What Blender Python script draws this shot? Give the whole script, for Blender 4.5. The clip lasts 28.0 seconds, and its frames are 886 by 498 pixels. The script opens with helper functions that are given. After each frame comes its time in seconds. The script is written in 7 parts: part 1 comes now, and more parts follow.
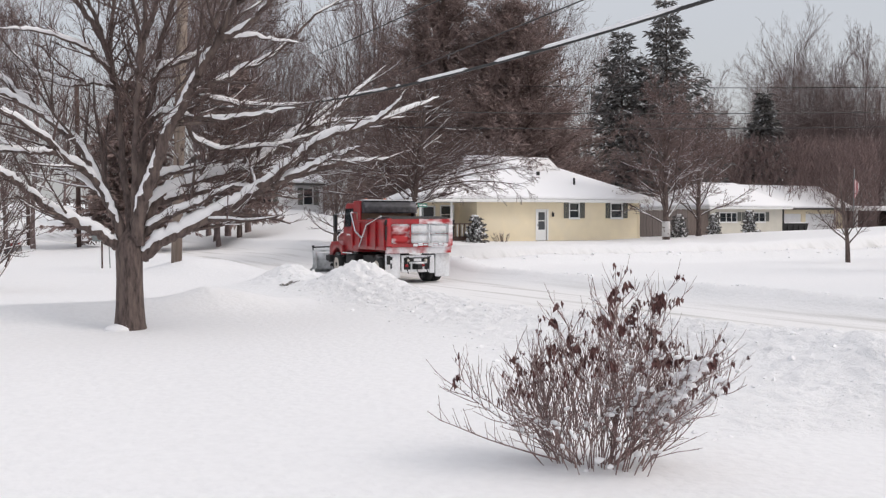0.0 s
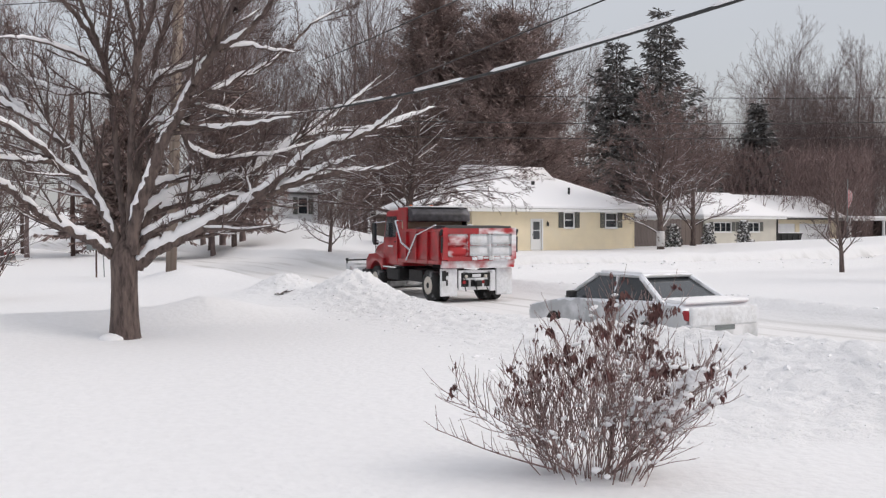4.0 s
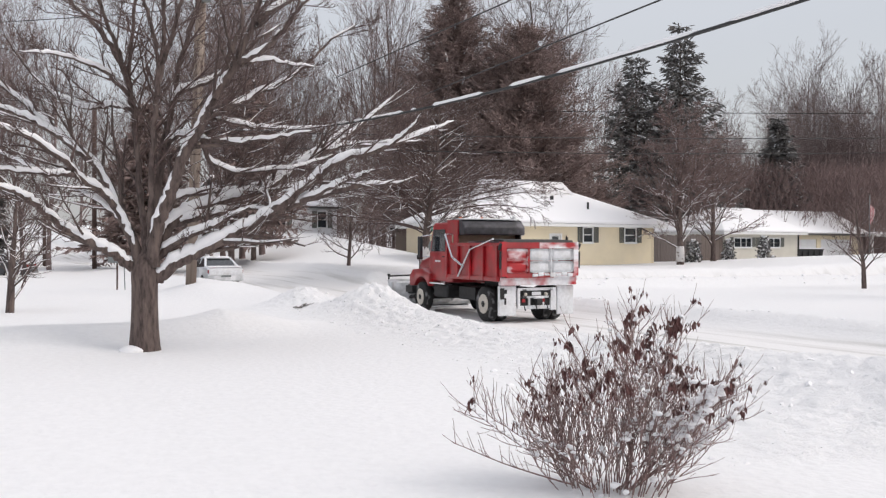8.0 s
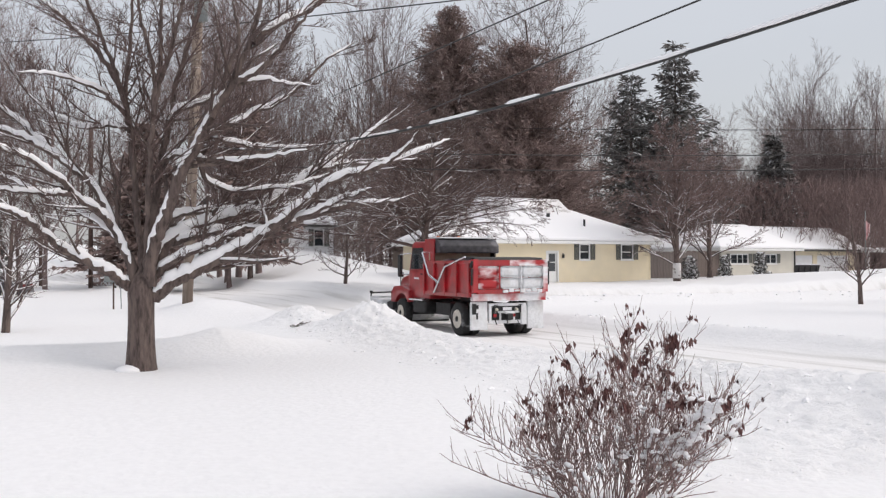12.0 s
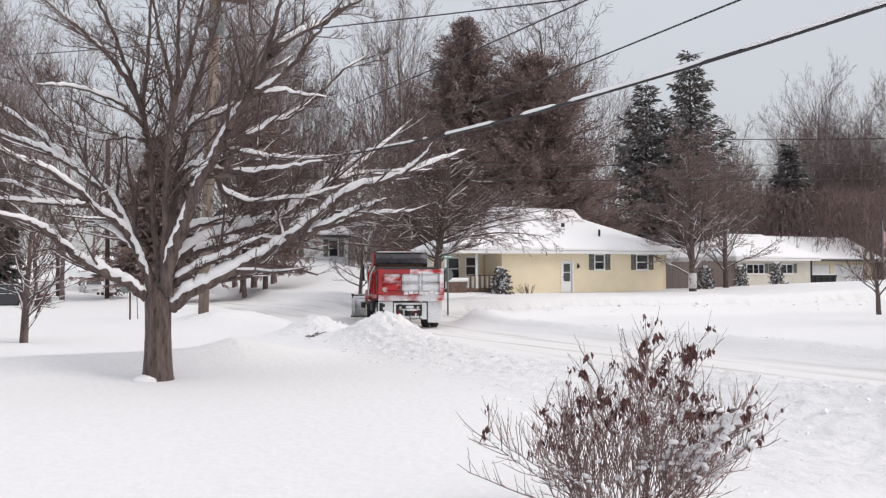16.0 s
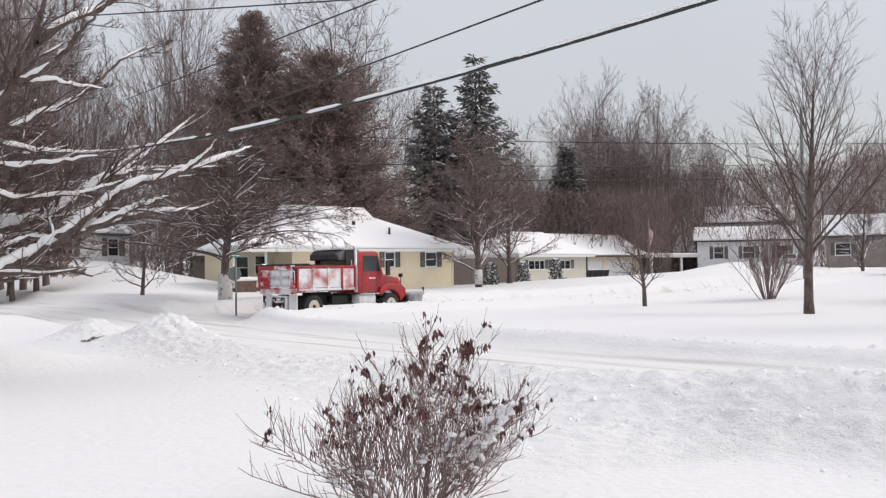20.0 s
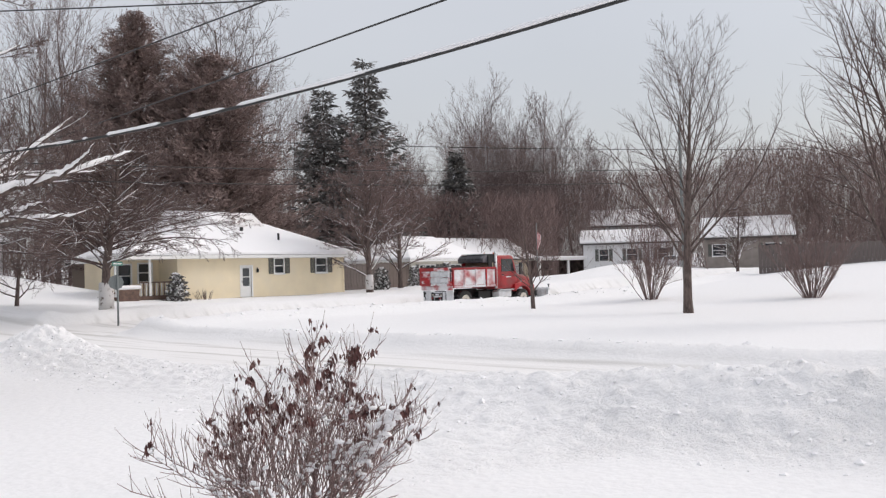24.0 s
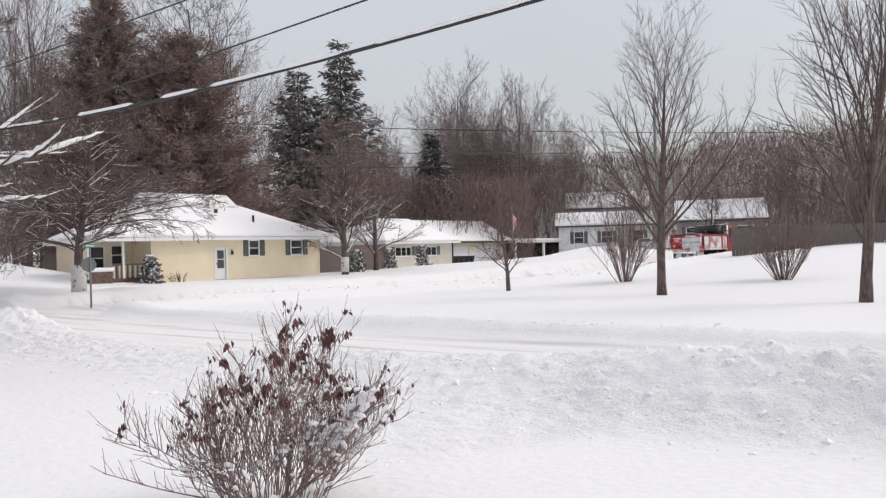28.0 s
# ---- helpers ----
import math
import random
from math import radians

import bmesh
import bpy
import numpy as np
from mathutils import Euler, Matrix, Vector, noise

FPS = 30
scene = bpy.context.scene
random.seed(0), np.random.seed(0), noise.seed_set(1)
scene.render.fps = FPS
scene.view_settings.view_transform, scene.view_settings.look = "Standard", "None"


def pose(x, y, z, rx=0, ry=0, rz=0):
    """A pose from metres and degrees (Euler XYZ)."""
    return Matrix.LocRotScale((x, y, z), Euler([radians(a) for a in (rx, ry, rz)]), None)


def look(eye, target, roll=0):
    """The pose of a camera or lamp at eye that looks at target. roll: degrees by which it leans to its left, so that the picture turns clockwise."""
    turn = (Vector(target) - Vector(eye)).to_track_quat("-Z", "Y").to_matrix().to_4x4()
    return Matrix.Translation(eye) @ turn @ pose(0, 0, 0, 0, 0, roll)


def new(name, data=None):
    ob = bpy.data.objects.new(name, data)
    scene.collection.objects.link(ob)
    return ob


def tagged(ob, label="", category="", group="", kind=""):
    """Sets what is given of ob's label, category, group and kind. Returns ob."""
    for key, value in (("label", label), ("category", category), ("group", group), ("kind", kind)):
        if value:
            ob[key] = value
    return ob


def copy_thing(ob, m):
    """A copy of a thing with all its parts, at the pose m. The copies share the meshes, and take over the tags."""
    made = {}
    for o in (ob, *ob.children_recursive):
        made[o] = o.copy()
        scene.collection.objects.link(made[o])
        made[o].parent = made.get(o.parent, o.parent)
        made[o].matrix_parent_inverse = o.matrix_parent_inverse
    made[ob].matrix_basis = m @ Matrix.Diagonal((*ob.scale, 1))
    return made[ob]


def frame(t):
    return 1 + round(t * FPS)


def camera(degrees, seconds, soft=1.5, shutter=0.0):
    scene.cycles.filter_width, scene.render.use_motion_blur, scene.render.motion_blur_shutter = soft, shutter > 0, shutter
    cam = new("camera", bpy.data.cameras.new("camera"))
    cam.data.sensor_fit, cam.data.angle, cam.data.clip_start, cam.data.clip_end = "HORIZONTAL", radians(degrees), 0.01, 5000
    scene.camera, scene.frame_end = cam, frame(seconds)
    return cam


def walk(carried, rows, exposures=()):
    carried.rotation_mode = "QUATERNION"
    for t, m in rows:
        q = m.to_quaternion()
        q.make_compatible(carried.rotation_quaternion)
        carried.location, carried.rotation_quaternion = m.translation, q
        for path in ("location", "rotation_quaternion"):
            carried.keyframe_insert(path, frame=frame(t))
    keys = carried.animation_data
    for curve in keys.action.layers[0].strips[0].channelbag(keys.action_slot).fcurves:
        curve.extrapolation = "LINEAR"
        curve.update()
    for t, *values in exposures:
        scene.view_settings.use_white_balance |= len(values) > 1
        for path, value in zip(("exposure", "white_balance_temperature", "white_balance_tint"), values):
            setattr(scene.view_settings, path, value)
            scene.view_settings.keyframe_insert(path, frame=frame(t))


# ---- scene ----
cam = camera(50.99, 28.0, 1.3)
# seconds, place, then yaw, pitch and roll in degrees; x runs along the side street, y along the road
HELD = [
    (0, 0.000, 0.000, 2.300, -29.90, -1.70, -0.20),
    (0.5, -0.005, 0.001, 2.299, -29.89, -1.63, -0.06),
    (1, -0.007, 0.007, 2.294, -30.03, -1.62, 0.03),
    (1.5, -0.009, 0.012, 2.290, -30.18, -1.64, 0.07),
    (2, -0.016, 0.015, 2.293, -30.29, -1.69, 0.10),
    (2.5, -0.020, 0.017, 2.291, -30.33, -1.52, 0.06),
    (3, -0.021, 0.014, 2.299, -30.24, -1.45, 0.06),
    (3.5, -0.019, 0.011, 2.300, -30.25, -1.16, -0.02),
    (5.5, -0.013, 0.007, 2.300, -30.09, -1.16, -0.54),
    (6, -0.011, 0.012, 2.294, -29.91, -0.97, -0.47),
    (6.5, -0.023, -0.000, 2.295, -28.96, -0.65, -0.18),
    (7, -0.023, -0.001, 2.295, -29.05, -0.37, -0.04),
    (7.5, -0.018, 0.006, 2.289, -29.10, -0.34, 0.11),
    (8, -0.019, 0.004, 2.289, -29.09, -0.23, 0.11),
    (8.5, -0.024, -0.003, 2.292, -29.26, 0.10, 0.08),
    (9, -0.018, 0.004, 2.290, -29.36, 0.27, 0.08),
    (9.5, -0.022, 0.000, 2.293, -29.39, 0.44, 0.11),
    (10, -0.026, -0.003, 2.294, -29.36, 0.64, 0.03),
    (10.5, -0.033, -0.008, 2.296, -29.36, 0.77, -0.05),
    (11, -0.029, -0.008, 2.296, -29.40, 0.83, -0.08),
    (11.5, -0.022, -0.002, 2.291, -29.39, 0.80, -0.13),
    (12, -0.024, -0.008, 2.292, -29.29, 0.86, -0.16),
    (12.5, -0.033, -0.013, 2.298, -29.17, 0.95, -0.20),
    (14.5, -0.041, -0.021, 2.295, -28.78, 1.41, -0.28),
    (15, -0.044, -0.006, 2.297, -28.67, 1.42, -0.21),
    (15.5, -0.047, -0.003, 2.296, -28.56, 1.46, -0.19),
    (16, -0.049, -0.006, 2.294, -28.41, 1.49, -0.19),
    (16.5, -0.046, -0.005, 2.294, -28.21, 1.48, -0.19),
    (17, -0.030, -0.013, 2.299, -28.84, 1.60, -0.11),
    (17.5, -0.019, -0.032, 2.307, -31.45, 1.80, -0.26),
    (18, -0.017, -0.070, 2.308, -34.52, 1.96, -0.45),
    (18.5, -0.013, -0.087, 2.317, -37.71, 1.99, -0.55),
    (19, -0.008, -0.091, 2.313, -39.88, 1.82, -0.75),
    (19.5, -0.005, -0.084, 2.311, -40.80, 1.41, -0.72),
    (20, -0.007, -0.084, 2.310, -41.19, 1.24, -0.80),
    (20.5, -0.007, -0.084, 2.309, -41.63, 1.15, -0.85),
    (22.5, -0.023, -0.133, 2.319, -44.89, 1.31, -1.14),
    (23, 0.007, -0.123, 2.315, -45.78, 1.46, -1.38),
    (23.5, 0.021, -0.114, 2.311, -46.86, 1.39, -1.51),
    (24, 0.024, -0.116, 2.312, -47.89, 1.40, -1.55),
    (24.5, 0.022, -0.121, 2.313, -48.15, 1.41, -1.61),
    (25, 0.023, -0.118, 2.314, -48.05, 1.34, -1.71),
    (25.5, 0.021, -0.124, 2.313, -48.36, 1.12, -1.75),
    (26, 0.019, -0.134, 2.313, -48.73, 0.95, -1.69),
    (26.5, 0.029, -0.124, 2.308, -48.96, 0.84, -1.63),
    (27, 0.027, -0.126, 2.311, -49.12, 0.66, -1.60),
    (27.5, 0.026, -0.124, 2.307, -49.20, 0.47, -1.53),
    (28, 0.016, -0.143, 2.310, -49.35, 0.27, -1.53),
]
walk(cam, [(t, pose(x, y, z, 90 + pitch, 0, yaw) @ pose(0, 0, 0, 0, 0, roll)) for t, x, y, z, yaw, pitch, roll in HELD],
     [(0.0, -0.05), (3.0, -0.08), (6.0, -0.12), (6.8, 0.04), (18.0, 0.03), (23.0, 0.0), (28.0, 0.0)])

# ---- sky and sun: a bright, closed overcast ----
world = bpy.data.worlds.new("winter_sky")
scene.world = world
world.use_nodes = True
wt = world.node_tree
wt.nodes.clear()
w_out = wt.nodes.new("ShaderNodeOutputWorld")
w_sky = wt.nodes.new("ShaderNodeTexSky")
w_sky.sky_type = 'NISHITA'
w_sky.sun_disc = False
w_sky.sun_elevation, w_sky.sun_rotation = radians(43), radians(129)
w_sky.dust_density = 4.0
w_sky.air_density = 1.0
w_bg = wt.nodes.new("ShaderNodeBackground")
w_bg.inputs["Strength"].default_value = 0.05
w_cloud = wt.nodes.new("ShaderNodeBackground")
w_cloud.inputs["Strength"].default_value = 0.80
w_tc = wt.nodes.new("ShaderNodeTexCoord")
w_map = wt.nodes.new("ShaderNodeMapping")
w_map.inputs["Scale"].default_value = (1.0, 1.0, 2.6)
w_noise = wt.nodes.new("ShaderNodeTexNoise")
w_noise.inputs["Scale"].default_value = 1.6
w_noise.inputs["Detail"].default_value = 4
w_ramp = wt.nodes.new("ShaderNodeValToRGB")
w_ramp.color_ramp.elements[0].position, w_ramp.color_ramp.elements[1].position = 0.3, 0.75
w_ramp.color_ramp.elements[0].color = (0.89, 0.885, 0.90, 1)
w_ramp.color_ramp.elements[1].color = (0.985, 0.975, 0.99, 1)
w_add = wt.nodes.new("ShaderNodeAddShader")
wt.links.new(w_tc.outputs["Generated"], w_map.inputs["Vector"])
wt.links.new(w_map.outputs[0], w_noise.inputs["Vector"])
wt.links.new(w_noise.outputs["Fac"], w_ramp.inputs["Fac"])
# an overcast sky is about three times brighter overhead than at the horizon
w_sep = wt.nodes.new("ShaderNodeSeparateXYZ")
w_rise = wt.nodes.new("ShaderNodeMapRange")
w_rise.inputs["From Min"].default_value, w_rise.inputs["From Max"].default_value = 0.0, 0.8
w_rise.inputs["To Min"].default_value, w_rise.inputs["To Max"].default_value = 0.55, 0.98
w_mul = wt.nodes.new("ShaderNodeVectorMath")
w_mul.operation = 'SCALE'
wt.links.new(w_tc.outputs["Generated"], w_sep.inputs[0])
wt.links.new(w_sep.outputs["Z"], w_rise.inputs["Value"])
wt.links.new(w_ramp.outputs["Color"], w_mul.inputs[0])
wt.links.new(w_rise.outputs[0], w_mul.inputs["Scale"])
wt.links.new(w_mul.outputs[0], w_cloud.inputs["Color"])
wt.links.new(w_sky.outputs["Color"], w_bg.inputs["Color"])
wt.links.new(w_bg.outputs[0], w_add.inputs[0])
wt.links.new(w_cloud.outputs[0], w_add.inputs[1])
wt.links.new(w_add.outputs[0], w_out.inputs["Surface"])

sun_data = bpy.data.lights.new("sun", 'SUN')
sun_data.energy, sun_data.angle, sun_data.color = 0.95, radians(22), (1.0, 0.94, 0.90)
sun = new("sun", sun_data)
sun.matrix_world = look((0, 0, 60), (-50, 40, 0))


# ---- materials ----
def material(name, base, rough=0.7, metal=0.0, spots=None, spot_scale=6.0, spot_at=(0.45, 0.65), bump=0.0, bump_scale=30.0,
             fine=0.12, snow=None, spec=0.5, coat=0.0, stretch=None, island=0.0, obj_random=0.0):
    """A node material: base colour with fine grain, larger spots of a second colour, relief, and snow lying on what faces up."""
    mat = bpy.data.materials.new(name)
    mat.use_nodes = True
    nt = mat.node_tree
    bsdf = nt.nodes["Principled BSDF"]
    bsdf.inputs["Metallic"].default_value = metal
    bsdf.inputs["Roughness"].default_value = rough
    bsdf.inputs["Specular IOR Level"].default_value = spec
    bsdf.inputs["Coat Weight"].default_value = coat
    tc = nt.nodes.new("ShaderNodeTexCoord")
    vec = tc.outputs["Object"]
    if stretch:
        mp = nt.nodes.new("ShaderNodeMapping")
        mp.inputs["Scale"].default_value = stretch
        nt.links.new(vec, mp.inputs["Vector"])
        vec = mp.outputs[0]

    def noise_node(scale, detail=4.0):
        n = nt.nodes.new("ShaderNodeTexNoise")
        n.inputs["Scale"].default_value = scale
        n.inputs["Detail"].default_value = detail
        nt.links.new(vec, n.inputs["Vector"])
        return n.outputs["Fac"]

    def mix(fac, a, b):
        m = nt.nodes.new("ShaderNodeMix")
        m.data_type = 'RGBA'
        if isinstance(fac, float):
            m.inputs[0].default_value = fac
        else:
            nt.links.new(fac, m.inputs[0])
        for sock, v in ((m.inputs[6], a), (m.inputs[7], b)):
            if isinstance(v, tuple):
                sock.default_value = (*v, 1)
            else:
                nt.links.new(v, sock)
        return m.outputs[2]

    def ramp(fac, a, b):
        r = nt.nodes.new("ShaderNodeMapRange")
        r.inputs["From Min"].default_value, r.inputs["From Max"].default_value = a, b
        nt.links.new(fac, r.inputs["Value"])
        return r.outputs[0]

    dark = tuple(c * (1 - fine * 2) for c in base)
    light = tuple(min(1, c * (1 + fine)) for c in base)
    col = mix(ramp(noise_node(bump_scale), 0.3, 0.7), dark, light)
    if island:
        geo = nt.nodes.new("ShaderNodeNewGeometry")
        col = mix(ramp(geo.outputs["Random Per Island"], 1 - island, 1 - island + 0.05), col, (0.80, 0.82, 0.85))
    if obj_random:
        oi = nt.nodes.new("ShaderNodeObjectInfo")
        col = mix(ramp(oi.outputs["Random"], 0.0, 1.0 / obj_random), col, dark)
    if spots:
        col = mix(ramp(noise_node(spot_scale, 6), *spot_at), col, spots)
    if snow:
        geo = nt.nodes.new("ShaderNodeNewGeometry")
        sep = nt.nodes.new("ShaderNodeSeparateXYZ")
        nt.links.new(geo.outputs["Normal"], sep.inputs[0])
        up = nt.nodes.new("ShaderNodeMath")
        up.operation = 'ADD'
        nt.links.new(sep.outputs["Z"], up.inputs[0])
        wob = ramp(noise_node(snow[1], 3), 0.3, 0.7)
        mul = nt.nodes.new("ShaderNodeMath")
        mul.operation = 'MULTIPLY'
        mul.inputs[1].default_value = 0.9
        nt.links.new(wob, mul.inputs[0])
        nt.links.new(mul.outputs[0], up.inputs[1])
        col = mix(ramp(up.outputs[0], snow[0], snow[0] + 0.15), col, (0.84, 0.85, 0.88))
    nt.links.new(col, bsdf.inputs["Base Color"])
    if bump:
        b = nt.nodes.new("ShaderNodeBump")
        b.inputs["Strength"].default_value = 0.6
        b.inputs["Distance"].default_value = bump
        nt.links.new(noise_node(bump_scale, 6), b.inputs["Height"])
        nt.links.new(b.outputs[0], bsdf.inputs["Normal"])
    return mat


def ground_material():
    """Snow: clean on the lawns, packed with faint grey wheel streaks on the two ploughed streets."""
    mat = material("snow_ground", (0.822, 0.820, 0.830), 0.85, bump=0.03, bump_scale=9.0, fine=0.015, spec=0.25)
    nt = mat.node_tree
    bsdf = nt.nodes["Principled BSDF"]
    clean = bsdf.inputs["Base Color"].links[0].from_socket
    att = nt.nodes.new("ShaderNodeAttribute")
    att.attribute_name = "packed"
    tc = nt.nodes.new("ShaderNodeTexCoord")
    mp = nt.nodes.new("ShaderNodeMapping")
    mp.inputs["Scale"].default_value = (2.2, 0.10, 1)
    nt.links.new(tc.outputs["Object"], mp.inputs["Vector"])
    n = nt.nodes.new("ShaderNodeTexNoise")
    n.inputs["Scale"].default_value = 1.0
    n.inputs["Detail"].default_value = 6
    nt.links.new(mp.outputs[0], n.inputs["Vector"])
    r = nt.nodes.new("ShaderNodeMapRange")
    r.inputs["From Min"].default_value, r.inputs["From Max"].default_value = 0.50, 0.72
    nt.links.new(n.outputs["Fac"], r.inputs["Value"])
    streak = nt.nodes.new("ShaderNodeMix")
    streak.data_type = 'RGBA'
    streak.inputs[6].default_value = (0.80, 0.79, 0.79, 1)
    streak.inputs[7].default_value = (0.52, 0.51, 0.49, 1)
    nt.links.new(r.outputs[0], streak.inputs[0])
    m = nt.nodes.new("ShaderNodeMix")
    m.data_type = 'RGBA'
    nt.links.new(att.outputs["Fac"], m.inputs[0])
    nt.links.new(clean, m.inputs[6])
    nt.links.new(streak.outputs[2], m.inputs[7])
    nt.links.new(m.outputs[2], bsdf.inputs["Base Color"])
    # crumbly relief where the plough has thrown the snow
    rough = nt.nodes.new("ShaderNodeAttribute")
    rough.attribute_name = "crumbled"
    fine_bump = bsdf.inputs["Normal"].links[0].from_node
    for scale, dist in ((5.5, 0.040), (14.0, 0.032), (32.0, 0.018)):
        nn = nt.nodes.new("ShaderNodeTexNoise")
        nn.inputs["Scale"].default_value = scale
        nn.inputs["Detail"].default_value = 5
        nn.inputs["Roughness"].default_value = 0.6
        nt.links.new(tc.outputs["Object"], nn.inputs["Vector"])
        bb = nt.nodes.new("ShaderNodeBump")
        bb.inputs["Distance"].default_value = dist
        nt.links.new(rough.outputs["Fac"], bb.inputs["Strength"])
        nt.links.new(nn.outputs["Fac"], bb.inputs["Height"])
        nt.links.new(fine_bump.outputs[0], bb.inputs["Normal"])
        fine_bump = bb
    nt.links.new(fine_bump.outputs[0], bsdf.inputs["Normal"])
    return mat


def glass_material(name, tint=(0.03, 0.035, 0.04)):
    mat = material(name, tint, 0.06, spec=0.8, fine=0.05)
    return mat


SNOW = material("fresh_snow", (0.87, 0.865, 0.88), 0.85, bump=0.02, bump_scale=14, fine=0.01, spec=0.25)
GROUND = ground_material()
BARK = material("grey_brown_bark", (0.104, 0.076, 0.069), 0.92, spots=(0.158, 0.119, 0.104), spot_scale=9, bump=0.03, bump_scale=24, stretch=(1, 1, 0.25), fine=0.3)
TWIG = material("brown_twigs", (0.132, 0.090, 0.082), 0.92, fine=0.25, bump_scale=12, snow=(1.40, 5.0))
# the far twigs and needles are lightened to put haze into their colour
TWIG_FAR = material("hazed_grey_brown_far_twigs", (0.232, 0.176, 0.168), 0.95, fine=0.2, bump_scale=3, snow=(1.45, 2.0))
TWIG_RED = material("reddish_brush_twigs", (0.215, 0.152, 0.142), 0.95, fine=0.2, bump_scale=3, snow=(1.55, 2.0))
NEEDLE_BROWN = material("dull_brown_green_needles", (0.255, 0.186, 0.170), 0.9, fine=0.25, bump_scale=2.5, spots=(0.300, 0.222, 0.202), spot_scale=0.9, island=0.012)
NEEDLE_GREEN = material("dark_spruce_needles", (0.140, 0.136, 0.132), 0.9, fine=0.3, bump_scale=2.5, spots=(0.200, 0.185, 0.176), spot_scale=1.2, island=0.06)
BUSH_STEM = material("red_brown_bush_stems", (0.275, 0.180, 0.168), 0.85, fine=0.3, bump_scale=40, spots=(0.34, 0.26, 0.24), spot_scale=9)
DEAD_LEAF = material("dried_maroon_leaves", (0.125, 0.050, 0.048), 0.85, fine=0.4, bump_scale=30, spots=(0.17, 0.085, 0.075), spot_scale=15)
POLE_WOOD = material("weathered_pole_wood", (0.25, 0.20, 0.165), 0.9, fine=0.2, bump_scale=9, stretch=(1, 1, 0.08), bump=0.006, spots=(0.21, 0.16, 0.13), spot_scale=4)
POLE_DARK = material("dark_creosote_pole", (0.10, 0.065, 0.055), 0.9, fine=0.2, bump_scale=9, stretch=(1, 1, 0.1))
CABLE = material("black_cable", (0.025, 0.025, 0.026), 0.6)
SIDING = material("pale_yellow_siding", (0.80, 0.70, 0.51), 0.6, fine=0.03, bump_scale=1.2, spots=(0.77, 0.68, 0.51), spot_scale=0.8)
SIDING_BEIGE = material("beige_siding", (0.61, 0.58, 0.51), 0.6, fine=0.03, bump_scale=1.5)
SIDING_WHITE = material("white_siding", (0.82, 0.82, 0.83), 0.6, fine=0.03, bump_scale=1.5)
SIDING_GREY = material("grey_siding", (0.47, 0.49, 0.50), 0.65, fine=0.05, bump_scale=1.5)
SIDING_BROWN = material("weathered_brown_siding", (0.30, 0.26, 0.235), 0.7, fine=0.1, bump_scale=1.5)
TRIM = material("white_trim", (0.78, 0.78, 0.77), 0.5, fine=0.03)
SHUTTER = material("grey_green_shutter", (0.115, 0.118, 0.105), 0.6, fine=0.1)
GLASS = glass_material("window_glass")
TAUPE = material("taupe_garage_door", (0.235, 0.185, 0.15), 0.7, fine=0.05)
DECK = material("brown_deck_wood", (0.15, 0.095, 0.075), 0.8, fine=0.2, bump_scale=6)
FENCE_TAUPE = material("taupe_board_fence", (0.155, 0.130, 0.122), 0.9, fine=0.15, bump_scale=4, stretch=(6, 6, 0.4))
FENCE = material("weathered_grey_fence", (0.31, 0.295, 0.285), 0.9, fine=0.15, bump_scale=4, stretch=(6, 6, 0.4))
FENCE_BROWN = material("brown_board_fence", (0.135, 0.105, 0.092), 0.9, fine=0.15, bump_scale=4, stretch=(6, 6, 0.4))
ASPHALT_SHINGLE = material("dark_shingle", (0.10, 0.095, 0.09), 0.9, fine=0.2)
RED = material("red_truck_paint", (0.40, 0.012, 0.019), 0.34, coat=0.3, fine=0.2, bump_scale=2.2, spots=(0.27, 0.035, 0.035), spot_scale=2.6, spot_at=(0.42, 0.7))
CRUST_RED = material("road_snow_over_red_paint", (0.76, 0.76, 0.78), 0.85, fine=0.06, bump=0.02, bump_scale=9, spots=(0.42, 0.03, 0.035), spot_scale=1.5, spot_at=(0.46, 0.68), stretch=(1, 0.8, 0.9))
RED_SALTED = material("snow_crusted_red_paint", (0.44, 0.022, 0.028), 0.6, fine=0.1, bump_scale=3, spots=(0.80, 0.80, 0.82), spot_scale=1.5, spot_at=(0.40, 0.56), stretch=(0.8, 0.8, 1.8))
CRUST = material("caked_road_snow", (0.74, 0.75, 0.77), 0.9, fine=0.05, bump=0.03, bump_scale=12, spots=(0.50, 0.49, 0.48), spot_scale=2.5, spot_at=(0.5, 0.8))
BLACK = material("black_chassis", (0.018, 0.018, 0.019), 0.6, fine=0.3, bump_scale=8)
TARP = material("black_rolled_tarp", (0.045, 0.042, 0.05), 0.55, fine=0.3, bump_scale=6, spots=(0.24, 0.23, 0.25), spot_scale=1.6, spot_at=(0.5, 0.75))
RUBBER = material("tyre_rubber", (0.022, 0.022, 0.022), 0.85, fine=0.2, bump=0.01, bump_scale=40, spots=(0.30, 0.30, 0.31), spot_scale=4.5, spot_at=(0.56, 0.80))
RIM = material("cream_steel_rim", (0.60, 0.56, 0.49), 0.5, fine=0.08, bump_scale=8)
STEEL = material("worn_plough_steel", (0.52, 0.53, 0.54), 0.45, metal=0.4, fine=0.15, bump_scale=5, spots=(0.75, 0.76, 0.78), spot_scale=2.2)
TAN = material("tan_headboard", (0.46, 0.39, 0.30), 0.7, fine=0.08)
CHROME = material("chrome", (0.65, 0.66, 0.68), 0.2, metal=0.9, fine=0.05)
AMBER = material("amber_lens", (0.55, 0.12, 0.02), 0.3, fine=0.05)
TAIL_RED = material("red_lens", (0.30, 0.015, 0.02), 0.25, fine=0.05)
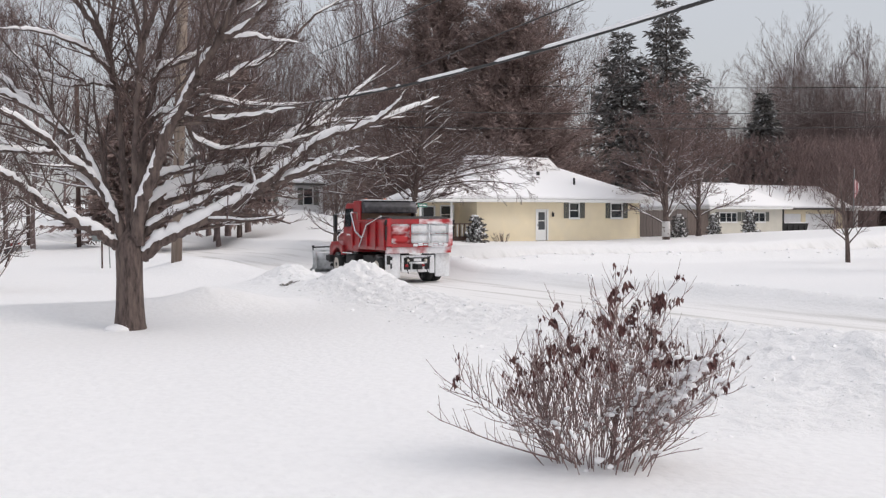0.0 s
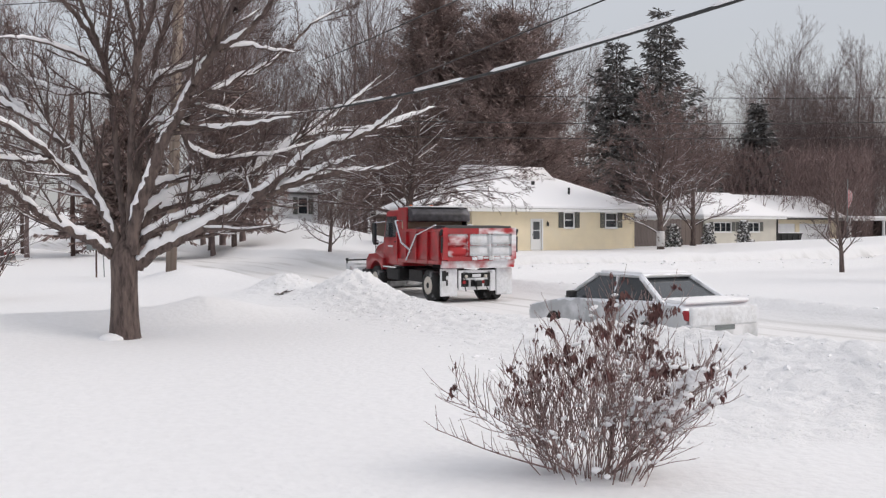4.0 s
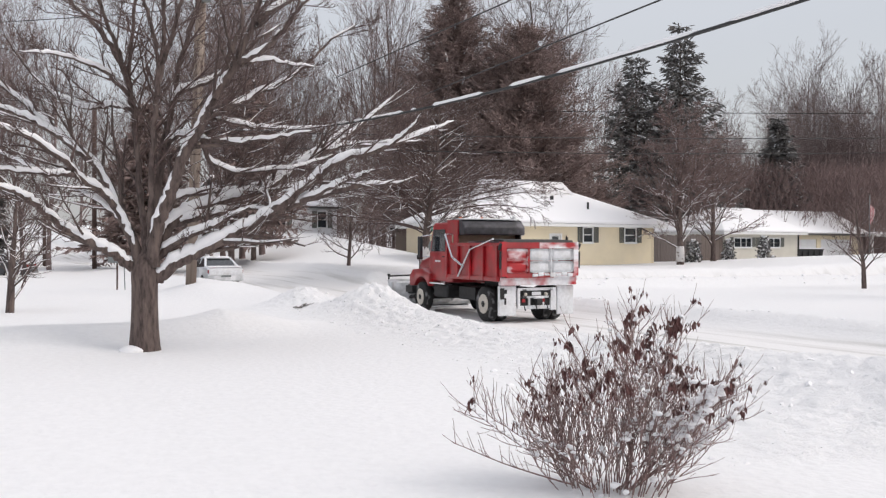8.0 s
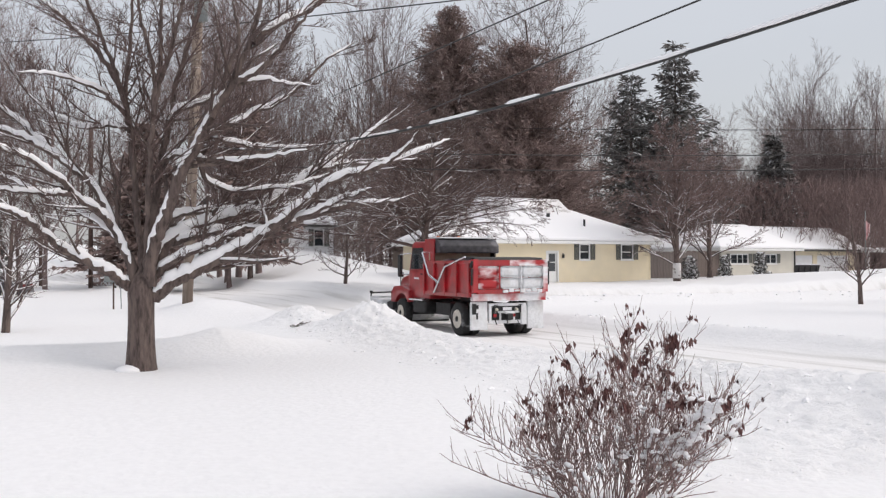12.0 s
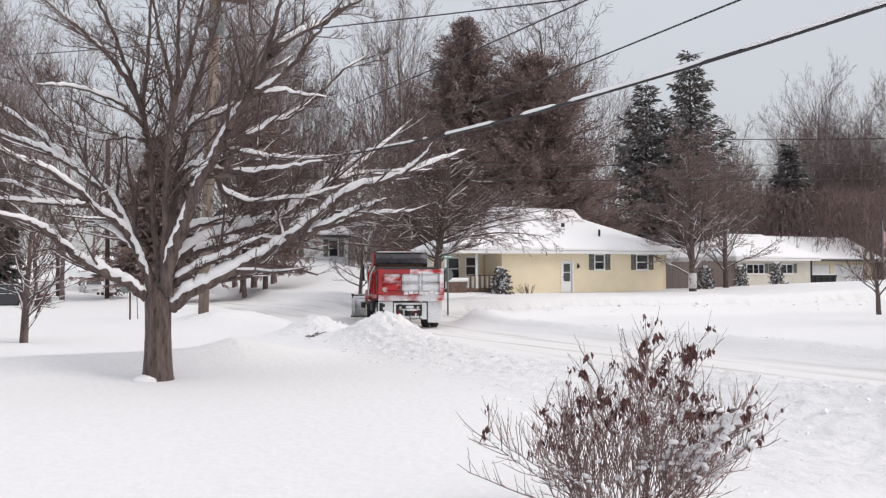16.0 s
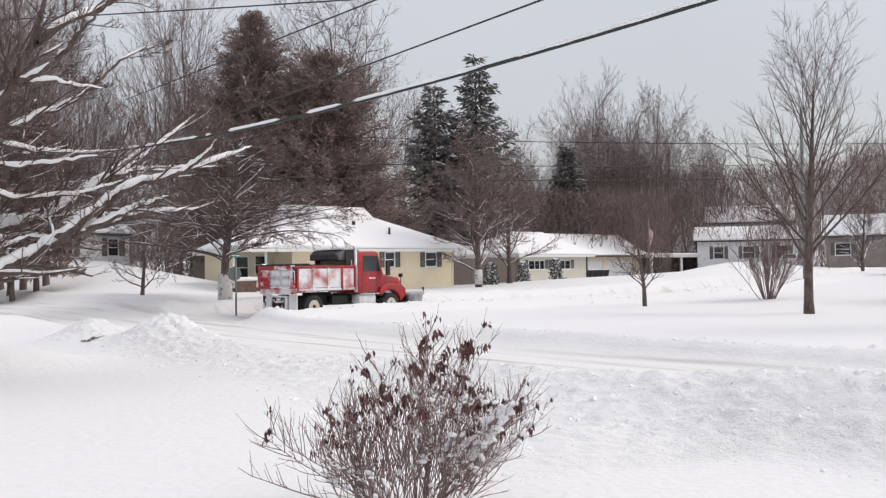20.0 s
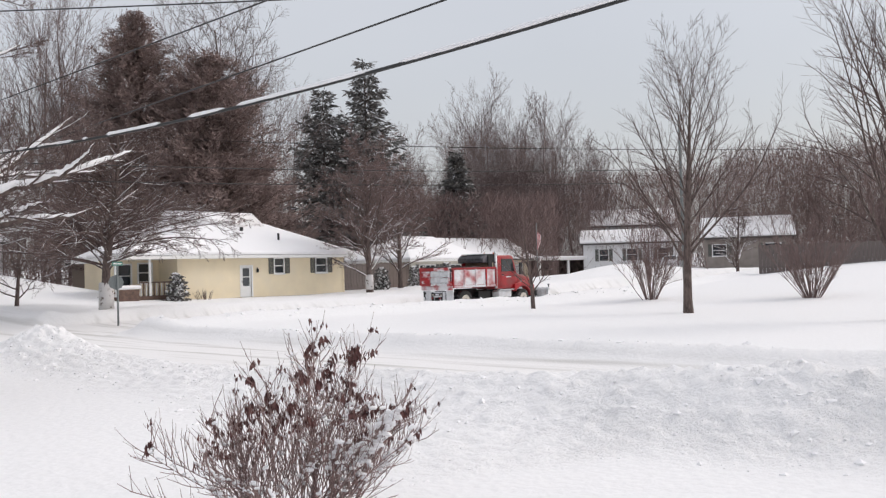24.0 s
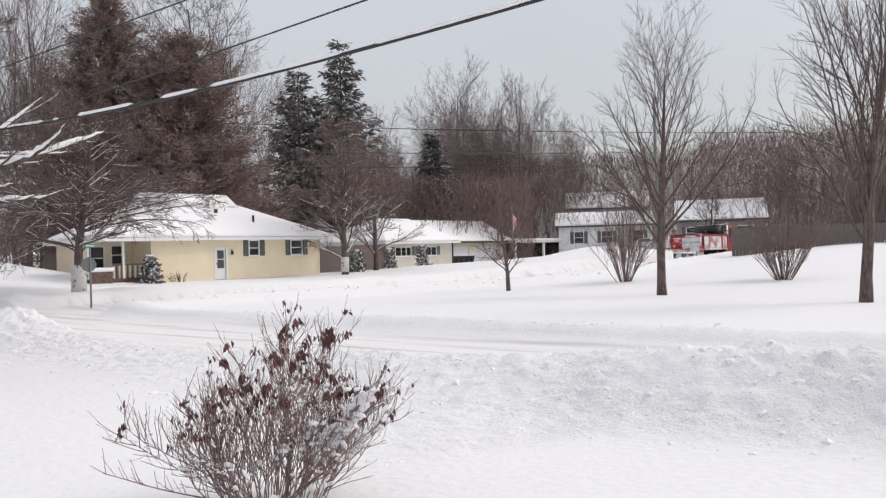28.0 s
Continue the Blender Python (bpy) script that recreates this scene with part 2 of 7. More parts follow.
LAMP = bpy.data.materials.new("lit_lamp")
LAMP.use_nodes = True
LAMP.node_tree.nodes["Principled BSDF"].inputs["Emission Color"].default_value = (1.0, 0.93, 0.85, 1)
LAMP.node_tree.nodes["Principled BSDF"].inputs["Emission Strength"].default_value = 1.6
SILVER = material("silver_car_paint", (0.50, 0.51, 0.52), 0.4, metal=0.15, coat=0.2, fine=0.05, bump_scale=3, snow=(0.85, 2.0), spots=(0.78, 0.78, 0.80), spot_scale=1.6, spot_at=(0.48, 0.62))
DARK_PAINT = material("dark_car_paint", (0.035, 0.036, 0.042), 0.35, coat=0.3, fine=0.05, snow=(1.15, 2.0))
SIGN_GREEN = material("green_street_sign", (0.05, 0.20, 0.16), 0.5, fine=0.05)
GALV = material("galvanised_post", (0.20, 0.22, 0.22), 0.5, metal=0.4)
WHITE_WRAP = material("snow_plastered_bark", (0.62, 0.60, 0.59), 0.9, spots=(0.16, 0.13, 0.11), spot_scale=5, spot_at=(0.58, 0.66), fine=0.05)
CLOD = material("frozen_turf", (0.16, 0.15, 0.14), 0.95, fine=0.3, bump=0.02, bump_scale=30, spots=(0.75, 0.75, 0.77), spot_scale=9, spot_at=(0.5, 0.6))
FLAG = material("striped_flag_cloth", (0.45, 0.16, 0.17), 0.8, fine=0.1)


# ---- mesh helpers ----
def part(name, bm, mat, parent=None, label="", smooth=False):
    me = bpy.data.meshes.new(name)
    bm.to_mesh(me)
    bm.free()
    me.materials.append(mat)
    if smooth:
        me.polygons.foreach_set("use_smooth", [True] * len(me.polygons))
    ob = new(name, me)
    if parent is not None:
        ob.parent = parent
    return tagged(ob, label)


def thing(name, m, label, category, group="", kind=""):
    ob = new(name)
    ob.matrix_world = m
    return tagged(ob, label, category, group, kind)


def box(bm, x0, x1, y0, y1, z0, z1, bevel=0.0, m=None):
    tmp = bmesh.new() if bevel else bm
    vs = [tmp.verts.new(v) for v in ((x0, y0, z0), (x1, y0, z0), (x1, y1, z0), (x0, y1, z0), (x0, y0, z1), (x1, y0, z1), (x1, y1, z1), (x0, y1, z1))]
    for f in ((3, 2, 1, 0), (4, 5, 6, 7), (0, 1, 5, 4), (1, 2, 6, 5), (2, 3, 7, 6), (3, 0, 4, 7)):
        tmp.faces.new([vs[i] for i in f])
    if bevel:
        bmesh.ops.bevel(tmp, geom=list(tmp.edges), offset=bevel, segments=2, affect='EDGES', profile=0.6)
        if m:
            bmesh.ops.transform(tmp, matrix=m, verts=tmp.verts)
        me = bpy.data.meshes.new("tmp")
        tmp.to_mesh(me)
        tmp.free()
        bm.from_mesh(me)
        bpy.data.meshes.remove(me)
    elif m:
        bmesh.ops.transform(bm, matrix=m, verts=vs)
    return bm


def boxes(*rows, bevel=0.0):
    bm = bmesh.new()
    for r in rows:
        box(bm, *r, bevel=bevel)
    return bm


def prism(outline, x0, x1, bevel=0.0):
    """A solid with the outline (y, z) swept from x0 to x1."""
    bm = bmesh.new()
    a = [bm.verts.new((x0, y, z)) for y, z in outline]
    b = [bm.verts.new((x1, y, z)) for y, z in outline]
    bm.faces.new(a)
    bm.faces.new(list(reversed(b)))
    n = len(a)
    for i in range(n):
        bm.faces.new((a[i], b[i], b[(i + 1) % n], a[(i + 1) % n]))
    bmesh.ops.recalc_face_normals(bm, faces=bm.faces)
    if bevel:
        bmesh.ops.bevel(bm, geom=list(bm.edges), offset=bevel, segments=2, affect='EDGES', profile=0.6)
    return bm


def rod(bm, a, b, r, sides=8, r2=None):
    a, b = Vector(a), Vector(b)
    d = b - a
    m = Matrix.Translation((a + b) / 2) @ d.to_track_quat("Z", "Y").to_matrix().to_4x4()
    bmesh.ops.create_cone(bm, cap_ends=True, segments=sides, radius1=r, radius2=r if r2 is None else r2, depth=d.length, matrix=m)
    return bm


def rods(*rows, sides=8):
    bm = bmesh.new()
    for a, b, r in rows:
        rod(bm, a, b, r, sides)
    return bm


def lathe(profile, segments=24, m=None):
    """A turned solid about x from pairs (x, radius)."""
    bm = bmesh.new()
    rings = []
    for x, r in profile:
        rings.append([bm.verts.new((x, r * math.cos(2 * math.pi * i / segments), r * math.sin(2 * math.pi * i / segments))) for i in range(segments)])
    for p, q in zip(rings, rings[1:]):
        for i in range(segments):
            bm.faces.new((p[i], p[(i + 1) % segments], q[(i + 1) % segments], q[i]))
    bm.faces.new(list(reversed(rings[0])))
    bm.faces.new(rings[-1])
    bmesh.ops.recalc_face_normals(bm, faces=bm.faces)
    if m:
        bmesh.ops.transform(bm, matrix=m, verts=bm.verts)
    return bm


class Strands:
    """Collects tapered tubes and loose facets as plain arrays, for branches and needles."""

    def __init__(self):
        self.v, self.f, self.n = [], [], 0

    def tube(self, pts, radii, sides=5, squash=1.0):
        p = np.asarray(pts, float)
        r = np.asarray(radii, float)
        d = np.gradient(p, axis=0)
        d /= np.linalg.norm(d, axis=1)[:, None] + 1e-9
        ref = np.array([0.0, 0.0, 1.0]) if abs(d[:, 2]).mean() < 0.85 else np.array([1.0, 0.0, 0.0])
        a = np.cross(d, ref)
        a /= np.linalg.norm(a, axis=1)[:, None] + 1e-9
        b = np.cross(a, d)
        t = np.linspace(0, 2 * np.pi, sides, endpoint=False)
        ring = (a[:, None] * np.cos(t)[None, :, None] + b[:, None] * np.sin(t)[None, :, None] * squash) * r[:, None, None] + p[:, None]
        k = len(p)
        i = np.arange(k - 1)[:, None] * sides
        j = np.arange(sides)[None]
        jn = (j + 1) % sides
        q = np.stack([i + j, i + jn, i + sides + jn, i + sides + j], -1).reshape(-1, 4) + self.n
        self.v.append(ring.reshape(-1, 3))
        self.f.append(q)
        self.n += k * sides

    def facets(self, quads):
        """quads: n x 4 x 3 corner places."""
        q = np.asarray(quads, float)
        k = len(q)
        self.v.append(q.reshape(-1, 3))
        self.f.append(np.arange(k * 4).reshape(-1, 4) + self.n)
        self.n += k * 4

    def mesh(self, name, mat, smooth=True):
        v, f = np.concatenate(self.v), np.concatenate(self.f)
        me = bpy.data.meshes.new(name)
        me.vertices.add(len(v))
        me.vertices.foreach_set("co", v.ravel())
        me.loops.add(f.size)
        me.loops.foreach_set("vertex_index", f.ravel().astype(np.int32))
        me.polygons.add(len(f))
        me.polygons.foreach_set("loop_start", np.arange(0, f.size, 4, dtype=np.int32))
        me.polygons.foreach_set("loop_total", np.full(len(f), 4, np.int32))
        me.polygons.foreach_set("use_smooth", np.full(len(f), smooth))
        me.update(calc_edges=True)
        me.materials.append(mat)
        return me

    def part(self, name, mat, parent, label="", smooth=True):
        ob = new(name, self.mesh(name, mat, smooth))
        ob.parent = parent
        return tagged(ob, label)


# ---- the ground ----
def smooth_step(x, a, b):
    t = np.clip((x - a) / (b - a), 0, 1)
    return t * t * (3 - 2 * t)


def fractal(x, y, scale, octaves, seed):
    """Smooth value noise over arrays, about -1 to 1."""
    total, amp, norm = np.zeros(np.broadcast(x, y).shape), 1.0, 0.0
    for o in range(octaves):
        u, v = x / scale + seed * 17.3, y / scale + seed * 9.1
        iu, iv = np.floor(u), np.floor(v)
        fu, fv = u - iu, v - iv
        fu, fv = fu * fu * (3 - 2 * fu), fv * fv * (3 - 2 * fv)

        def h(a, b):
            s = np.sin(a * 127.1 + b * 311.7 + seed * 74.7) * 43758.5453
            return (s - np.floor(s)) * 2 - 1
        total += amp * ((h(iu, iv) * (1 - fu) + h(iu + 1, iv) * fu) * (1 - fv) + (h(iu, iv + 1) * (1 - fu) + h(iu + 1, iv + 1) * fu) * fv)
        norm += amp
        amp *= 0.5
        scale *= 0.47
    return total / norm


ROAD_NEAR, ROAD_FAR = 11.5, 18.6          # edges of the road, along y
STREET_HALF = 3.5                          # half width of the side street, along x


def street_mid(x):
    return 37.6 - 0.13 * np.clip(x - 24, 0, 200)


def base_height(x, y):
    far = np.clip(np.hypot(x, y) - 110, 0, 400)
    return 0.029 * np.clip(y - 30, 0, 22) * (0.35 + 0.65 * smooth_step(x, 10, 24)) + 0.034 * np.clip(x - 42, 0, 34) * smooth_step(y, -10, 25) * smooth_step(y, 60, 46) + 0.03 * np.clip(far, 0, 150) + 0.095 * np.clip(y - 50, 0, 25) * smooth_step(x, 17, 27) * (1 - smooth_step(x, 29, 35)) + 0.35 * np.exp(-((x - 21.0) / 4.0) ** 2 - ((y - 48.5) / 5.0) ** 2)


def ground_parts(x, y):
    """Height and how far the surface is packed road."""
    x, y = np.asarray(x, float), np.asarray(y, float)
    b = base_height(x, y)
    corner = 2.2 * np.exp(-((np.abs(y - street_mid(x)) - STREET_HALF) / 2.5) ** 2) * (x > ROAD_FAR - 1)   # rounded corners of the junction
    wob = 0.25 * fractal(x, y, 3.0, 3, 3)
    on_road = smooth_step(x + wob, ROAD_NEAR - 0.15, ROAD_NEAR + 0.55) * (1 - smooth_step(x + wob, ROAD_FAR - 0.9, ROAD_FAR + 1.2))
    dist = np.abs(y - street_mid(x) + wob)
    on_street = (1 - smooth_step(dist, STREET_HALF - 0.4, STREET_HALF + 0.5)) * smooth_step(x, 13, 15)
    packed = np.maximum(on_road, on_street)
    lawn = 0.36 + 0.05 * fractal(x, y, 9.0, 2, 1) + 0.012 * fractal(x, y, 1.7, 3, 2)
    # bank thrown up along the near side of the road
    crest = np.interp(y, (-20, 0, 3, 5.6, 7.4, 9.8, 12, 15, 18, 20.6, 22.4, 23.2, 24.4, 25.6, 27.5, 31, 36, 50, 90), (1.16, 1.16, 1.12, 1.02, 0.86, 0.72, 0.64, 0.55, 0.52, 0.66, 0.92, 0.84, 0.55, 0.48, 0.46, 0.60, 0.74, 0.55, 0.45))
    up = np.where(x < ROAD_NEAR - 0.75, np.exp(-((x - (ROAD_NEAR - 0.75)) / np.interp(y, (8, 14), (1.30, 1.75))) ** 2), np.exp(-((x - (ROAD_NEAR - 0.75)) / 0.65) ** 2))
    lumps = 0.25 * fractal(x, y, 1.1, 4, 5) + 0.40 * np.abs(fractal(x, y, 0.45, 3, 6)) - 0.12 + 0.60 * np.abs(fractal(x, y, 0.20, 2, 7))
    near = np.interp(y, (2, 5, 6, 8, 14, 20, 24), (8.7, 8.3, 6.3, 6.6, 8.0, 8.4, 8.7))     # where the thrown snow begins on the lawn
    thrown = smooth_step(x, near - 0.3, near + 1.1) * (1 - smooth_step(x, 10.9, 11.6)) * smooth_step(y, 27, 23)
    bank = np.clip(crest - 0.36, 0, 2) * up * (1 + 0.14 * lumps) + 0.12 * lumps * thrown
    bank += 0.34 * np.exp(-(np.hypot((x - 10.35) / 0.85, (y - 22.7) / 0.95)) ** 1.4) * (1 + 0.35 * lumps)      # two peaked heaps near the corner
    bank += 0.62 * np.exp(-(np.hypot((x - 9.6) / 1.0, (y - 25.8) / 1.3)) ** 1.6) * (1 + 0.35 * lumps)
    # lower bank on the far side, and along the side street
    far_bank = 0.20 * np.exp(-((x - ROAD_FAR - 0.7) / 0.6) ** 2) * (1 + 0.8 * lumps)
    far_bank = np.where(np.abs(y - street_mid(x)) < STREET_HALF + 0.6, 0, far_bank)
    side = np.where(y < street_mid(x), 0.38, 0.30) * np.exp(-((dist - STREET_HALF - 0.9) / 0.9) ** 2) * (x > ROAD_FAR) * (0.4 + 0.6 * smooth_step(x, 20, 26)) * (1 + 0.7 * lumps)
    side += 0.18 * np.exp(-(((x - 20.6) / 2.2) ** 2 + ((y - 32.2) / 1.0) ** 2)) * (1 + 0.5 * lumps)
    mound = 1.05 * np.exp(-(((x - 67) / 9.0) ** 2 + ((y - 40.5) / 2.6) ** 2)) + 1.25 * np.exp(-(((x - 67) / 13.0) ** 2 + ((y - 18) / 9.0) ** 2))
    # drifts on the lawn beyond the big tree
    ridge_y = 20.6 + 0.12 * (x - 5.8)
    ridge_h = np.interp(x, (-30, 3.6, 4.8, 5.7, 6.5, 7.4, 8.4), (0.34, 0.34, 0.38, 0.52, 0.40, 0.16, 0.0))
    ridge = (ridge_h * (1 + 0.16 * fractal(x, y, 2.2, 3, 8))) * np.exp(-((y - ridge_y) / np.where(y < ridge_y, 1.15, 0.7)) ** 2)
    drift = 0.38 * np.exp(-(((x - 8.9) / 1.2) ** 2 + ((y - 34.8) / 2.5) ** 2))
    hollow = -0.11 * np.exp(-(((x - 3.6) / 4.0) ** 2 + ((y - 17.6) / 3.0) ** 2))
    z = b + (1 - packed) * (lawn + bank + far_bank + side + mound + ridge + drift + hollow) + packed * (0.03 + 0.012 * fractal(x, y * 0.15, 0.5, 2, 9))
    return z, packed


def ground_z(x, y):
    return float(ground_parts(x, y)[0])


def build_ground():
    def lines(stops):
        out = []
        for (a, b, step) in stops:
            out += list(np.arange(a, b, step))
        return np.array(out + [stops[-1][1]])
    xs = lines(((-1500, -200, 130), (-200, -40, 16), (-40, -8, 1.2), (-8, 5, 0.35), (5, 12.6, 0.065), (12.6, 22, 0.2), (22, 60, 0.6), (60, 130, 2.0), (130, 300, 17), (300, 2400, 210)))
    ys = lines(((-1500, -200, 130), (-200, -30, 17), (-30, 0, 1.0), (0, 28, 0.085), (28, 48, 0.28), (48, 80, 0.8), (80, 200, 6), (200, 400, 20), (400, 2600, 220)))
    X, Y = np.meshgrid(xs, ys)
    Z, K = ground_parts(X, Y)
    nx, ny = len(xs), len(ys)
    i = (np.arange(ny - 1)[:, None] * nx + np.arange(nx - 1)[None]).reshape(-1)
    f = np.stack([i, i + 1, i + nx + 1, i + nx], 1)
    s = Strands()
    s.v, s.f = [np.stack([X, Y, Z], -1).reshape(-1, 3)], [f]
    me = s.mesh("ground", GROUND)
    a = me.attributes.new("packed", 'FLOAT', 'POINT')
    a.data.foreach_set("value", K.ravel())
    near = np.interp(Y, (2, 5, 6, 8, 14, 20, 24), (8.7, 8.3, 6.3, 6.6, 8.0, 8.4, 8.7))
    crumbled = smooth_step(X, near - 0.6, near + 0.8) * (1 - smooth_step(X, 10.9, 11.7)) * smooth_step(Y, 34, 26) * (0.6 + 0.4 * smooth_step(fractal(X, Y, 2.3, 3, 12), -0.35, 0.25))
    crumbled = np.maximum(crumbled, 0.7 * np.exp(-((X - ROAD_FAR - 0.9) / 0.9) ** 2) * (np.abs(Y - street_mid(X)) > STREET_HALF))
    crumbled = np.maximum(crumbled, 0.6 * np.exp(-((np.abs(Y - street_mid(X)) - STREET_HALF - 1.0) / 0.9) ** 2) * (X > ROAD_FAR) * (X < 75))
    a = me.attributes.new("crumbled", 'FLOAT', 'POINT')
    a.data.foreach_set("value", (crumbled * (1 - K)).ravel())
    ob = new("ground", me)
    return tagged(ob, "deep snow over lawns with two ploughed streets and thrown-up banks", "ground", kind="structure")


build_ground()


# ---- houses ----
def wall(name, parent, mat, x0, x1, z0, z1, y, thick=0.18, openings=(), rot=None):
    """A wall along x with real openings (ox0, ox1, oz0, oz1)."""
    bm = bmesh.new()
    xs = sorted({x0, x1, *[o[0] for o in openings], *[o[1] for o in openings]})
    zs = sorted({z0, z1, *[o[2] for o in openings], *[o[3] for o in openings]})
    for a, b in zip(xs, xs[1:]):
        for c, d in zip(zs, zs[1:]):
            if not any(o[0] < (a + b) / 2 < o[1] and o[2] < (c + d) / 2 < o[3] for o in openings):
                box(bm, a, b, y, y + thick, c, d)
    bmesh.ops.remove_doubles(bm, verts=bm.verts, dist=0.0005)
    if rot:
        bmesh.ops.transform(bm, matrix=rot, verts=bm.verts)
    return part(name, bm, mat, parent)


def lap_boards(parent, mat, x0, x1, z0, z1, y, openings=(), step=0.2, rot=None):
    """Siding boards, each a thin wedge standing a little proud, cut at the openings, joined as one skin."""
    bm = bmesh.new()
    z = z0
    while z < z1 - 0.02:
        top = min(z + step, z1)
        spans = [(x0, x1)]
        for o in openings:
            if o[2] < top - 0.01 and o[3] > z + 0.01:
                nxt = []
                for a, b in spans:
                    if o[0] > a:
                        nxt.append((a, min(b, o[0])))
                    if o[1] < b:
                        nxt.append((max(a, o[1]), b))
                spans = [s for s in nxt if s[1] - s[0] > 0.02]
        for a, b in spans:
            vs = [bm.verts.new(v) for v in ((a, y - 0.028, z), (b, y - 0.028, z), (b, y - 0.006, top), (a, y - 0.006, top), (a, y, z), (b, y, z))]
            bm.faces.new((vs[0], vs[1], vs[2], vs[3]))
            bm.faces.new((vs[4], vs[5], vs[1], vs[0]))
        z = top
    if rot:
        bmesh.ops.transform(bm, matrix=rot, verts=bm.verts)
    return tagged(part("siding", bm, mat, parent), kind="stuff")


def sash_window(parent, x0, x1, z0, z1, y, shutters=0.0, rot=None, bars=True, mat_trim=None):
    """A window set in an opening: casing, two panes with a meeting rail, sill, and a pair of shutters."""
    mat_trim = mat_trim or TRIM

    def fit(bm):
        if rot:
            bmesh.ops.transform(bm, matrix=rot, verts=bm.verts)
        return bm
    c = 0.09
    win = part("window", fit(boxes((x0 - c, x0, y - 0.05, y + 0.1, z0 - c, z1 + c), (x1, x1 + c, y - 0.05, y + 0.1, z0 - c, z1 + c),
                                   (x0, x1, y - 0.05, y + 0.1, z1, z1 + c), (x0, x1, y - 0.05, y + 0.1, z0 - c, z0))), mat_trim, parent, "white window casing")
    zm = (z0 + z1) / 2
    part("pane", fit(boxes((x0, x1, y + 0.05, y + 0.062, zm + 0.02, z1))), GLASS, win, "dark window pane")
    part("pane", fit(boxes((x0, x1, y + 0.03, y + 0.042, z0, zm - 0.02))), GLASS, win, "dark window pane")
    if bars:
        part("meeting_rail", fit(boxes((x0, x1, y + 0.01, y + 0.07, zm - 0.03, zm + 0.03))), mat_trim, win)
    part("sill", fit(boxes((x0 - c - 0.04, x1 + c + 0.04, y - 0.10, y - 0.052, z0 - c - 0.05, z0 - c))), mat_trim, win)
    if shutters:
        for a in (x0 - c - 0.03 - shutters, x1 + c + 0.03):
            bm = boxes((a, a + 0.06, y - 0.07, y - 0.03, z0 - 0.06, z1 + 0.08), (a + shutters - 0.06, a + shutters, y - 0.07, y - 0.03, z0 - 0.06, z1 + 0.08),
                       (a + 0.06, a + shutters - 0.06, y - 0.07, y - 0.03, z1, z1 + 0.08), (a + 0.06, a + shutters - 0.06, y - 0.07, y - 0.03, z0 - 0.06, z0 + 0.02))
            for k in range(12):
                zz = z0 + 0.03 + (z1 - z0 - 0.04) * k / 12
                box(bm, a + 0.06, a + shutters - 0.06, y - 0.06, y - 0.035, zz, zz + (z1 - z0) / 12 - 0.015)
            part("shutter", fit(bm), SHUTTER, parent, "grey-green louvred shutter")
    return win


def hip_roof(name, parent, x0, x1, y0, y1, z, ridge_z, rx0, rx1, ry, thick=0.16, mat=None, snow=0.22, eave=TRIM):
    """A hipped roof: shingled deck, fascia, and a rounded blanket of snow over it."""
    def hip(dz, inset, top):
        bm = bmesh.new()
        c = [(x0 + inset, y0 + inset), (x1 - inset, y0 + inset), (x1 - inset, y1 - inset), (x0 + inset, y1 - inset)]
        lo = [bm.verts.new((a, b, z + dz)) for a, b in c]
        hi = [bm.verts.new((a, b, z + dz + top)) for a, b in c]
        r0, r1 = bm.verts.new((rx0, ry, ridge_z + dz + top)), bm.verts.new((rx1, ry, ridge_z + dz + top))
        bm.faces.new(list(reversed(lo)))
        for i in range(4):
            bm.faces.new((lo[i], lo[(i + 1) % 4], hi[(i + 1) % 4], hi[i]))
        bm.faces.new((hi[0], hi[1], r1, r0))
        bm.faces.new((hi[1], hi[2], r1))
        bm.faces.new((hi[2], hi[3], r0, r1))
        bm.faces.new((hi[3], hi[0], r0))
        return bm
    roof = part(name, hip(0, 0.02, thick), mat or ASPHALT_SHINGLE, parent, "shingled hip roof under snow")
    bm = hip(thick + 0.004, 0.0, snow)
    bmesh.ops.bevel(bm, geom=list(bm.edges), offset=0.07, segments=3, affect='EDGES', profile=0.5)
    part("roof_snow", bm, SNOW, roof, "smooth blanket of snow", smooth=True)
    part("fascia", boxes((x0, x1, y0 - 0.03, y0, z - 0.04, z + thick), (x0, x1, y1, y1 + 0.03, z - 0.04, z + thick),
                         (x0 - 0.03, x0, y0, y1, z - 0.04, z + thick), (x1, x1 + 0.03, y0, y1, z - 0.04, z + thick)), eave, roof, "white fascia and gutter")
    part("soffit", boxes((x0, x1, y0, y1, z - 0.035, z - 0.012)), eave, roof)
    return roof


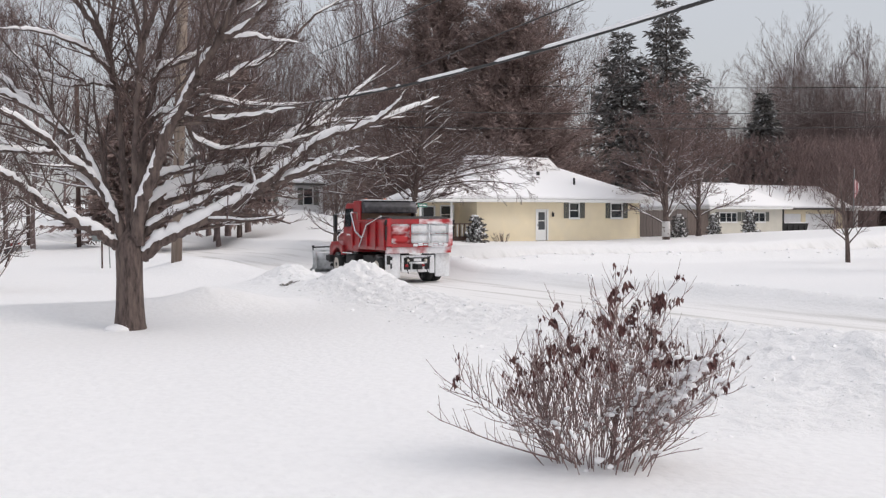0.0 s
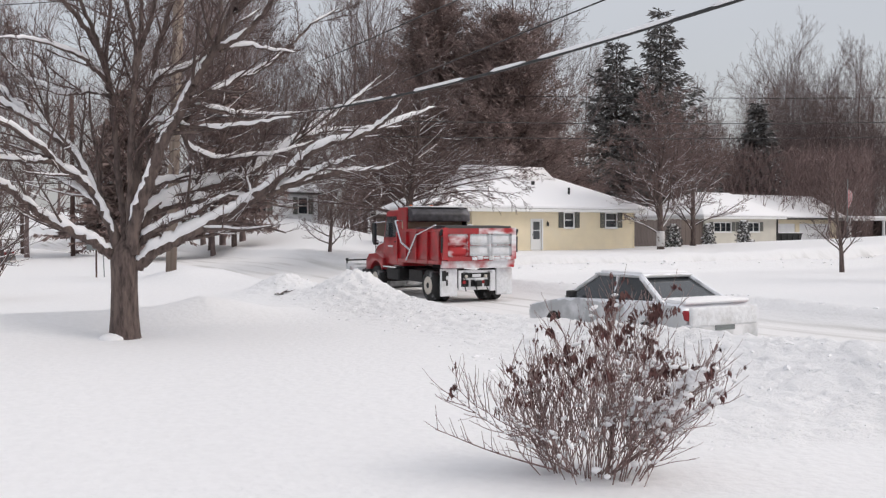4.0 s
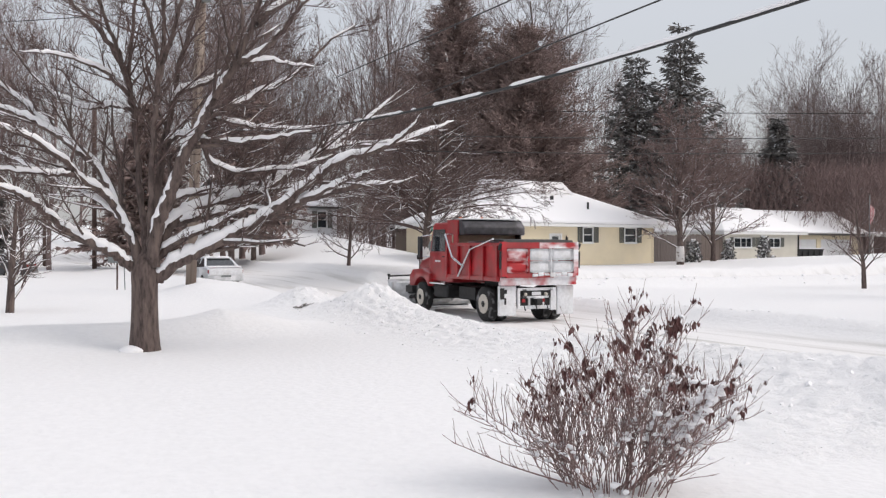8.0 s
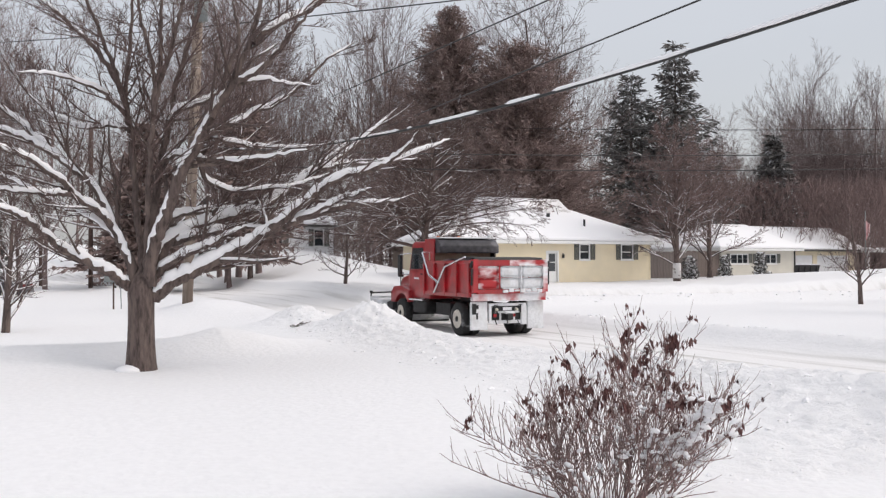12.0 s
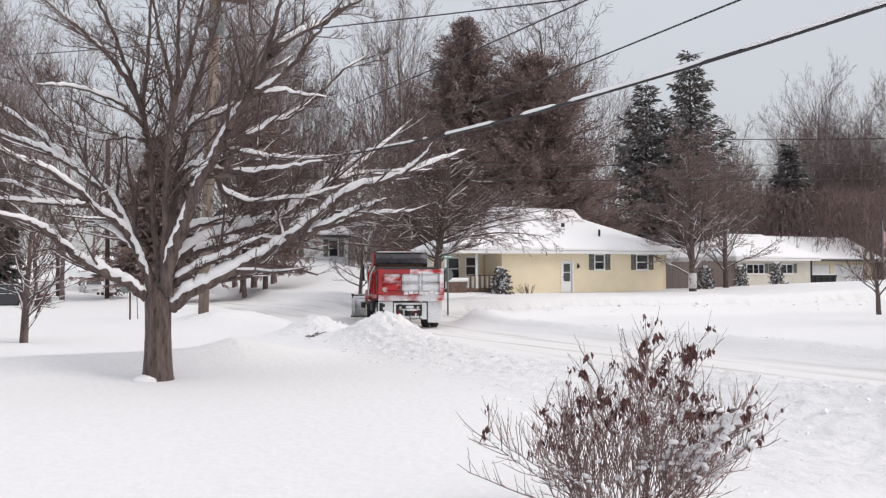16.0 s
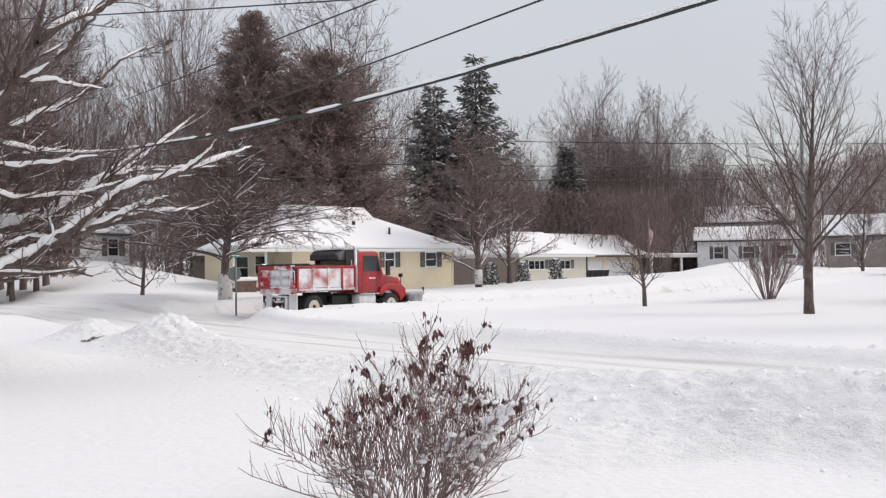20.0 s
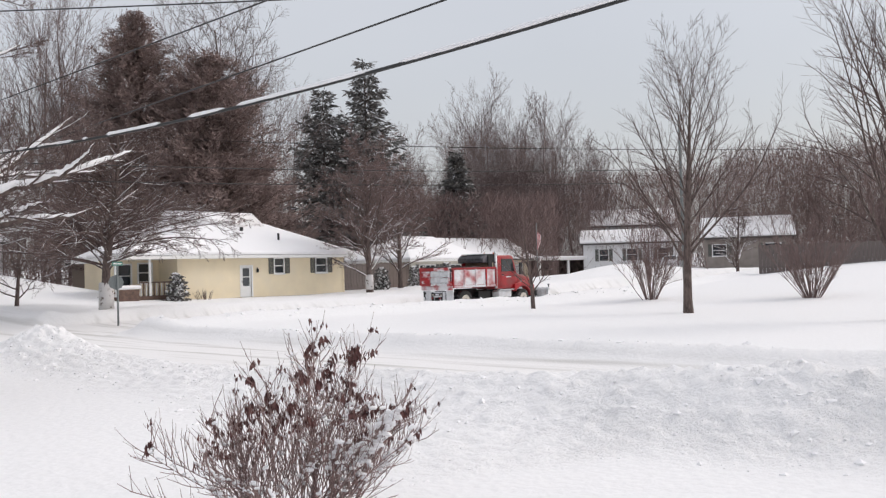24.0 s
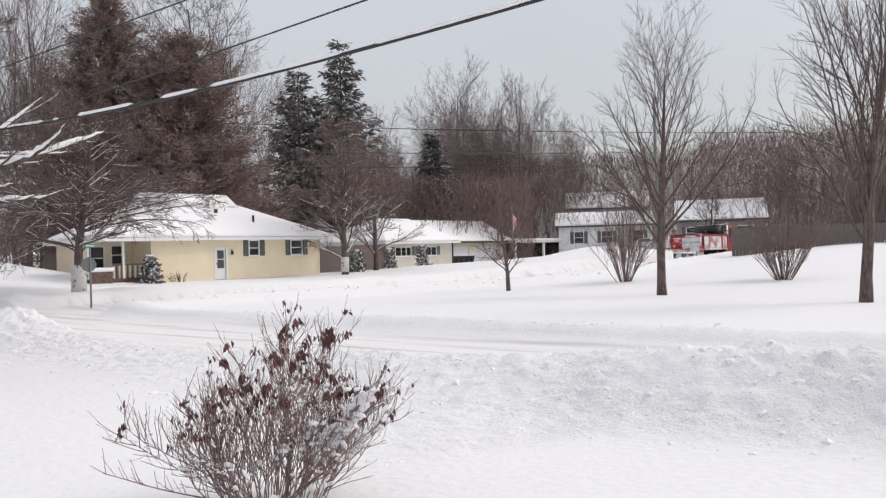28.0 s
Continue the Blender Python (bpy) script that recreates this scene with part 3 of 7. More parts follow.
def gable_roof(name, parent, x0, x1, y0, y1, z, ridge_z, along="x", snow=0.2, thick=0.14):
    def gab(dz, top):
        if along == "x":
            m = (y0 + y1) / 2
            out = [(y0, z + dz), (m, ridge_z + dz), (y1, z + dz), (y1, z + dz + top), (m, ridge_z + dz + top), (y0, z + dz + top)]
            return prism(out, x0, x1)
        m = (x0 + x1) / 2
        out = [(x0, z + dz), (m, ridge_z + dz), (x1, z + dz), (x1, z + dz + top), (m, ridge_z + dz + top), (x0, z + dz + top)]
        bm = prism(out, y0, y1)
        for v in bm.verts:
            v.co = (v.co.y, v.co.x, v.co.z)
        bmesh.ops.recalc_face_normals(bm, faces=bm.faces)
        return bm
    roof = part(name, gab(0, thick), ASPHALT_SHINGLE, parent, "shingled gable roof under snow")
    bm = gab(thick + 0.004, snow)
    bmesh.ops.bevel(bm, geom=list(bm.edges), offset=0.06, segments=2, affect='EDGES', profile=0.5)
    part("roof_snow", bm, SNOW, roof, "smooth blanket of snow", smooth=True)
    return roof


def yellow_house():
    h = thing("house", pose(0, 0, 0), "single-storey pale yellow house with a snowy hip roof", "house")
    z0, z1 = 0.75, 3.56
    y0 = 51.0
    ops = [(36.62, 37.42, z0, 3.0), (39.37, 40.12, 2.55, 3.50), (43.03, 43.98, 2.55, 3.50)]
    wall("wall", h, SIDING, 31.85, 45.55, z0, z1, y0, openings=ops)
    lap_boards(h, SIDING, 31.85, 45.55, 0.98, z1, y0, ops)
    for x in (31.83, 45.47):
        part("corner_board", boxes((x, x + 0.1, y0 - 0.045, y0 - 0.03, 1.0, z1)), SIDING, h)
    # remaining walls close the house
    wall("wall", h, SIDING, 28.7, 31.85, z0, z1, 53.2, openings=[(29.0, 29.9, 1.9, 3.25), (30.45, 31.35, 2.2, 3.3)])
    sash_window(h, 29.0, 29.9, 1.9, 3.25, 53.2)
    sash_window(h, 30.45, 31.35, 2.2, 3.3, 53.2)
    part("wall", boxes((31.85, 32.03, 51.18, 53.2, z0, z1)), SIDING, h)
    part("wall", boxes((45.37, 45.55, 51.18, 63.0, z0, z1)), SIDING, h)
    part("wall", boxes((28.7, 28.88, 53.38, 54.9, z0, z1)), SIDING, h)
    part("wall", boxes((28.88, 31.85, 54.72, 54.9, z0, z1)), SIDING, h)
    part("wall", boxes((31.85, 32.03, 54.9, 63.0, z0, z1)), SIDING, h)
    part("wall", boxes((32.03, 45.37, 62.82, 63.0, z0, z1)), SIDING, h)
    part("floor_slab", boxes((32.1, 45.3, 53.5, 62.8, 0.6, 1.0)), FENCE, h)
    sash_window(h, 39.37, 40.12, 2.55, 3.50, y0, shutters=0.40)
    sash_window(h, 43.03, 43.98, 2.55, 3.50, y0, shutters=0.40)
    door = part("door", boxes((36.62, 37.42, y0 + 0.03, y0 + 0.08, 1.0, 3.0)), TRIM, h, "white storm door")
    part("door_glass", boxes((36.76, 37.28, y0 + 0.012, y0 + 0.026, 2.35, 2.90)), GLASS, door)
    part("door_glass", boxes((36.76, 37.28, y0 + 0.012, y0 + 0.026, 1.72, 2.29)), GLASS, door)
    part("handle", boxes((36.66, 36.70, y0 - 0.02, y0 + 0.03, 1.95, 2.08)), BLACK, door)
    part("door_frame", boxes((36.50, 36.62, y0 - 0.05, y0 + 0.1, 1.0, 3.1), (37.42, 37.54, y0 - 0.05, y0 + 0.1, 1.0, 3.1), (36.62, 37.42, y0 - 0.05, y0 + 0.1, 3.0, 3.1)), TRIM, h)
    lamp = part("wall_lamp", boxes((37.82, 37.94, y0 - 0.18, y0 - 0.05, 2.60, 2.85), bevel=0.02), BLACK, h, "black porch lamp")
    part("lamp_bracket", boxes((37.86, 37.90, y0 - 0.10, y0 - 0.03, 2.85, 2.93)), BLACK, lamp)
    roof = hip_roof("roof", h, 31.2, 46.3, 50.35, 63.6, 3.60, 6.27, 35.4, 41.6, 57.0)
    hip_roof("porch_roof", h, 28.1, 34.5, 50.36, 55.4, 3.58, 4.75, 30.6, 34.4, 52.9)
    part("gablet", prism([(55.6, 6.10), (57.0, 7.02), (58.4, 6.10)], 34.9, 42.03), ASPHALT_SHINGLE, h, "small gable vent at the ridge end")
    bm = prism([(54.7, 5.55), (57.0, 7.10), (59.3, 5.55)], 34.7, 42.0)
    bmesh.ops.bevel(bm, geom=list(bm.edges), offset=0.06, segments=2, affect='EDGES')
    part("ridge_snow", bm, SNOW, h, smooth=True)
    part("vent_pipe", rods(((41.0, 52.6, 4.7), (41.0, 52.6, 5.35), 0.08)), BLACK, h, "black roof vent pipe")
    part("vent_pipe", boxes((38.75, 38.95, 53.9, 54.05, 5.55, 5.82)), BLACK, h, "dark roof vent")
    # porch deck with railing and steps
    deck = part("porch_deck", boxes((27.6, 31.7, 51.0, 53.15, 1.15, 1.32), (27.7, 31.6, 51.02, 51.1, 0.7, 1.15)), DECK, h, "brown wooden porch deck")
    part("handrail", boxes((29.3, 31.7, 51.02, 51.10, 2.10, 2.18)), DECK, deck)
    for k in range(14):
        part("baluster", boxes((29.35 + k * 0.175, 29.41 + k * 0.175, 51.04, 51.08, 1.32, 2.10)), DECK if k % 2 else TRIM, deck)
    part("deck_snow", boxes((27.7, 29.3, 51.0, 53.1, 1.324, 1.55), bevel=0.08), SNOW, deck, "snow on the deck", True)
    part("bench_snow", boxes((27.7, 29.2, 50.7, 51.2, 1.75, 2.0), bevel=0.09), SNOW, deck, "snow heaped on a bench", True)
    part("bench", boxes((27.8, 29.1, 50.75, 51.15, 0.8, 1.74)), DECK, deck)
    for k in range(3):
        part("step_rail", rods(((26.6, 50.9, 1.0 + 0.35 * k), (27.7, 51.0, 1.6 + 0.35 * k), 0.05)), SNOW if k else DECK, deck)
    for x in (27.65, 29.9):
        part("porch_post", boxes((x, x + 0.12, 50.95, 51.07, 1.32, 3.6)), TRIM, h)
    for k in range(3):
        part("downspout", boxes((45.56, 45.64, 50.93, 51.0, 1.0 + 0.86 * k, 1.84 + 0.86 * k)), SIDING, h)
    return h


def beige_house():
    h = thing("house", pose(0, 0, 0), "low beige ranch house with snowy roof and attached garage", "house")
    y0, z0, z1 = 60.0, 0.7, 3.35
    ops = [(63.2, 65.3, 2.2, 2.95), (66.5, 69.0, 2.2, 2.95)]
    wall("wall", h, SIDING_BEIGE, 62.0, 71.4, z0, z1, y0, openings=ops)
    lap_boards(h, SIDING_BEIGE, 62.0, 71.4, 1.1, z1, y0, ops, step=0.22)
    for a, b, c, d in ops:
        sash_window(h, a, b, c, d, y0, bars=False)
        for x in (a + (b - a) * 0.38, a + (b - a) * 0.70):
            part("mullion", boxes((x, x + 0.07, y0 + 0.0, y0 + 0.07, c, d)), TRIM, h)
    for x in (62.62, 65.42, 65.95, 69.12):
        part("shutter", boxes((x, x + 0.42, y0 - 0.07, y0 - 0.03, 2.2, 3.05)), SHUTTER, h, "dark shutter")
    part("wall", boxes((62.0, 62.2, 60.18, 70, z0, z1)), SIDING_BEIGE, h)
    part("wall", boxes((71.2, 71.4, 60.18, 63.0, z0, z1)), SIDING_BEIGE, h)
    part("wall", boxes((62.2, 84.0, 69.8, 70, z0, z1)), SIDING_BEIGE, h)
    hip_roof("roof", h, 61.2, 72.0, 59.3, 70.8, 3.36, 5.6, 66.0, 70.5, 65.0)
    # garage wing, set back, with a gable over its pale doors
    g = [(73.0, 77.8, 0.7, 2.95), (78.4, 83.2, 0.7, 2.95)]
    wall("wall", h, SIDING, 71.4, 84.2, z0, z1, 63.0, openings=g)
    for a, b, c, d in g:
        door = part("garage_door", boxes((a, b, 63.1, 63.16, c, d)), TRIM, h, "white sectional garage door")
        for k in range(4):
            part("door_panel", boxes((a + 0.04, b - 0.04, 63.07, 63.097, c + 0.03 + 0.55 * k, c + 0.52 + 0.55 * k)), SIDING_WHITE, door)
    part("gable_wall", prism([(63.0, z1), (66.55, z1 + 2.05), (69.8, z1)], 84.0, 84.18), SIDING, h, "pale yellow gable")
    gable_roof("garage_roof", h, 70.0, 84.8, 62.3, 70.8, z1 + 0.02, z1 + 2.25, along="x")
    part("downspout", boxes((71.42, 71.54, 59.9, 60.0, 0.9, z1)), BLACK, h)
    # carport; black and brown panels stand in for the shade in its openings
    part("carport_back", boxes((84.4, 96.0, 66.0, 66.2, 0.7, 3.2)), BLACK, h, "black panel standing in for the shade inside the carport")
    part("carport_roof", boxes((84.3, 96.2, 61.5, 66.4, 3.3, 3.5)), TRIM, h)
    part("carport_snow", boxes((84.3, 96.2, 61.45, 66.4, 3.504, 3.75), bevel=0.08), SNOW, h, "", True)
    part("carport_wall", boxes((84.3, 96.0, 65.6, 65.8, 0.5, 3.29)), FENCE_BROWN, h, "brown boarded panel darkening the back of the carport")
    part("carport_wall", boxes((95.85, 96.05, 61.9, 65.6, 0.5, 3.29)), FENCE_BROWN, h, "brown boarded panel darkening the side of the carport")
    for x in (84.4, 90.0, 95.8):
        part("carport_post", boxes((x, x + 0.22, 61.6, 61.82, 0.7, 3.3)), TRIM, h)
    return h


def gable_face(x0, x1, y, z0, z1, thick=0.18):
    bm = prism([(x0, z0), ((x0 + x1) / 2, z1), (x1, z0)], y, y + thick)
    for v in bm.verts:
        v.co = (v.co.y, v.co.x, v.co.z)
    bmesh.ops.recalc_face_normals(bm, faces=bm.faces)
    return bm


def simple_house(m, length, depth, height, rise, mat, windows, label, along="x", shutters=0.0, floor=-0.6):
    """A gabled house with its own origin at the middle of the front wall on the ground."""
    h = thing("house", m, label, "house")
    a = length / 2
    ops = [(x, x + w, z, z + t) for x, z, w, t in windows]
    wall("wall", h, mat, -a, a, floor, height, 0.0, openings=ops)
    lap_boards(h, mat, -a, a, 0.2, height, 0.0, ops, step=0.25)
    for o in ops:
        sash_window(h, *o, 0.0, shutters=shutters)
    part("wall", boxes((-a, -a + 0.18, 0.18, depth, floor, height)), mat, h)
    part("wall", boxes((a - 0.18, a, 0.18, depth, floor, height)), mat, h)
    part("wall", boxes((-a + 0.18, a - 0.18, depth - 0.18, depth, floor, height)), mat, h)
    if along == "y":
        part("gable", gable_face(-a, a, 0.0, height, height + rise), mat, h)
    else:
        for x in (-a, a - 0.18):
            part("gable", prism([(0, height), (depth / 2, height + rise), (depth, height)], x, x + 0.18), mat, h)
    gable_roof("roof", h, -a - 0.4, a + 0.4, -0.5, depth + 0.5, height + 0.02, height + rise + 0.12, along=along)
    return h


# ---- trees ----
def unit(v):
    return v / (np.linalg.norm(v) + 1e-9)


def wander(rng, start, way, length, radius, segs, bend=0.25, lift=0.0, taper=0.25):
    """A crooked line that bends as it runs: places and radii."""
    pts, d = [np.array(start, float)], unit(np.array(way, float))
    step = length / segs
    for _ in range(segs):
        d = unit(d + rng.normal(0, bend, 3) * 0.6 + np.array([0, 0, lift]))
        pts.append(pts[-1] + d * step)
    return np.array(pts), np.linspace(radius, radius * taper, segs + 1)


def sprout(rng, pts, radii, n, spread, ratio, lo=0.25, hi=1.0, up=0.15):
    """Starts of side shoots along a line: place, way, radius, length share."""
    out = []
    for k in range(n):
        s = lo + (hi - lo) * (k + rng.random()) / n
        f = s * (len(pts) - 1)
        i = min(int(f), len(pts) - 2)
        p = pts[i] + (pts[i + 1] - pts[i]) * (f - i)
        d = unit(pts[i + 1] - pts[i])
        side = unit(np.cross(d, rng.normal(0, 1, 3)))
        a = spread * (0.7 + 0.6 * rng.random())
        way = unit(d * math.cos(a) + side * math.sin(a) + np.array([0, 0, up]))
        out.append((p, way, max(0.004, (radii[i] * (1 - (f - i)) + radii[i + 1] * (f - i)) * ratio), 1 - 0.55 * s))
    return out


def bare_crown(rng, wood, twigs, pts, radii, length, level, counts, spread=0.75, up=0.12, thin=0.006, sides=4, snow=None, share_r=0.62, snowy=0.8, bend=0.22):
    """Side branches of a limb, down to fine twigs."""
    if level >= len(counts):
        return
    for p, way, r, share in sprout(rng, pts, radii, counts[level], spread, share_r, lo=0.18, up=up):
        if up > 0 and way[2] < 0:
            way = unit(way * np.array([1, 1, -0.4]))
        ln = length * share * (0.75 + 0.5 * rng.random())
        r = max(r, thin)
        last = level == len(counts) - 1
        q, rr = wander(rng, p, way, ln, r, (2 if thin >= 0.014 else 3) if last else 5, bend, up * 0.35, 0.35)
        (twigs if r < thin * 4 else wood).tube(q, rr, 3 if last else sides)
        if snow is not None and not last and r > thin * 1.3 and rng.random() < snowy:
            lie = np.abs(np.gradient(q, axis=0)[:, 2]) / (np.linalg.norm(np.gradient(q, axis=0), axis=1) + 1e-9)
            if lie.mean() < 0.7:
                k0 = rng.integers(0, 3)
                sr = rr[k0:] * 0.8 + 0.007 * (1 - lie[k0:])
                sr[0] *= 0.3
                sr[-1] *= 0.3
                snow.tube(q[k0:] + np.array([0, 0, 1]) * (rr[k0:, None] * 0.9), sr, 5)
        bare_crown(rng, wood, twigs, q, rr, ln * 0.55, level + 1, counts, spread, up, thin, sides, snow, share_r, snowy, bend)


def bare_tree(seed, height, trunk_r, m, label, name="bare_tree", limbs=12, counts=(7, 6), fork=0.22, spread=0.55, twig=None, thin=0.008, group="", up=0.18, snow_on=False, lean=0.04, wood_mat=None, limb_r=0.40, reach=0.52, bend=0.19):
    rng = np.random.default_rng(seed)
    t = thing(name, m, label, "tree", group)
    wood, twigs, snow = Strands(), Strands(), Strands() if snow_on else None
    pts, radii = wander(rng, (0, 0, -0.4), (lean, 0, 1), height * 0.86, trunk_r, 10, 0.06, 0.06, 0.18)
    radii[0] *= 1.25
    trunk = Strands()
    trunk.tube(pts, radii, 8)
    for p, way, r, share in sprout(rng, pts, radii, limbs, spread, limb_r, lo=fork, up=0.25):
        ln = height * reach * share * (0.8 + 0.4 * rng.random())
        q, rr = wander(rng, p, way, ln, r, 7, bend, up * 0.4, 0.22)
        wood.tube(q, rr, 5)
        if snow is not None:
            snow.tube(q[:5] + np.array([0, 0, 1]) * rr[:5, None] * 0.7, rr[:5] * 0.8, 5)
        bare_crown(rng, wood, twigs, q, rr, ln * 0.44, 0, counts, 0.85 if bend > 0.15 else 0.62, up * 0.5, thin, 3 if thin >= 0.014 else 4, snow, bend=bend)
    trunk.part("trunk", wood_mat or BARK, t)
    tagged(wood.part("crown", wood_mat or BARK, t), kind="stuff")
    if twigs.n:
        tagged(twigs.part("twig_haze", twig or TWIG, t, "fine bare twigs of the crown"), kind="stuff")
    if snow is not None and snow.n:
        tagged(snow.part("branch_snow", SNOW, t, "snow lying along the branches"), kind="stuff")
    return t


def conifer(seed, height, width, m, label, mat, name="conifer", rows=46, per=11, droop=0.25, density=1.0, skirt=0.06, group="", power=0.9, spray=0.42, fat=0.055, snow_bits=0.0, scatter=0.0, ragged=0.35, tilt=-0.25):
    """A needle tree: tapered trunk, whorls of drooping boughs, each carrying many small flat sprays."""
    rng = np.random.default_rng(seed)
    t = thing(name, m, label, "tree", group)
    trunk, boughs, needles = Strands(), Strands(), Strands()
    trunk.tube([(0, 0, -0.5), (0, 0, height * 0.5), (0, 0, height * 0.97)], [height * 0.016, height * 0.010, 0.02], 7)
    quads, snows = [], []
    for k in range(rows):
        f = skirt + (1 - skirt) * k / rows
        z = height * f
        reach = width / 2 * (1 - f) ** power * (1.0 - ragged * 0.6 + ragged * rng.random()) + 0.15
        for j in range(per):
            a = 2 * math.pi * (j + rng.random() * 0.9) / per + k
            ln = reach * (0.65 + 0.5 * rng.random())
            way = np.array([math.cos(a), math.sin(a), -droop + 0.5 * f + rng.normal(0, 0.08)])
            q, rr = wander(rng, (0, 0, z), way, ln, 0.018 + 0.008 * ln, 4, 0.10, 0.03)
            boughs.tube(q, rr, 3)
            n = max(4, int(ln * 15 * density))
            s = rng.random(n) ** 0.7
            idx = np.minimum((s * 4).astype(int), 3)
            c = q[idx] + (q[idx + 1] - q[idx]) * (s * 4 - idx)[:, None]
            size = (0.30 + 0.70 * (1 - f) ** 0.6) if scatter > 0.15 else 1.0
            c = c + rng.normal(0, 1, (n, 3)) * scatter * size
            d = np.stack([np.cos(a + rng.normal(0, 0.9, n)), np.sin(a + rng.normal(0, 0.9, n)), rng.normal(tilt, 0.35, n)], 1)
            d /= np.linalg.norm(d, axis=1)[:, None]
            ll = (spray * size * (0.55 + 0.7 * rng.random(n)))[:, None]
            w = np.cross(d, rng.normal(0, 1, (n, 3)))
            w = w / (np.linalg.norm(w, axis=1)[:, None] + 1e-9) * (fat * (0.6 + 0.8 * rng.random(n)))[:, None]
            quads.append(np.stack([c - w * 0.6, c + d * ll * 0.6 - w, c + d * ll, c + d * ll * 0.6 + w], 1))
            if snow_bits and rng.random() < snow_bits:
                i = rng.integers(1, 4)
                snows.append((q[i:i + 2] + np.array([0, 0, 0.04]), ))
    needles.facets(np.concatenate(quads))
    trunk.part("trunk", BARK, t)
    tagged(boughs.part("bough_frame", BARK, t), kind="stuff")
    tagged(needles.part("crown", mat, t, smooth=False), kind="stuff")
    if snows:
        s = Strands()
        for (q,) in snows:
            s.tube(np.array([q[0], (q[0] + q[1]) / 2 + [0, 0, 0.03], q[1]]), [0.05, 0.10, 0.04], 5)
        tagged(s.part("bough_snow", SNOW, t, "clumps of snow on the boughs"), kind="stuff")
    return t


def pin_oak(seed, height, width, x, y, label, sweep):
    """A broad bare oak with a haze of fine twigs and long low drooping branches."""
    t = bare_tree(seed, height, 0.26, pose(x, y, ground_z(x, y) - 0.2), label, name="pin_oak", limbs=34, counts=(10, 8, 3), fork=0.26, spread=1.15, thin=0.011, up=0.02, snow_on=True, lean=0.0, limb_r=0.34)
    rng = np.random.default_rng(seed + 500)
    wood, twigs, snow = Strands(), Strands(), Strands()
    for k in range(sweep):
        a = 2 * math.pi * (k + rng.random()) / sweep
        z = height * rng.uniform(0.20, 0.42)
        ln = width * rng.uniform(0.42, 0.62)
        pts, radii = wander(rng, (0, 0, z), (math.cos(a), math.sin(a), 0.42), ln, 0.06, 9, 0.08, -0.045, 0.2)
        wood.tube(pts, radii, 5)
        bare_crown(rng, wood, twigs, pts, radii, ln * 0.34, 0, (11, 7, 4), 0.6, -0.01, 0.010, 4, snow, 0.45, 0.6, 0.12)
    tagged(wood.part("low_branch_frame", TWIG, t, "long low drooping branches"), kind="stuff")
    tagged(twigs.part("twig_haze", TWIG, t, "fine drooping twigs"), kind="stuff")
    tagged(snow.part("branch_snow", SNOW, t, "thin snow along the low branches"), kind="stuff")
    return t


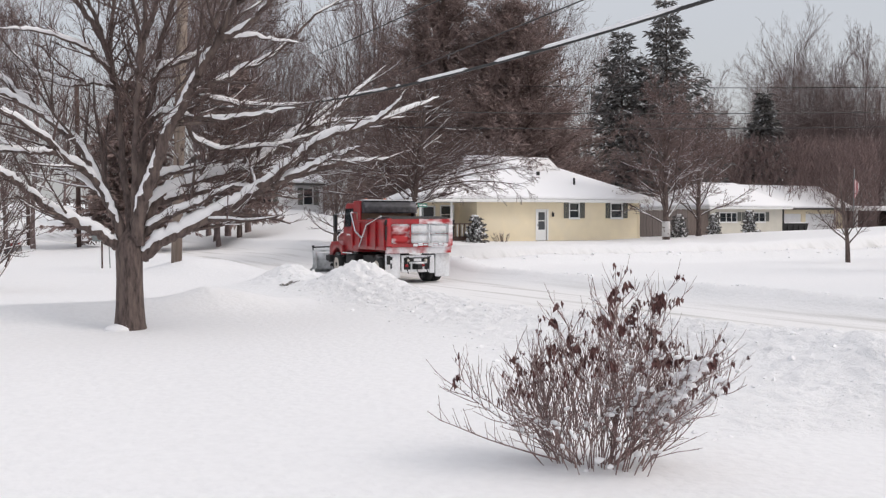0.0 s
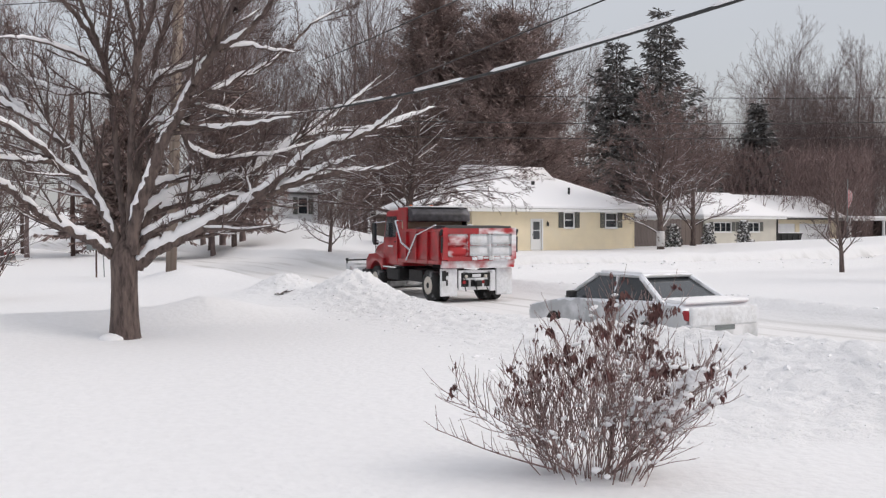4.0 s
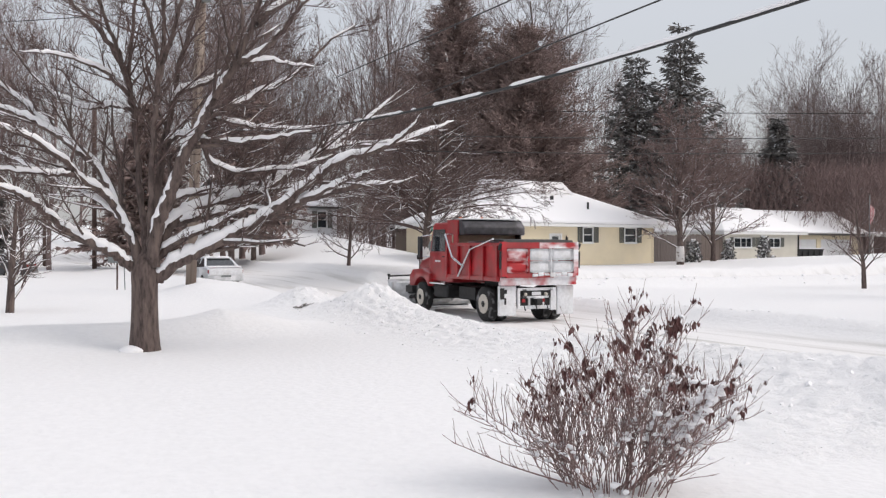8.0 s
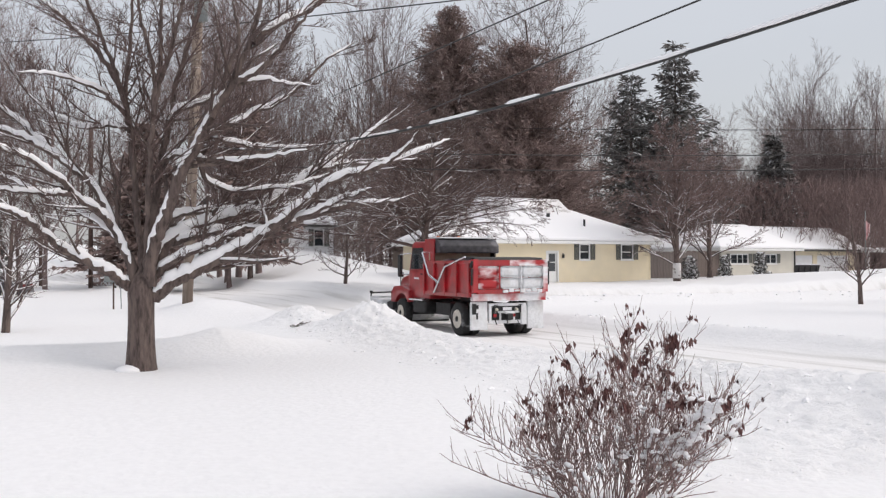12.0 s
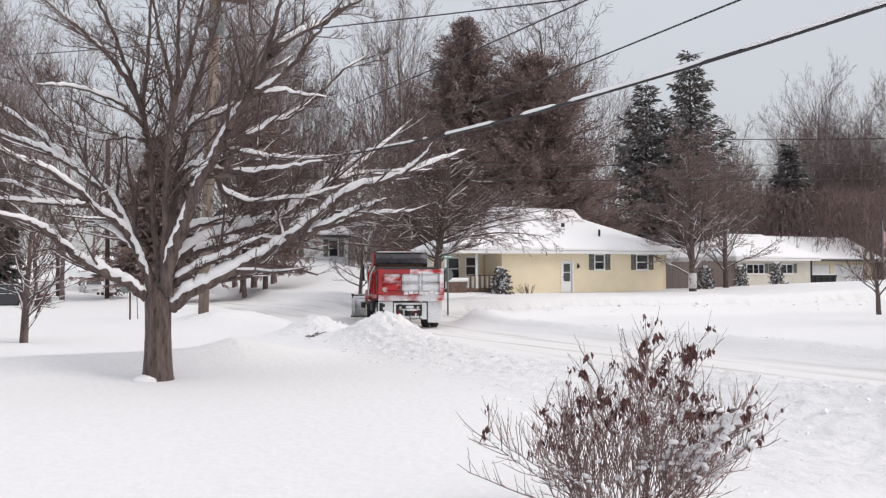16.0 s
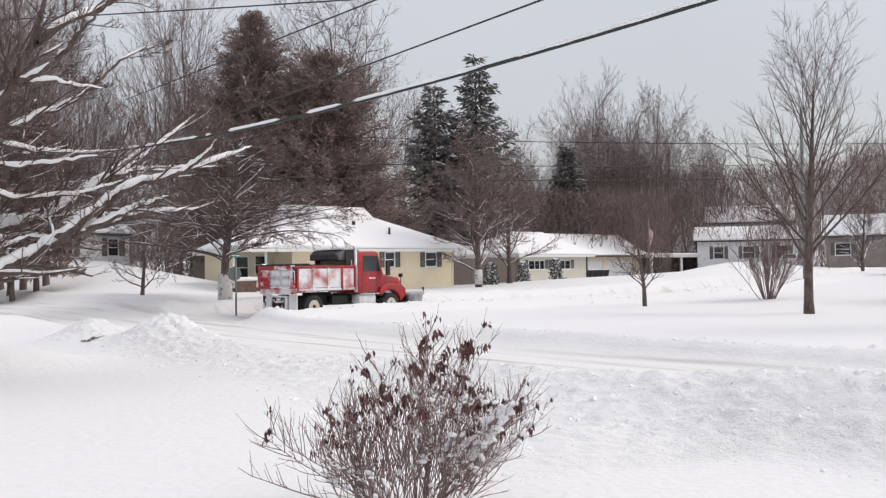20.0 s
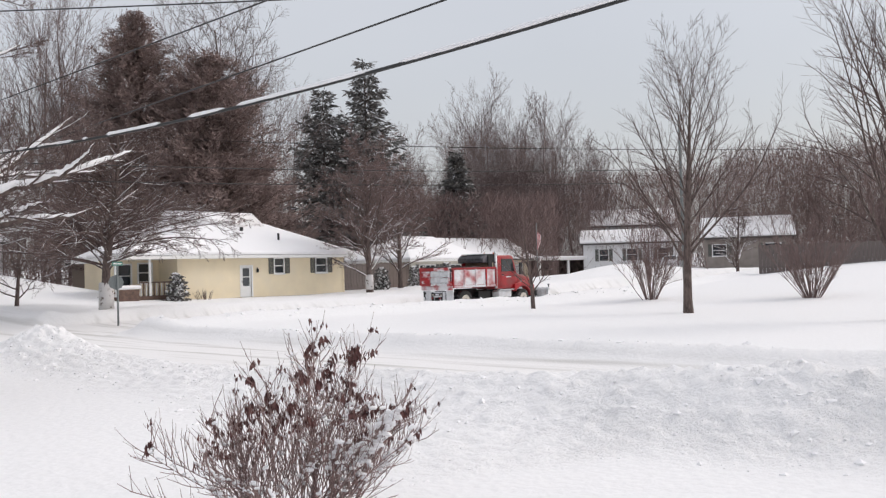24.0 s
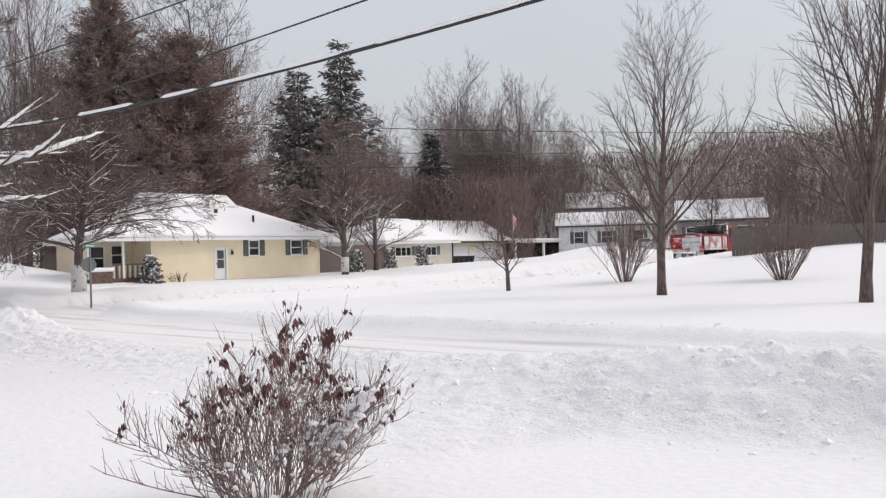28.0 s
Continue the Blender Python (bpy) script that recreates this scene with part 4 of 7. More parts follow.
def big_yard_tree():
    """The old broad tree on the lawn, its low limbs loaded with snow. x runs across, y away, z up."""
    rng = np.random.default_rng(4)
    x, y = 3.6, 18.13
    t = thing("yard_tree", pose(x, y, 0.39, 0, 0, -11.3), "old bare tree with low spreading limbs loaded with snow", "tree")
    twigs, trunk = Strands(), Strands()
    h = np.array([-0.4, 0.0, 0.35, 0.8, 1.15, 1.35, 1.5, 1.65, 1.8])
    trunk.tube(np.stack([0.0 * h, 0 * h, h], 1), [0.36, 0.285, 0.255, 0.240, 0.242, 0.25, 0.235, 0.18, 0.05], 16)

    def limb(r0, *ctrl):
        """One limb with its snow and its side branches, through points across, away, up."""
        wood, snow = Strands(), Strands()
        c = np.array(ctrl)
        k = len(c)
        s = np.linspace(0, k - 1, k * 5)
        pts = np.stack([np.interp(s, range(k), c[:, i]) for i in range(3)], 1)
        for _ in range(3):
            pts[1:-1] = (pts[:-2] + pts[1:-1] * 2 + pts[2:]) / 4
        pts[1:] += rng.normal(0, 0.012, (len(pts) - 1, 3))
        radii = r0 * (0.86 * (1 - s / (k - 1)) ** 0.7 + 0.14)
        wood.tube(pts, radii, 9)
        d = np.gradient(pts, axis=0)
        lie = np.abs(d[:, 2]) / (np.linalg.norm(d, axis=1) + 1e-9)
        run = []
        for i in range(1, len(pts) + 1):
            ok = i < len(pts) and lie[i] < (0.97 if pts[i][2] < 5.2 else 0.70) and rng.random() < 0.992
            if ok:
                run.append(i)
            else:
                if len(run) > 1:
                    j = np.array(run)
                    flat = 1 - smooth_step(lie[j], 0.35, 0.95)
                    rr = (radii[j] * (0.55 + 0.40 * flat) + 0.006 + (0.004 + 0.020 * radii[j] / r0) * flat) * (1 + rng.normal(0, 0.12, len(j)))
                    end = np.minimum(np.arange(len(j)), np.arange(len(j))[::-1])
                    rr *= np.interp(end, (0, 1, 2, 4), (0.25, 0.6, 0.85, 1.0))
                    way = d[j] / (np.linalg.norm(d[j], axis=1)[:, None] + 1e-9)
                    side = np.array([-0.30, -0.25, 1.0]) - way * way[:, 2:3]      # up, and a little to the windward side
                    side /= np.linalg.norm(side, axis=1)[:, None]
                    snow.tube(pts[j] + side * (radii[j] * (0.62 + 0.30 * flat) + 0.008)[:, None], rr, 8, 0.9)
                run = []
        ln = np.linalg.norm(np.diff(c, axis=0), axis=1).sum()
        high = c[-1][2] > 5.5
        bare_crown(rng, wood, twigs, pts, radii, min(ln * 0.38, 2.0), 0, (int(3 + (2.5 if high else 2.6) * ln), 8, 5), 0.80, 0.11 if high else 0.08, 0.0060, 4, None if high else snow, 0.42, 0.5, 0.15)
        ob = wood.part("limb", BARK, t)
        if snow.n:
            tagged(snow.part("limb_snow", SNOW, ob, "thick snow lying along the limb"), kind="stuff")

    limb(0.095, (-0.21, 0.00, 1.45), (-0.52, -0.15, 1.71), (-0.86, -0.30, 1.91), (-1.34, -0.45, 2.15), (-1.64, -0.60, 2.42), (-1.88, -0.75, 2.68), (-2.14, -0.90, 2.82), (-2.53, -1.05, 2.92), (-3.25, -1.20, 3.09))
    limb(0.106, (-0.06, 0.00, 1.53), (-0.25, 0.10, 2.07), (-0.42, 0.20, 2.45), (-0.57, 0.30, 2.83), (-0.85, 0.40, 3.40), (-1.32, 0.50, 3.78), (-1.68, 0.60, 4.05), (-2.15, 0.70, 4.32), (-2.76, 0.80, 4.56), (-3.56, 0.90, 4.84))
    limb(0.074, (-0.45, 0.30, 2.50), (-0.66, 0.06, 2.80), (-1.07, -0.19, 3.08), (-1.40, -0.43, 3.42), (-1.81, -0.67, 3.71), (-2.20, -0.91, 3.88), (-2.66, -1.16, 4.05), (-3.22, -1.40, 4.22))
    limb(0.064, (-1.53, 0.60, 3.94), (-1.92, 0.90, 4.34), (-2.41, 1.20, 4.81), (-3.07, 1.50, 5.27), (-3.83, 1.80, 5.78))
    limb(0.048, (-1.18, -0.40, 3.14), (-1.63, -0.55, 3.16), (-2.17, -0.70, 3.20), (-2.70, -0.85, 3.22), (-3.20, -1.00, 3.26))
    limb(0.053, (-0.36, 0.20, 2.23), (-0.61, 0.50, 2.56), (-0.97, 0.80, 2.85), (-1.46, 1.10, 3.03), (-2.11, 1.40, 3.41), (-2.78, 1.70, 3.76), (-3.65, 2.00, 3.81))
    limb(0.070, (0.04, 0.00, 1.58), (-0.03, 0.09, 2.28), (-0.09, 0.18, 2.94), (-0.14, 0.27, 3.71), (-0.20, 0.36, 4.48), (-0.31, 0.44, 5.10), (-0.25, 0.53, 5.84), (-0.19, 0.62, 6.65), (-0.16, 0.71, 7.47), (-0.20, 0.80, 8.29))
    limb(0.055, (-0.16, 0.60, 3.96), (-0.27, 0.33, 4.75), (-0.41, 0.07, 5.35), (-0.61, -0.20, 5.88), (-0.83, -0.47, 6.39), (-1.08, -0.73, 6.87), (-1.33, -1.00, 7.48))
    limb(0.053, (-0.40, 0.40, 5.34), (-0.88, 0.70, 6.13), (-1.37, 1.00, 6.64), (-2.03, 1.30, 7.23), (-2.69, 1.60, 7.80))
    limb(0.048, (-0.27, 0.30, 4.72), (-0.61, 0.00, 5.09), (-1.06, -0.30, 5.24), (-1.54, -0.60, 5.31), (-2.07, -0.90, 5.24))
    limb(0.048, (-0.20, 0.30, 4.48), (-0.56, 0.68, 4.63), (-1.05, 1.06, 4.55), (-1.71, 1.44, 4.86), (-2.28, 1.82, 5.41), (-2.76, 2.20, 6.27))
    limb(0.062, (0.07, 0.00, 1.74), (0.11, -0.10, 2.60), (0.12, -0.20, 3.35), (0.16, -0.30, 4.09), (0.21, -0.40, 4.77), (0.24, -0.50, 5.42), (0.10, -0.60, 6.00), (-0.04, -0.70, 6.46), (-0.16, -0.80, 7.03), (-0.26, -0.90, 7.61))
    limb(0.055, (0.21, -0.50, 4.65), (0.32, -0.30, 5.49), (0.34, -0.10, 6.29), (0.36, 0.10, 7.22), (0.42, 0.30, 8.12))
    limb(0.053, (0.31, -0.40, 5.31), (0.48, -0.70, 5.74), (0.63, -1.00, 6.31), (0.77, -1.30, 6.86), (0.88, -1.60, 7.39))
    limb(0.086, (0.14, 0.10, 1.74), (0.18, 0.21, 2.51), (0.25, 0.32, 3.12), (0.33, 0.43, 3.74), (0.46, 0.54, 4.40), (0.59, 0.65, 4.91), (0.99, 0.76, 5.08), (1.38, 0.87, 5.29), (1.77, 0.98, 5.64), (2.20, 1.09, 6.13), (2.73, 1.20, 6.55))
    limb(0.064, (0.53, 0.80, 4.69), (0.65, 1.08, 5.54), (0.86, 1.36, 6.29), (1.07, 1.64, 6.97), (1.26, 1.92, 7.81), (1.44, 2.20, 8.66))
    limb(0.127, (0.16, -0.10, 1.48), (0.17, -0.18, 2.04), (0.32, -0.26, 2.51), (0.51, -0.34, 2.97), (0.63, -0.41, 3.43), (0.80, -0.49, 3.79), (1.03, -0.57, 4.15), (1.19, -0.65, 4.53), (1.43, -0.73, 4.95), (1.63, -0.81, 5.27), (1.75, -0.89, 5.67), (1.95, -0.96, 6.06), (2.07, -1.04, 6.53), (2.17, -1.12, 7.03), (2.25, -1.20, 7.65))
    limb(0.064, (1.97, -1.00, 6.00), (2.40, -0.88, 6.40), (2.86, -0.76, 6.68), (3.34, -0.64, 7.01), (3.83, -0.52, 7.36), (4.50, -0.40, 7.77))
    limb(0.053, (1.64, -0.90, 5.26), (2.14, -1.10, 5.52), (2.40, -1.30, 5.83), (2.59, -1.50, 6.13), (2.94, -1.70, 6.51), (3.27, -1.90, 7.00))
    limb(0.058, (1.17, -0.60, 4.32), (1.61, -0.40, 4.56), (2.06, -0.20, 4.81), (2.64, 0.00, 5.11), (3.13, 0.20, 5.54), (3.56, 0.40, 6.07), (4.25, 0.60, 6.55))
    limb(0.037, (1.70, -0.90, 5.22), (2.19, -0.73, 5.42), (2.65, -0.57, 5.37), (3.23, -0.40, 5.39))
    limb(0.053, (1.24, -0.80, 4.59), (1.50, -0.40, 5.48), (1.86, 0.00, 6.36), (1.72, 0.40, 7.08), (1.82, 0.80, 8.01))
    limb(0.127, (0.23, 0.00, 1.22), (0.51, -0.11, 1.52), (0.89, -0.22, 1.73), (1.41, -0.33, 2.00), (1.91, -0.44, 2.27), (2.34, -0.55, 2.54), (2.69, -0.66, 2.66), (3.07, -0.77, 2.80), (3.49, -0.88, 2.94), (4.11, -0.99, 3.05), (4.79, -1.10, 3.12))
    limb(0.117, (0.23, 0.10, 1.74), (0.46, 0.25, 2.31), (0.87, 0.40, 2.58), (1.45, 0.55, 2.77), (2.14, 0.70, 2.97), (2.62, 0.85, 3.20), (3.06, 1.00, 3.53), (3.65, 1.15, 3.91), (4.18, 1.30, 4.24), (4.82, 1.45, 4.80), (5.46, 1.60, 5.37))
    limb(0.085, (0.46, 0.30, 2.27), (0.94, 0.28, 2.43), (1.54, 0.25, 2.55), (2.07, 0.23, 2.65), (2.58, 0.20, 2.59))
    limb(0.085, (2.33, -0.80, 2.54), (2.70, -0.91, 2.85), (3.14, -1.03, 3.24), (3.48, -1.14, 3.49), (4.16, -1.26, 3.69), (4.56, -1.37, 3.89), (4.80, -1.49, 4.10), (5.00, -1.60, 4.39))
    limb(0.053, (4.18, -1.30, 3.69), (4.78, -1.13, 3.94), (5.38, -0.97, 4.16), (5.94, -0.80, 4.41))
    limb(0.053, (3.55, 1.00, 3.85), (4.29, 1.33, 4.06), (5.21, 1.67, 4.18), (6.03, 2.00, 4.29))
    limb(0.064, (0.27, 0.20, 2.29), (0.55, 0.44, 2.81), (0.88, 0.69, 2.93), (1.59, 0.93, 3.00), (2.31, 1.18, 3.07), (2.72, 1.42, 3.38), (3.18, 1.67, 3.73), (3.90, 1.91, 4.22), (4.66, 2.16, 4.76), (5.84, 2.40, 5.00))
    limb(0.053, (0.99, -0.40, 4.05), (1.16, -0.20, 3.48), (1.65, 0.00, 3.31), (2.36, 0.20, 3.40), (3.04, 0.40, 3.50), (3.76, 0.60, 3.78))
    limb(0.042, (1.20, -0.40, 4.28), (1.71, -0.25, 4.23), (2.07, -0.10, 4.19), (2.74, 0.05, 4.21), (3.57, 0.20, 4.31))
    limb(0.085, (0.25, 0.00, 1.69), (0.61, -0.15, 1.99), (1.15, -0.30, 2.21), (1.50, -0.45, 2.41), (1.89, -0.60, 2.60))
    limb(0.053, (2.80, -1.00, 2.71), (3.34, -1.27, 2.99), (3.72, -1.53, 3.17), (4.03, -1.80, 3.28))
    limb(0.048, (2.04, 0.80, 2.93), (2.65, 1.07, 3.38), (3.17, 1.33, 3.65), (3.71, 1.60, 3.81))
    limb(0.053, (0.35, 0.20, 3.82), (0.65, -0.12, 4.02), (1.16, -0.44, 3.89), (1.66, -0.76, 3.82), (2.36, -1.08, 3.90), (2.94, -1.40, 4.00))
    trunk.part("trunk", BARK, t, "stout grey-brown trunk")
    tagged(twigs.part("twig_haze", TWIG, t, "fine bare twigs of the crown"), kind="stuff")
    bm = bmesh.new()
    bmesh.ops.create_icosphere(bm, subdivisions=3, radius=0.30, matrix=Matrix.Translation((-0.20, -0.12, -0.10)) @ Matrix.Diagonal((0.9, 0.8, 0.40, 1)))
    part("snow_collar", bm, SNOW, t, "snow drifted against the trunk", True)
    return t


def leafy_bush():
    """The many-stemmed bush before the camera with dried leaves and bits of snow."""
    rng = np.random.default_rng(11)
    x, y = 4.70, 5.77
    t = thing("bush", pose(x, y, ground_z(x, y) - 0.04, 0, 0, -38.8), "many-stemmed bush with dried maroon leaves and clinging snow", "bush")
    leaves, snow = Strands(), Strands()
    quads = []

    def leaf(p, size):
        n = rng.integers(3, 6)
        for _ in range(n):
            d = unit(np.array([rng.normal(0, 0.24), rng.normal(0, 0.24), -1.0]))
            w = unit(np.cross(d, rng.normal(0, 1, 3))) * size * 0.21
            o = p + rng.normal(0, 0.014, 3)
            ll = size * (0.7 + 0.6 * rng.random())
            b = unit(np.cross(d, w)) * size * 0.10
            quads.append(np.stack([o, o + d * ll * 0.45 - w + b, o + d * ll, o + d * ll * 0.45 + w + b]))

    def lump(c, w):
        """A soft lump of snow caught on a twig."""
        a = 2 * math.pi * rng.random()
        d = np.array([math.cos(a), math.sin(a), rng.normal(0, 0.25)]) * w * 1.7
        snow.tube(np.array([c - d, c - d * 0.6, c + [0, 0, w * 0.15], c + d * 0.6, c + d]), w * np.array([0.25, 0.8, 1.0, 0.8, 0.25]), 7, 0.8)

    def shoot(b, out, ln, r, n_side, leafy, loaded):
        stem = Strands()
        pts, radii = wander(rng, b, out, ln, r, 10, 0.14, 0.02, 0.35)
        stem.tube(pts, radii, 5)
        for p, way, rr0, share in sprout(rng, pts, radii, n_side, 0.72, 0.62, lo=0.14, up=0.30):
            q, rr = wander(rng, p, way, 0.34 * share + 0.08, max(rr0, 0.0024), 5, 0.15, 0.06, 0.5)
            stem.tube(q, rr, 4)
            for p2, w2, r2, s2 in sprout(rng, q, rr, 2, 0.55, 0.8, lo=0.3, up=0.4):
                q2, rr2 = wander(rng, p2, w2, 0.09 + 0.09 * rng.random(), 0.0020, 3, 0.15, 0.08, 0.7)
                stem.tube(q2, rr2, 3)
                if rng.random() < 0.07 * leafy * (q2[-1][2] > 0.75):
                    leaf(q2[-1], 0.042)
            if rng.random() < 0.17 * leafy * (q[-1][2] > 0.70):
                leaf(q[-1], 0.050)
            if rng.random() < 0.26 * (1.5 if q[-1][0] > 0.1 else 0.7):
                c = q[rng.integers(1, 4)] + [0, 0, 0.010]
                lump(c, 0.012 + 0.014 * rng.random())
        if rng.random() < leafy:
            for _ in range(2):
                leaf(pts[-1], 0.082 if pts[-1][2] > 0.9 else 0.06)
        if loaded:
            for f in np.arange(4.0, 9.8, 0.14):
                if rng.random() < 0.82:
                    i = min(int(f), 9)
                    lump(pts[i] + (pts[i + 1] - pts[i]) * (f - i) + [0, 0, 0.016] + rng.normal(0, 0.008, 3), (0.011 + 0.012 * rng.random()) * loaded)
        stem.part("stem", BUSH_STEM, t)

    for k in range(66):     # a fan of stems, peak a little to one side, lower shoulders
        u = rng.uniform(-1, 1)
        u = math.copysign(abs(u) ** 1.15, u)
        v = rng.uniform(-1, 1)
        top = float(np.interp(u * 1.05, (-1.1, -0.75, -0.40, -0.08, 0.02, 0.10, 0.32, 0.46, 0.7, 1.0), (0.72, 1.00, 1.12, 1.22, 1.50, 1.62, 1.56, 1.28, 1.16, 0.96)))
        b = np.array([u * 0.38 + 0.02, v * 0.26, 0.0])
        end = np.array([u * (0.92 if u > 0 else 0.82) + 0.02, v * 0.55, top * 0.97 * (0.66 + 0.34 * rng.random() ** 0.6) - 0.08 * abs(v)])
        d = end - b
        shoot(b, d, float(np.linalg.norm(d)), 0.0036 + 0.0028 * rng.random(), 7, 0.9, 0)
    for u, v, z, load in ((0.98, 0.1, 0.84, 1.5), (0.92, -0.05, 0.76, 1.3), (0.86, -0.2, 1.00, 1.4), (0.85, 0.3, 0.66, 1.0), (-0.96, 0.1, 0.72, 0.5), (-0.86, -0.1, 0.86, 0.3), (0.62, -0.25, 1.02, 1.2), (0.80, 0.0, 0.78, 0.9), (0.46, -0.3, 0.98, 1.0), (-0.55, -0.3, 0.75, 0.5)):
        d = np.array([u, v, z])
        shoot((0.18 * u, 0.1 * v, 0.05), d, float(np.linalg.norm(d)) * 0.96, 0.007, 17, 0.85, load)
    for k in range(9):     # tall shoots at the peak with hanging leaves
        u, v = rng.uniform(0.02, 0.36), rng.uniform(-0.4, 0.4)
        d = np.array([u * 0.75, v * 0.5, rng.uniform(1.22, 1.54)])
        shoot(np.array([u * 0.4, v * 0.3, 0.0]), d, float(np.linalg.norm(d)), 0.0048, 8, 1.0, 0.45 if k % 3 == 0 else 0)
    for k in range(10):     # short shoots low in the bush
        u, v = rng.uniform(-1, 1), rng.uniform(-1, 1)
        shoot(np.array([u * 0.42, v * 0.30, 0.0]), np.array([u * 0.6 + rng.normal(0, 0.2), v * 0.5, 1.0]), rng.uniform(0.35, 0.8), 0.0040, 6, 0.2, 0)
    for k in range(9):     # lumps of snow caught low among the stems
        c = np.array([rng.uniform(-0.4, 0.45), rng.uniform(-0.35, 0.05), rng.uniform(0.03, 0.35)])
        w = 0.012 + 0.02 * rng.random()
        snow.tube(np.array([c - [w, 0, 0], c, c + [w, 0.01, 0.005]]), [w * 0.5, w, w * 0.5], 8)
    low = Strands()
    pts, radii = wander(rng, (-0.30, -0.1, 0.10), (-1.0, -0.05, 0.22), 0.98, 0.008, 9, 0.07, 0.0, 0.4)
    low.tube(pts, radii, 5)
    for p, way, r, share in sprout(rng, pts, radii, 15, 0.9, 0.6, lo=0.30, up=0.9):
        q, rr = wander(rng, p, way, 0.10 + 0.12 * rng.random(), 0.003, 3, 0.1, 0.1, 0.6)
        low.tube(q, rr, 4)
    low.part("stem", BUSH_STEM, t, "long low branch with bare upright shoots")
    leaves.facets(np.array(quads))
    tagged(leaves.part("foliage", DEAD_LEAF, t, "dried maroon leaves hanging at the tips", smooth=False), kind="stuff")
    tagged(snow.part("clinging_snow", SNOW, t, "small clumps of snow"), kind="stuff")
    return t


# ---- the plough truck: x to its right, y ahead, z up, origin on the road under the rear axle ----
def wheel(name, parent, x, y, radius, width, inner=False):
    w = part(name, lathe(((-width / 2, radius * 0.55), (-width / 2, radius * 0.90), (-width / 2 + 0.04, radius), (width / 2 - 0.04, radius), (width / 2, radius * 0.90), (width / 2, radius * 0.55)), 28), RUBBER, parent, "black tyre packed with snow", True)
    w.location = (x, y, radius)
    s = 1 if x > 0 else -1
    part("rim", lathe(((s * (width / 2 - 0.10), radius * 0.30), (s * (width / 2 - 0.10), radius * 0.50), (s * (width / 2 + 0.012), radius * 0.56), (s * (width / 2 + 0.012), radius * 0.50)), 24), RIM, w, "cream steel rim", True)
    # hub darker than the rim, in the tyre's material
    part("hub", lathe(((s * (width / 2 - 0.12), 0.0001), (s * (width / 2 - 0.12), radius * 0.20), (s * (width / 2 + 0.02), radius * 0.18), (s * (width / 2 + 0.03), 0.0001)), 16), RUBBER, w, "dark hub")
    # black blocks on the rim stand in for the shade in its holes
    bm = bmesh.new()
    for k in range(8):
        a = 2 * math.pi * k / 8
        xx = s * (width / 2 - 0.085)
        box(bm, min(xx, xx + s * 0.03), max(xx, xx + s * 0.03), radius * 0.37 * math.cos(a) - 0.03, radius * 0.37 * math.cos(a) + 0.03, radius * 0.37 * math.sin(a) - 0.03, radius * 0.37 * math.sin(a) + 0.03)
    part("hand_holes", bm, BLACK, w)
    return w


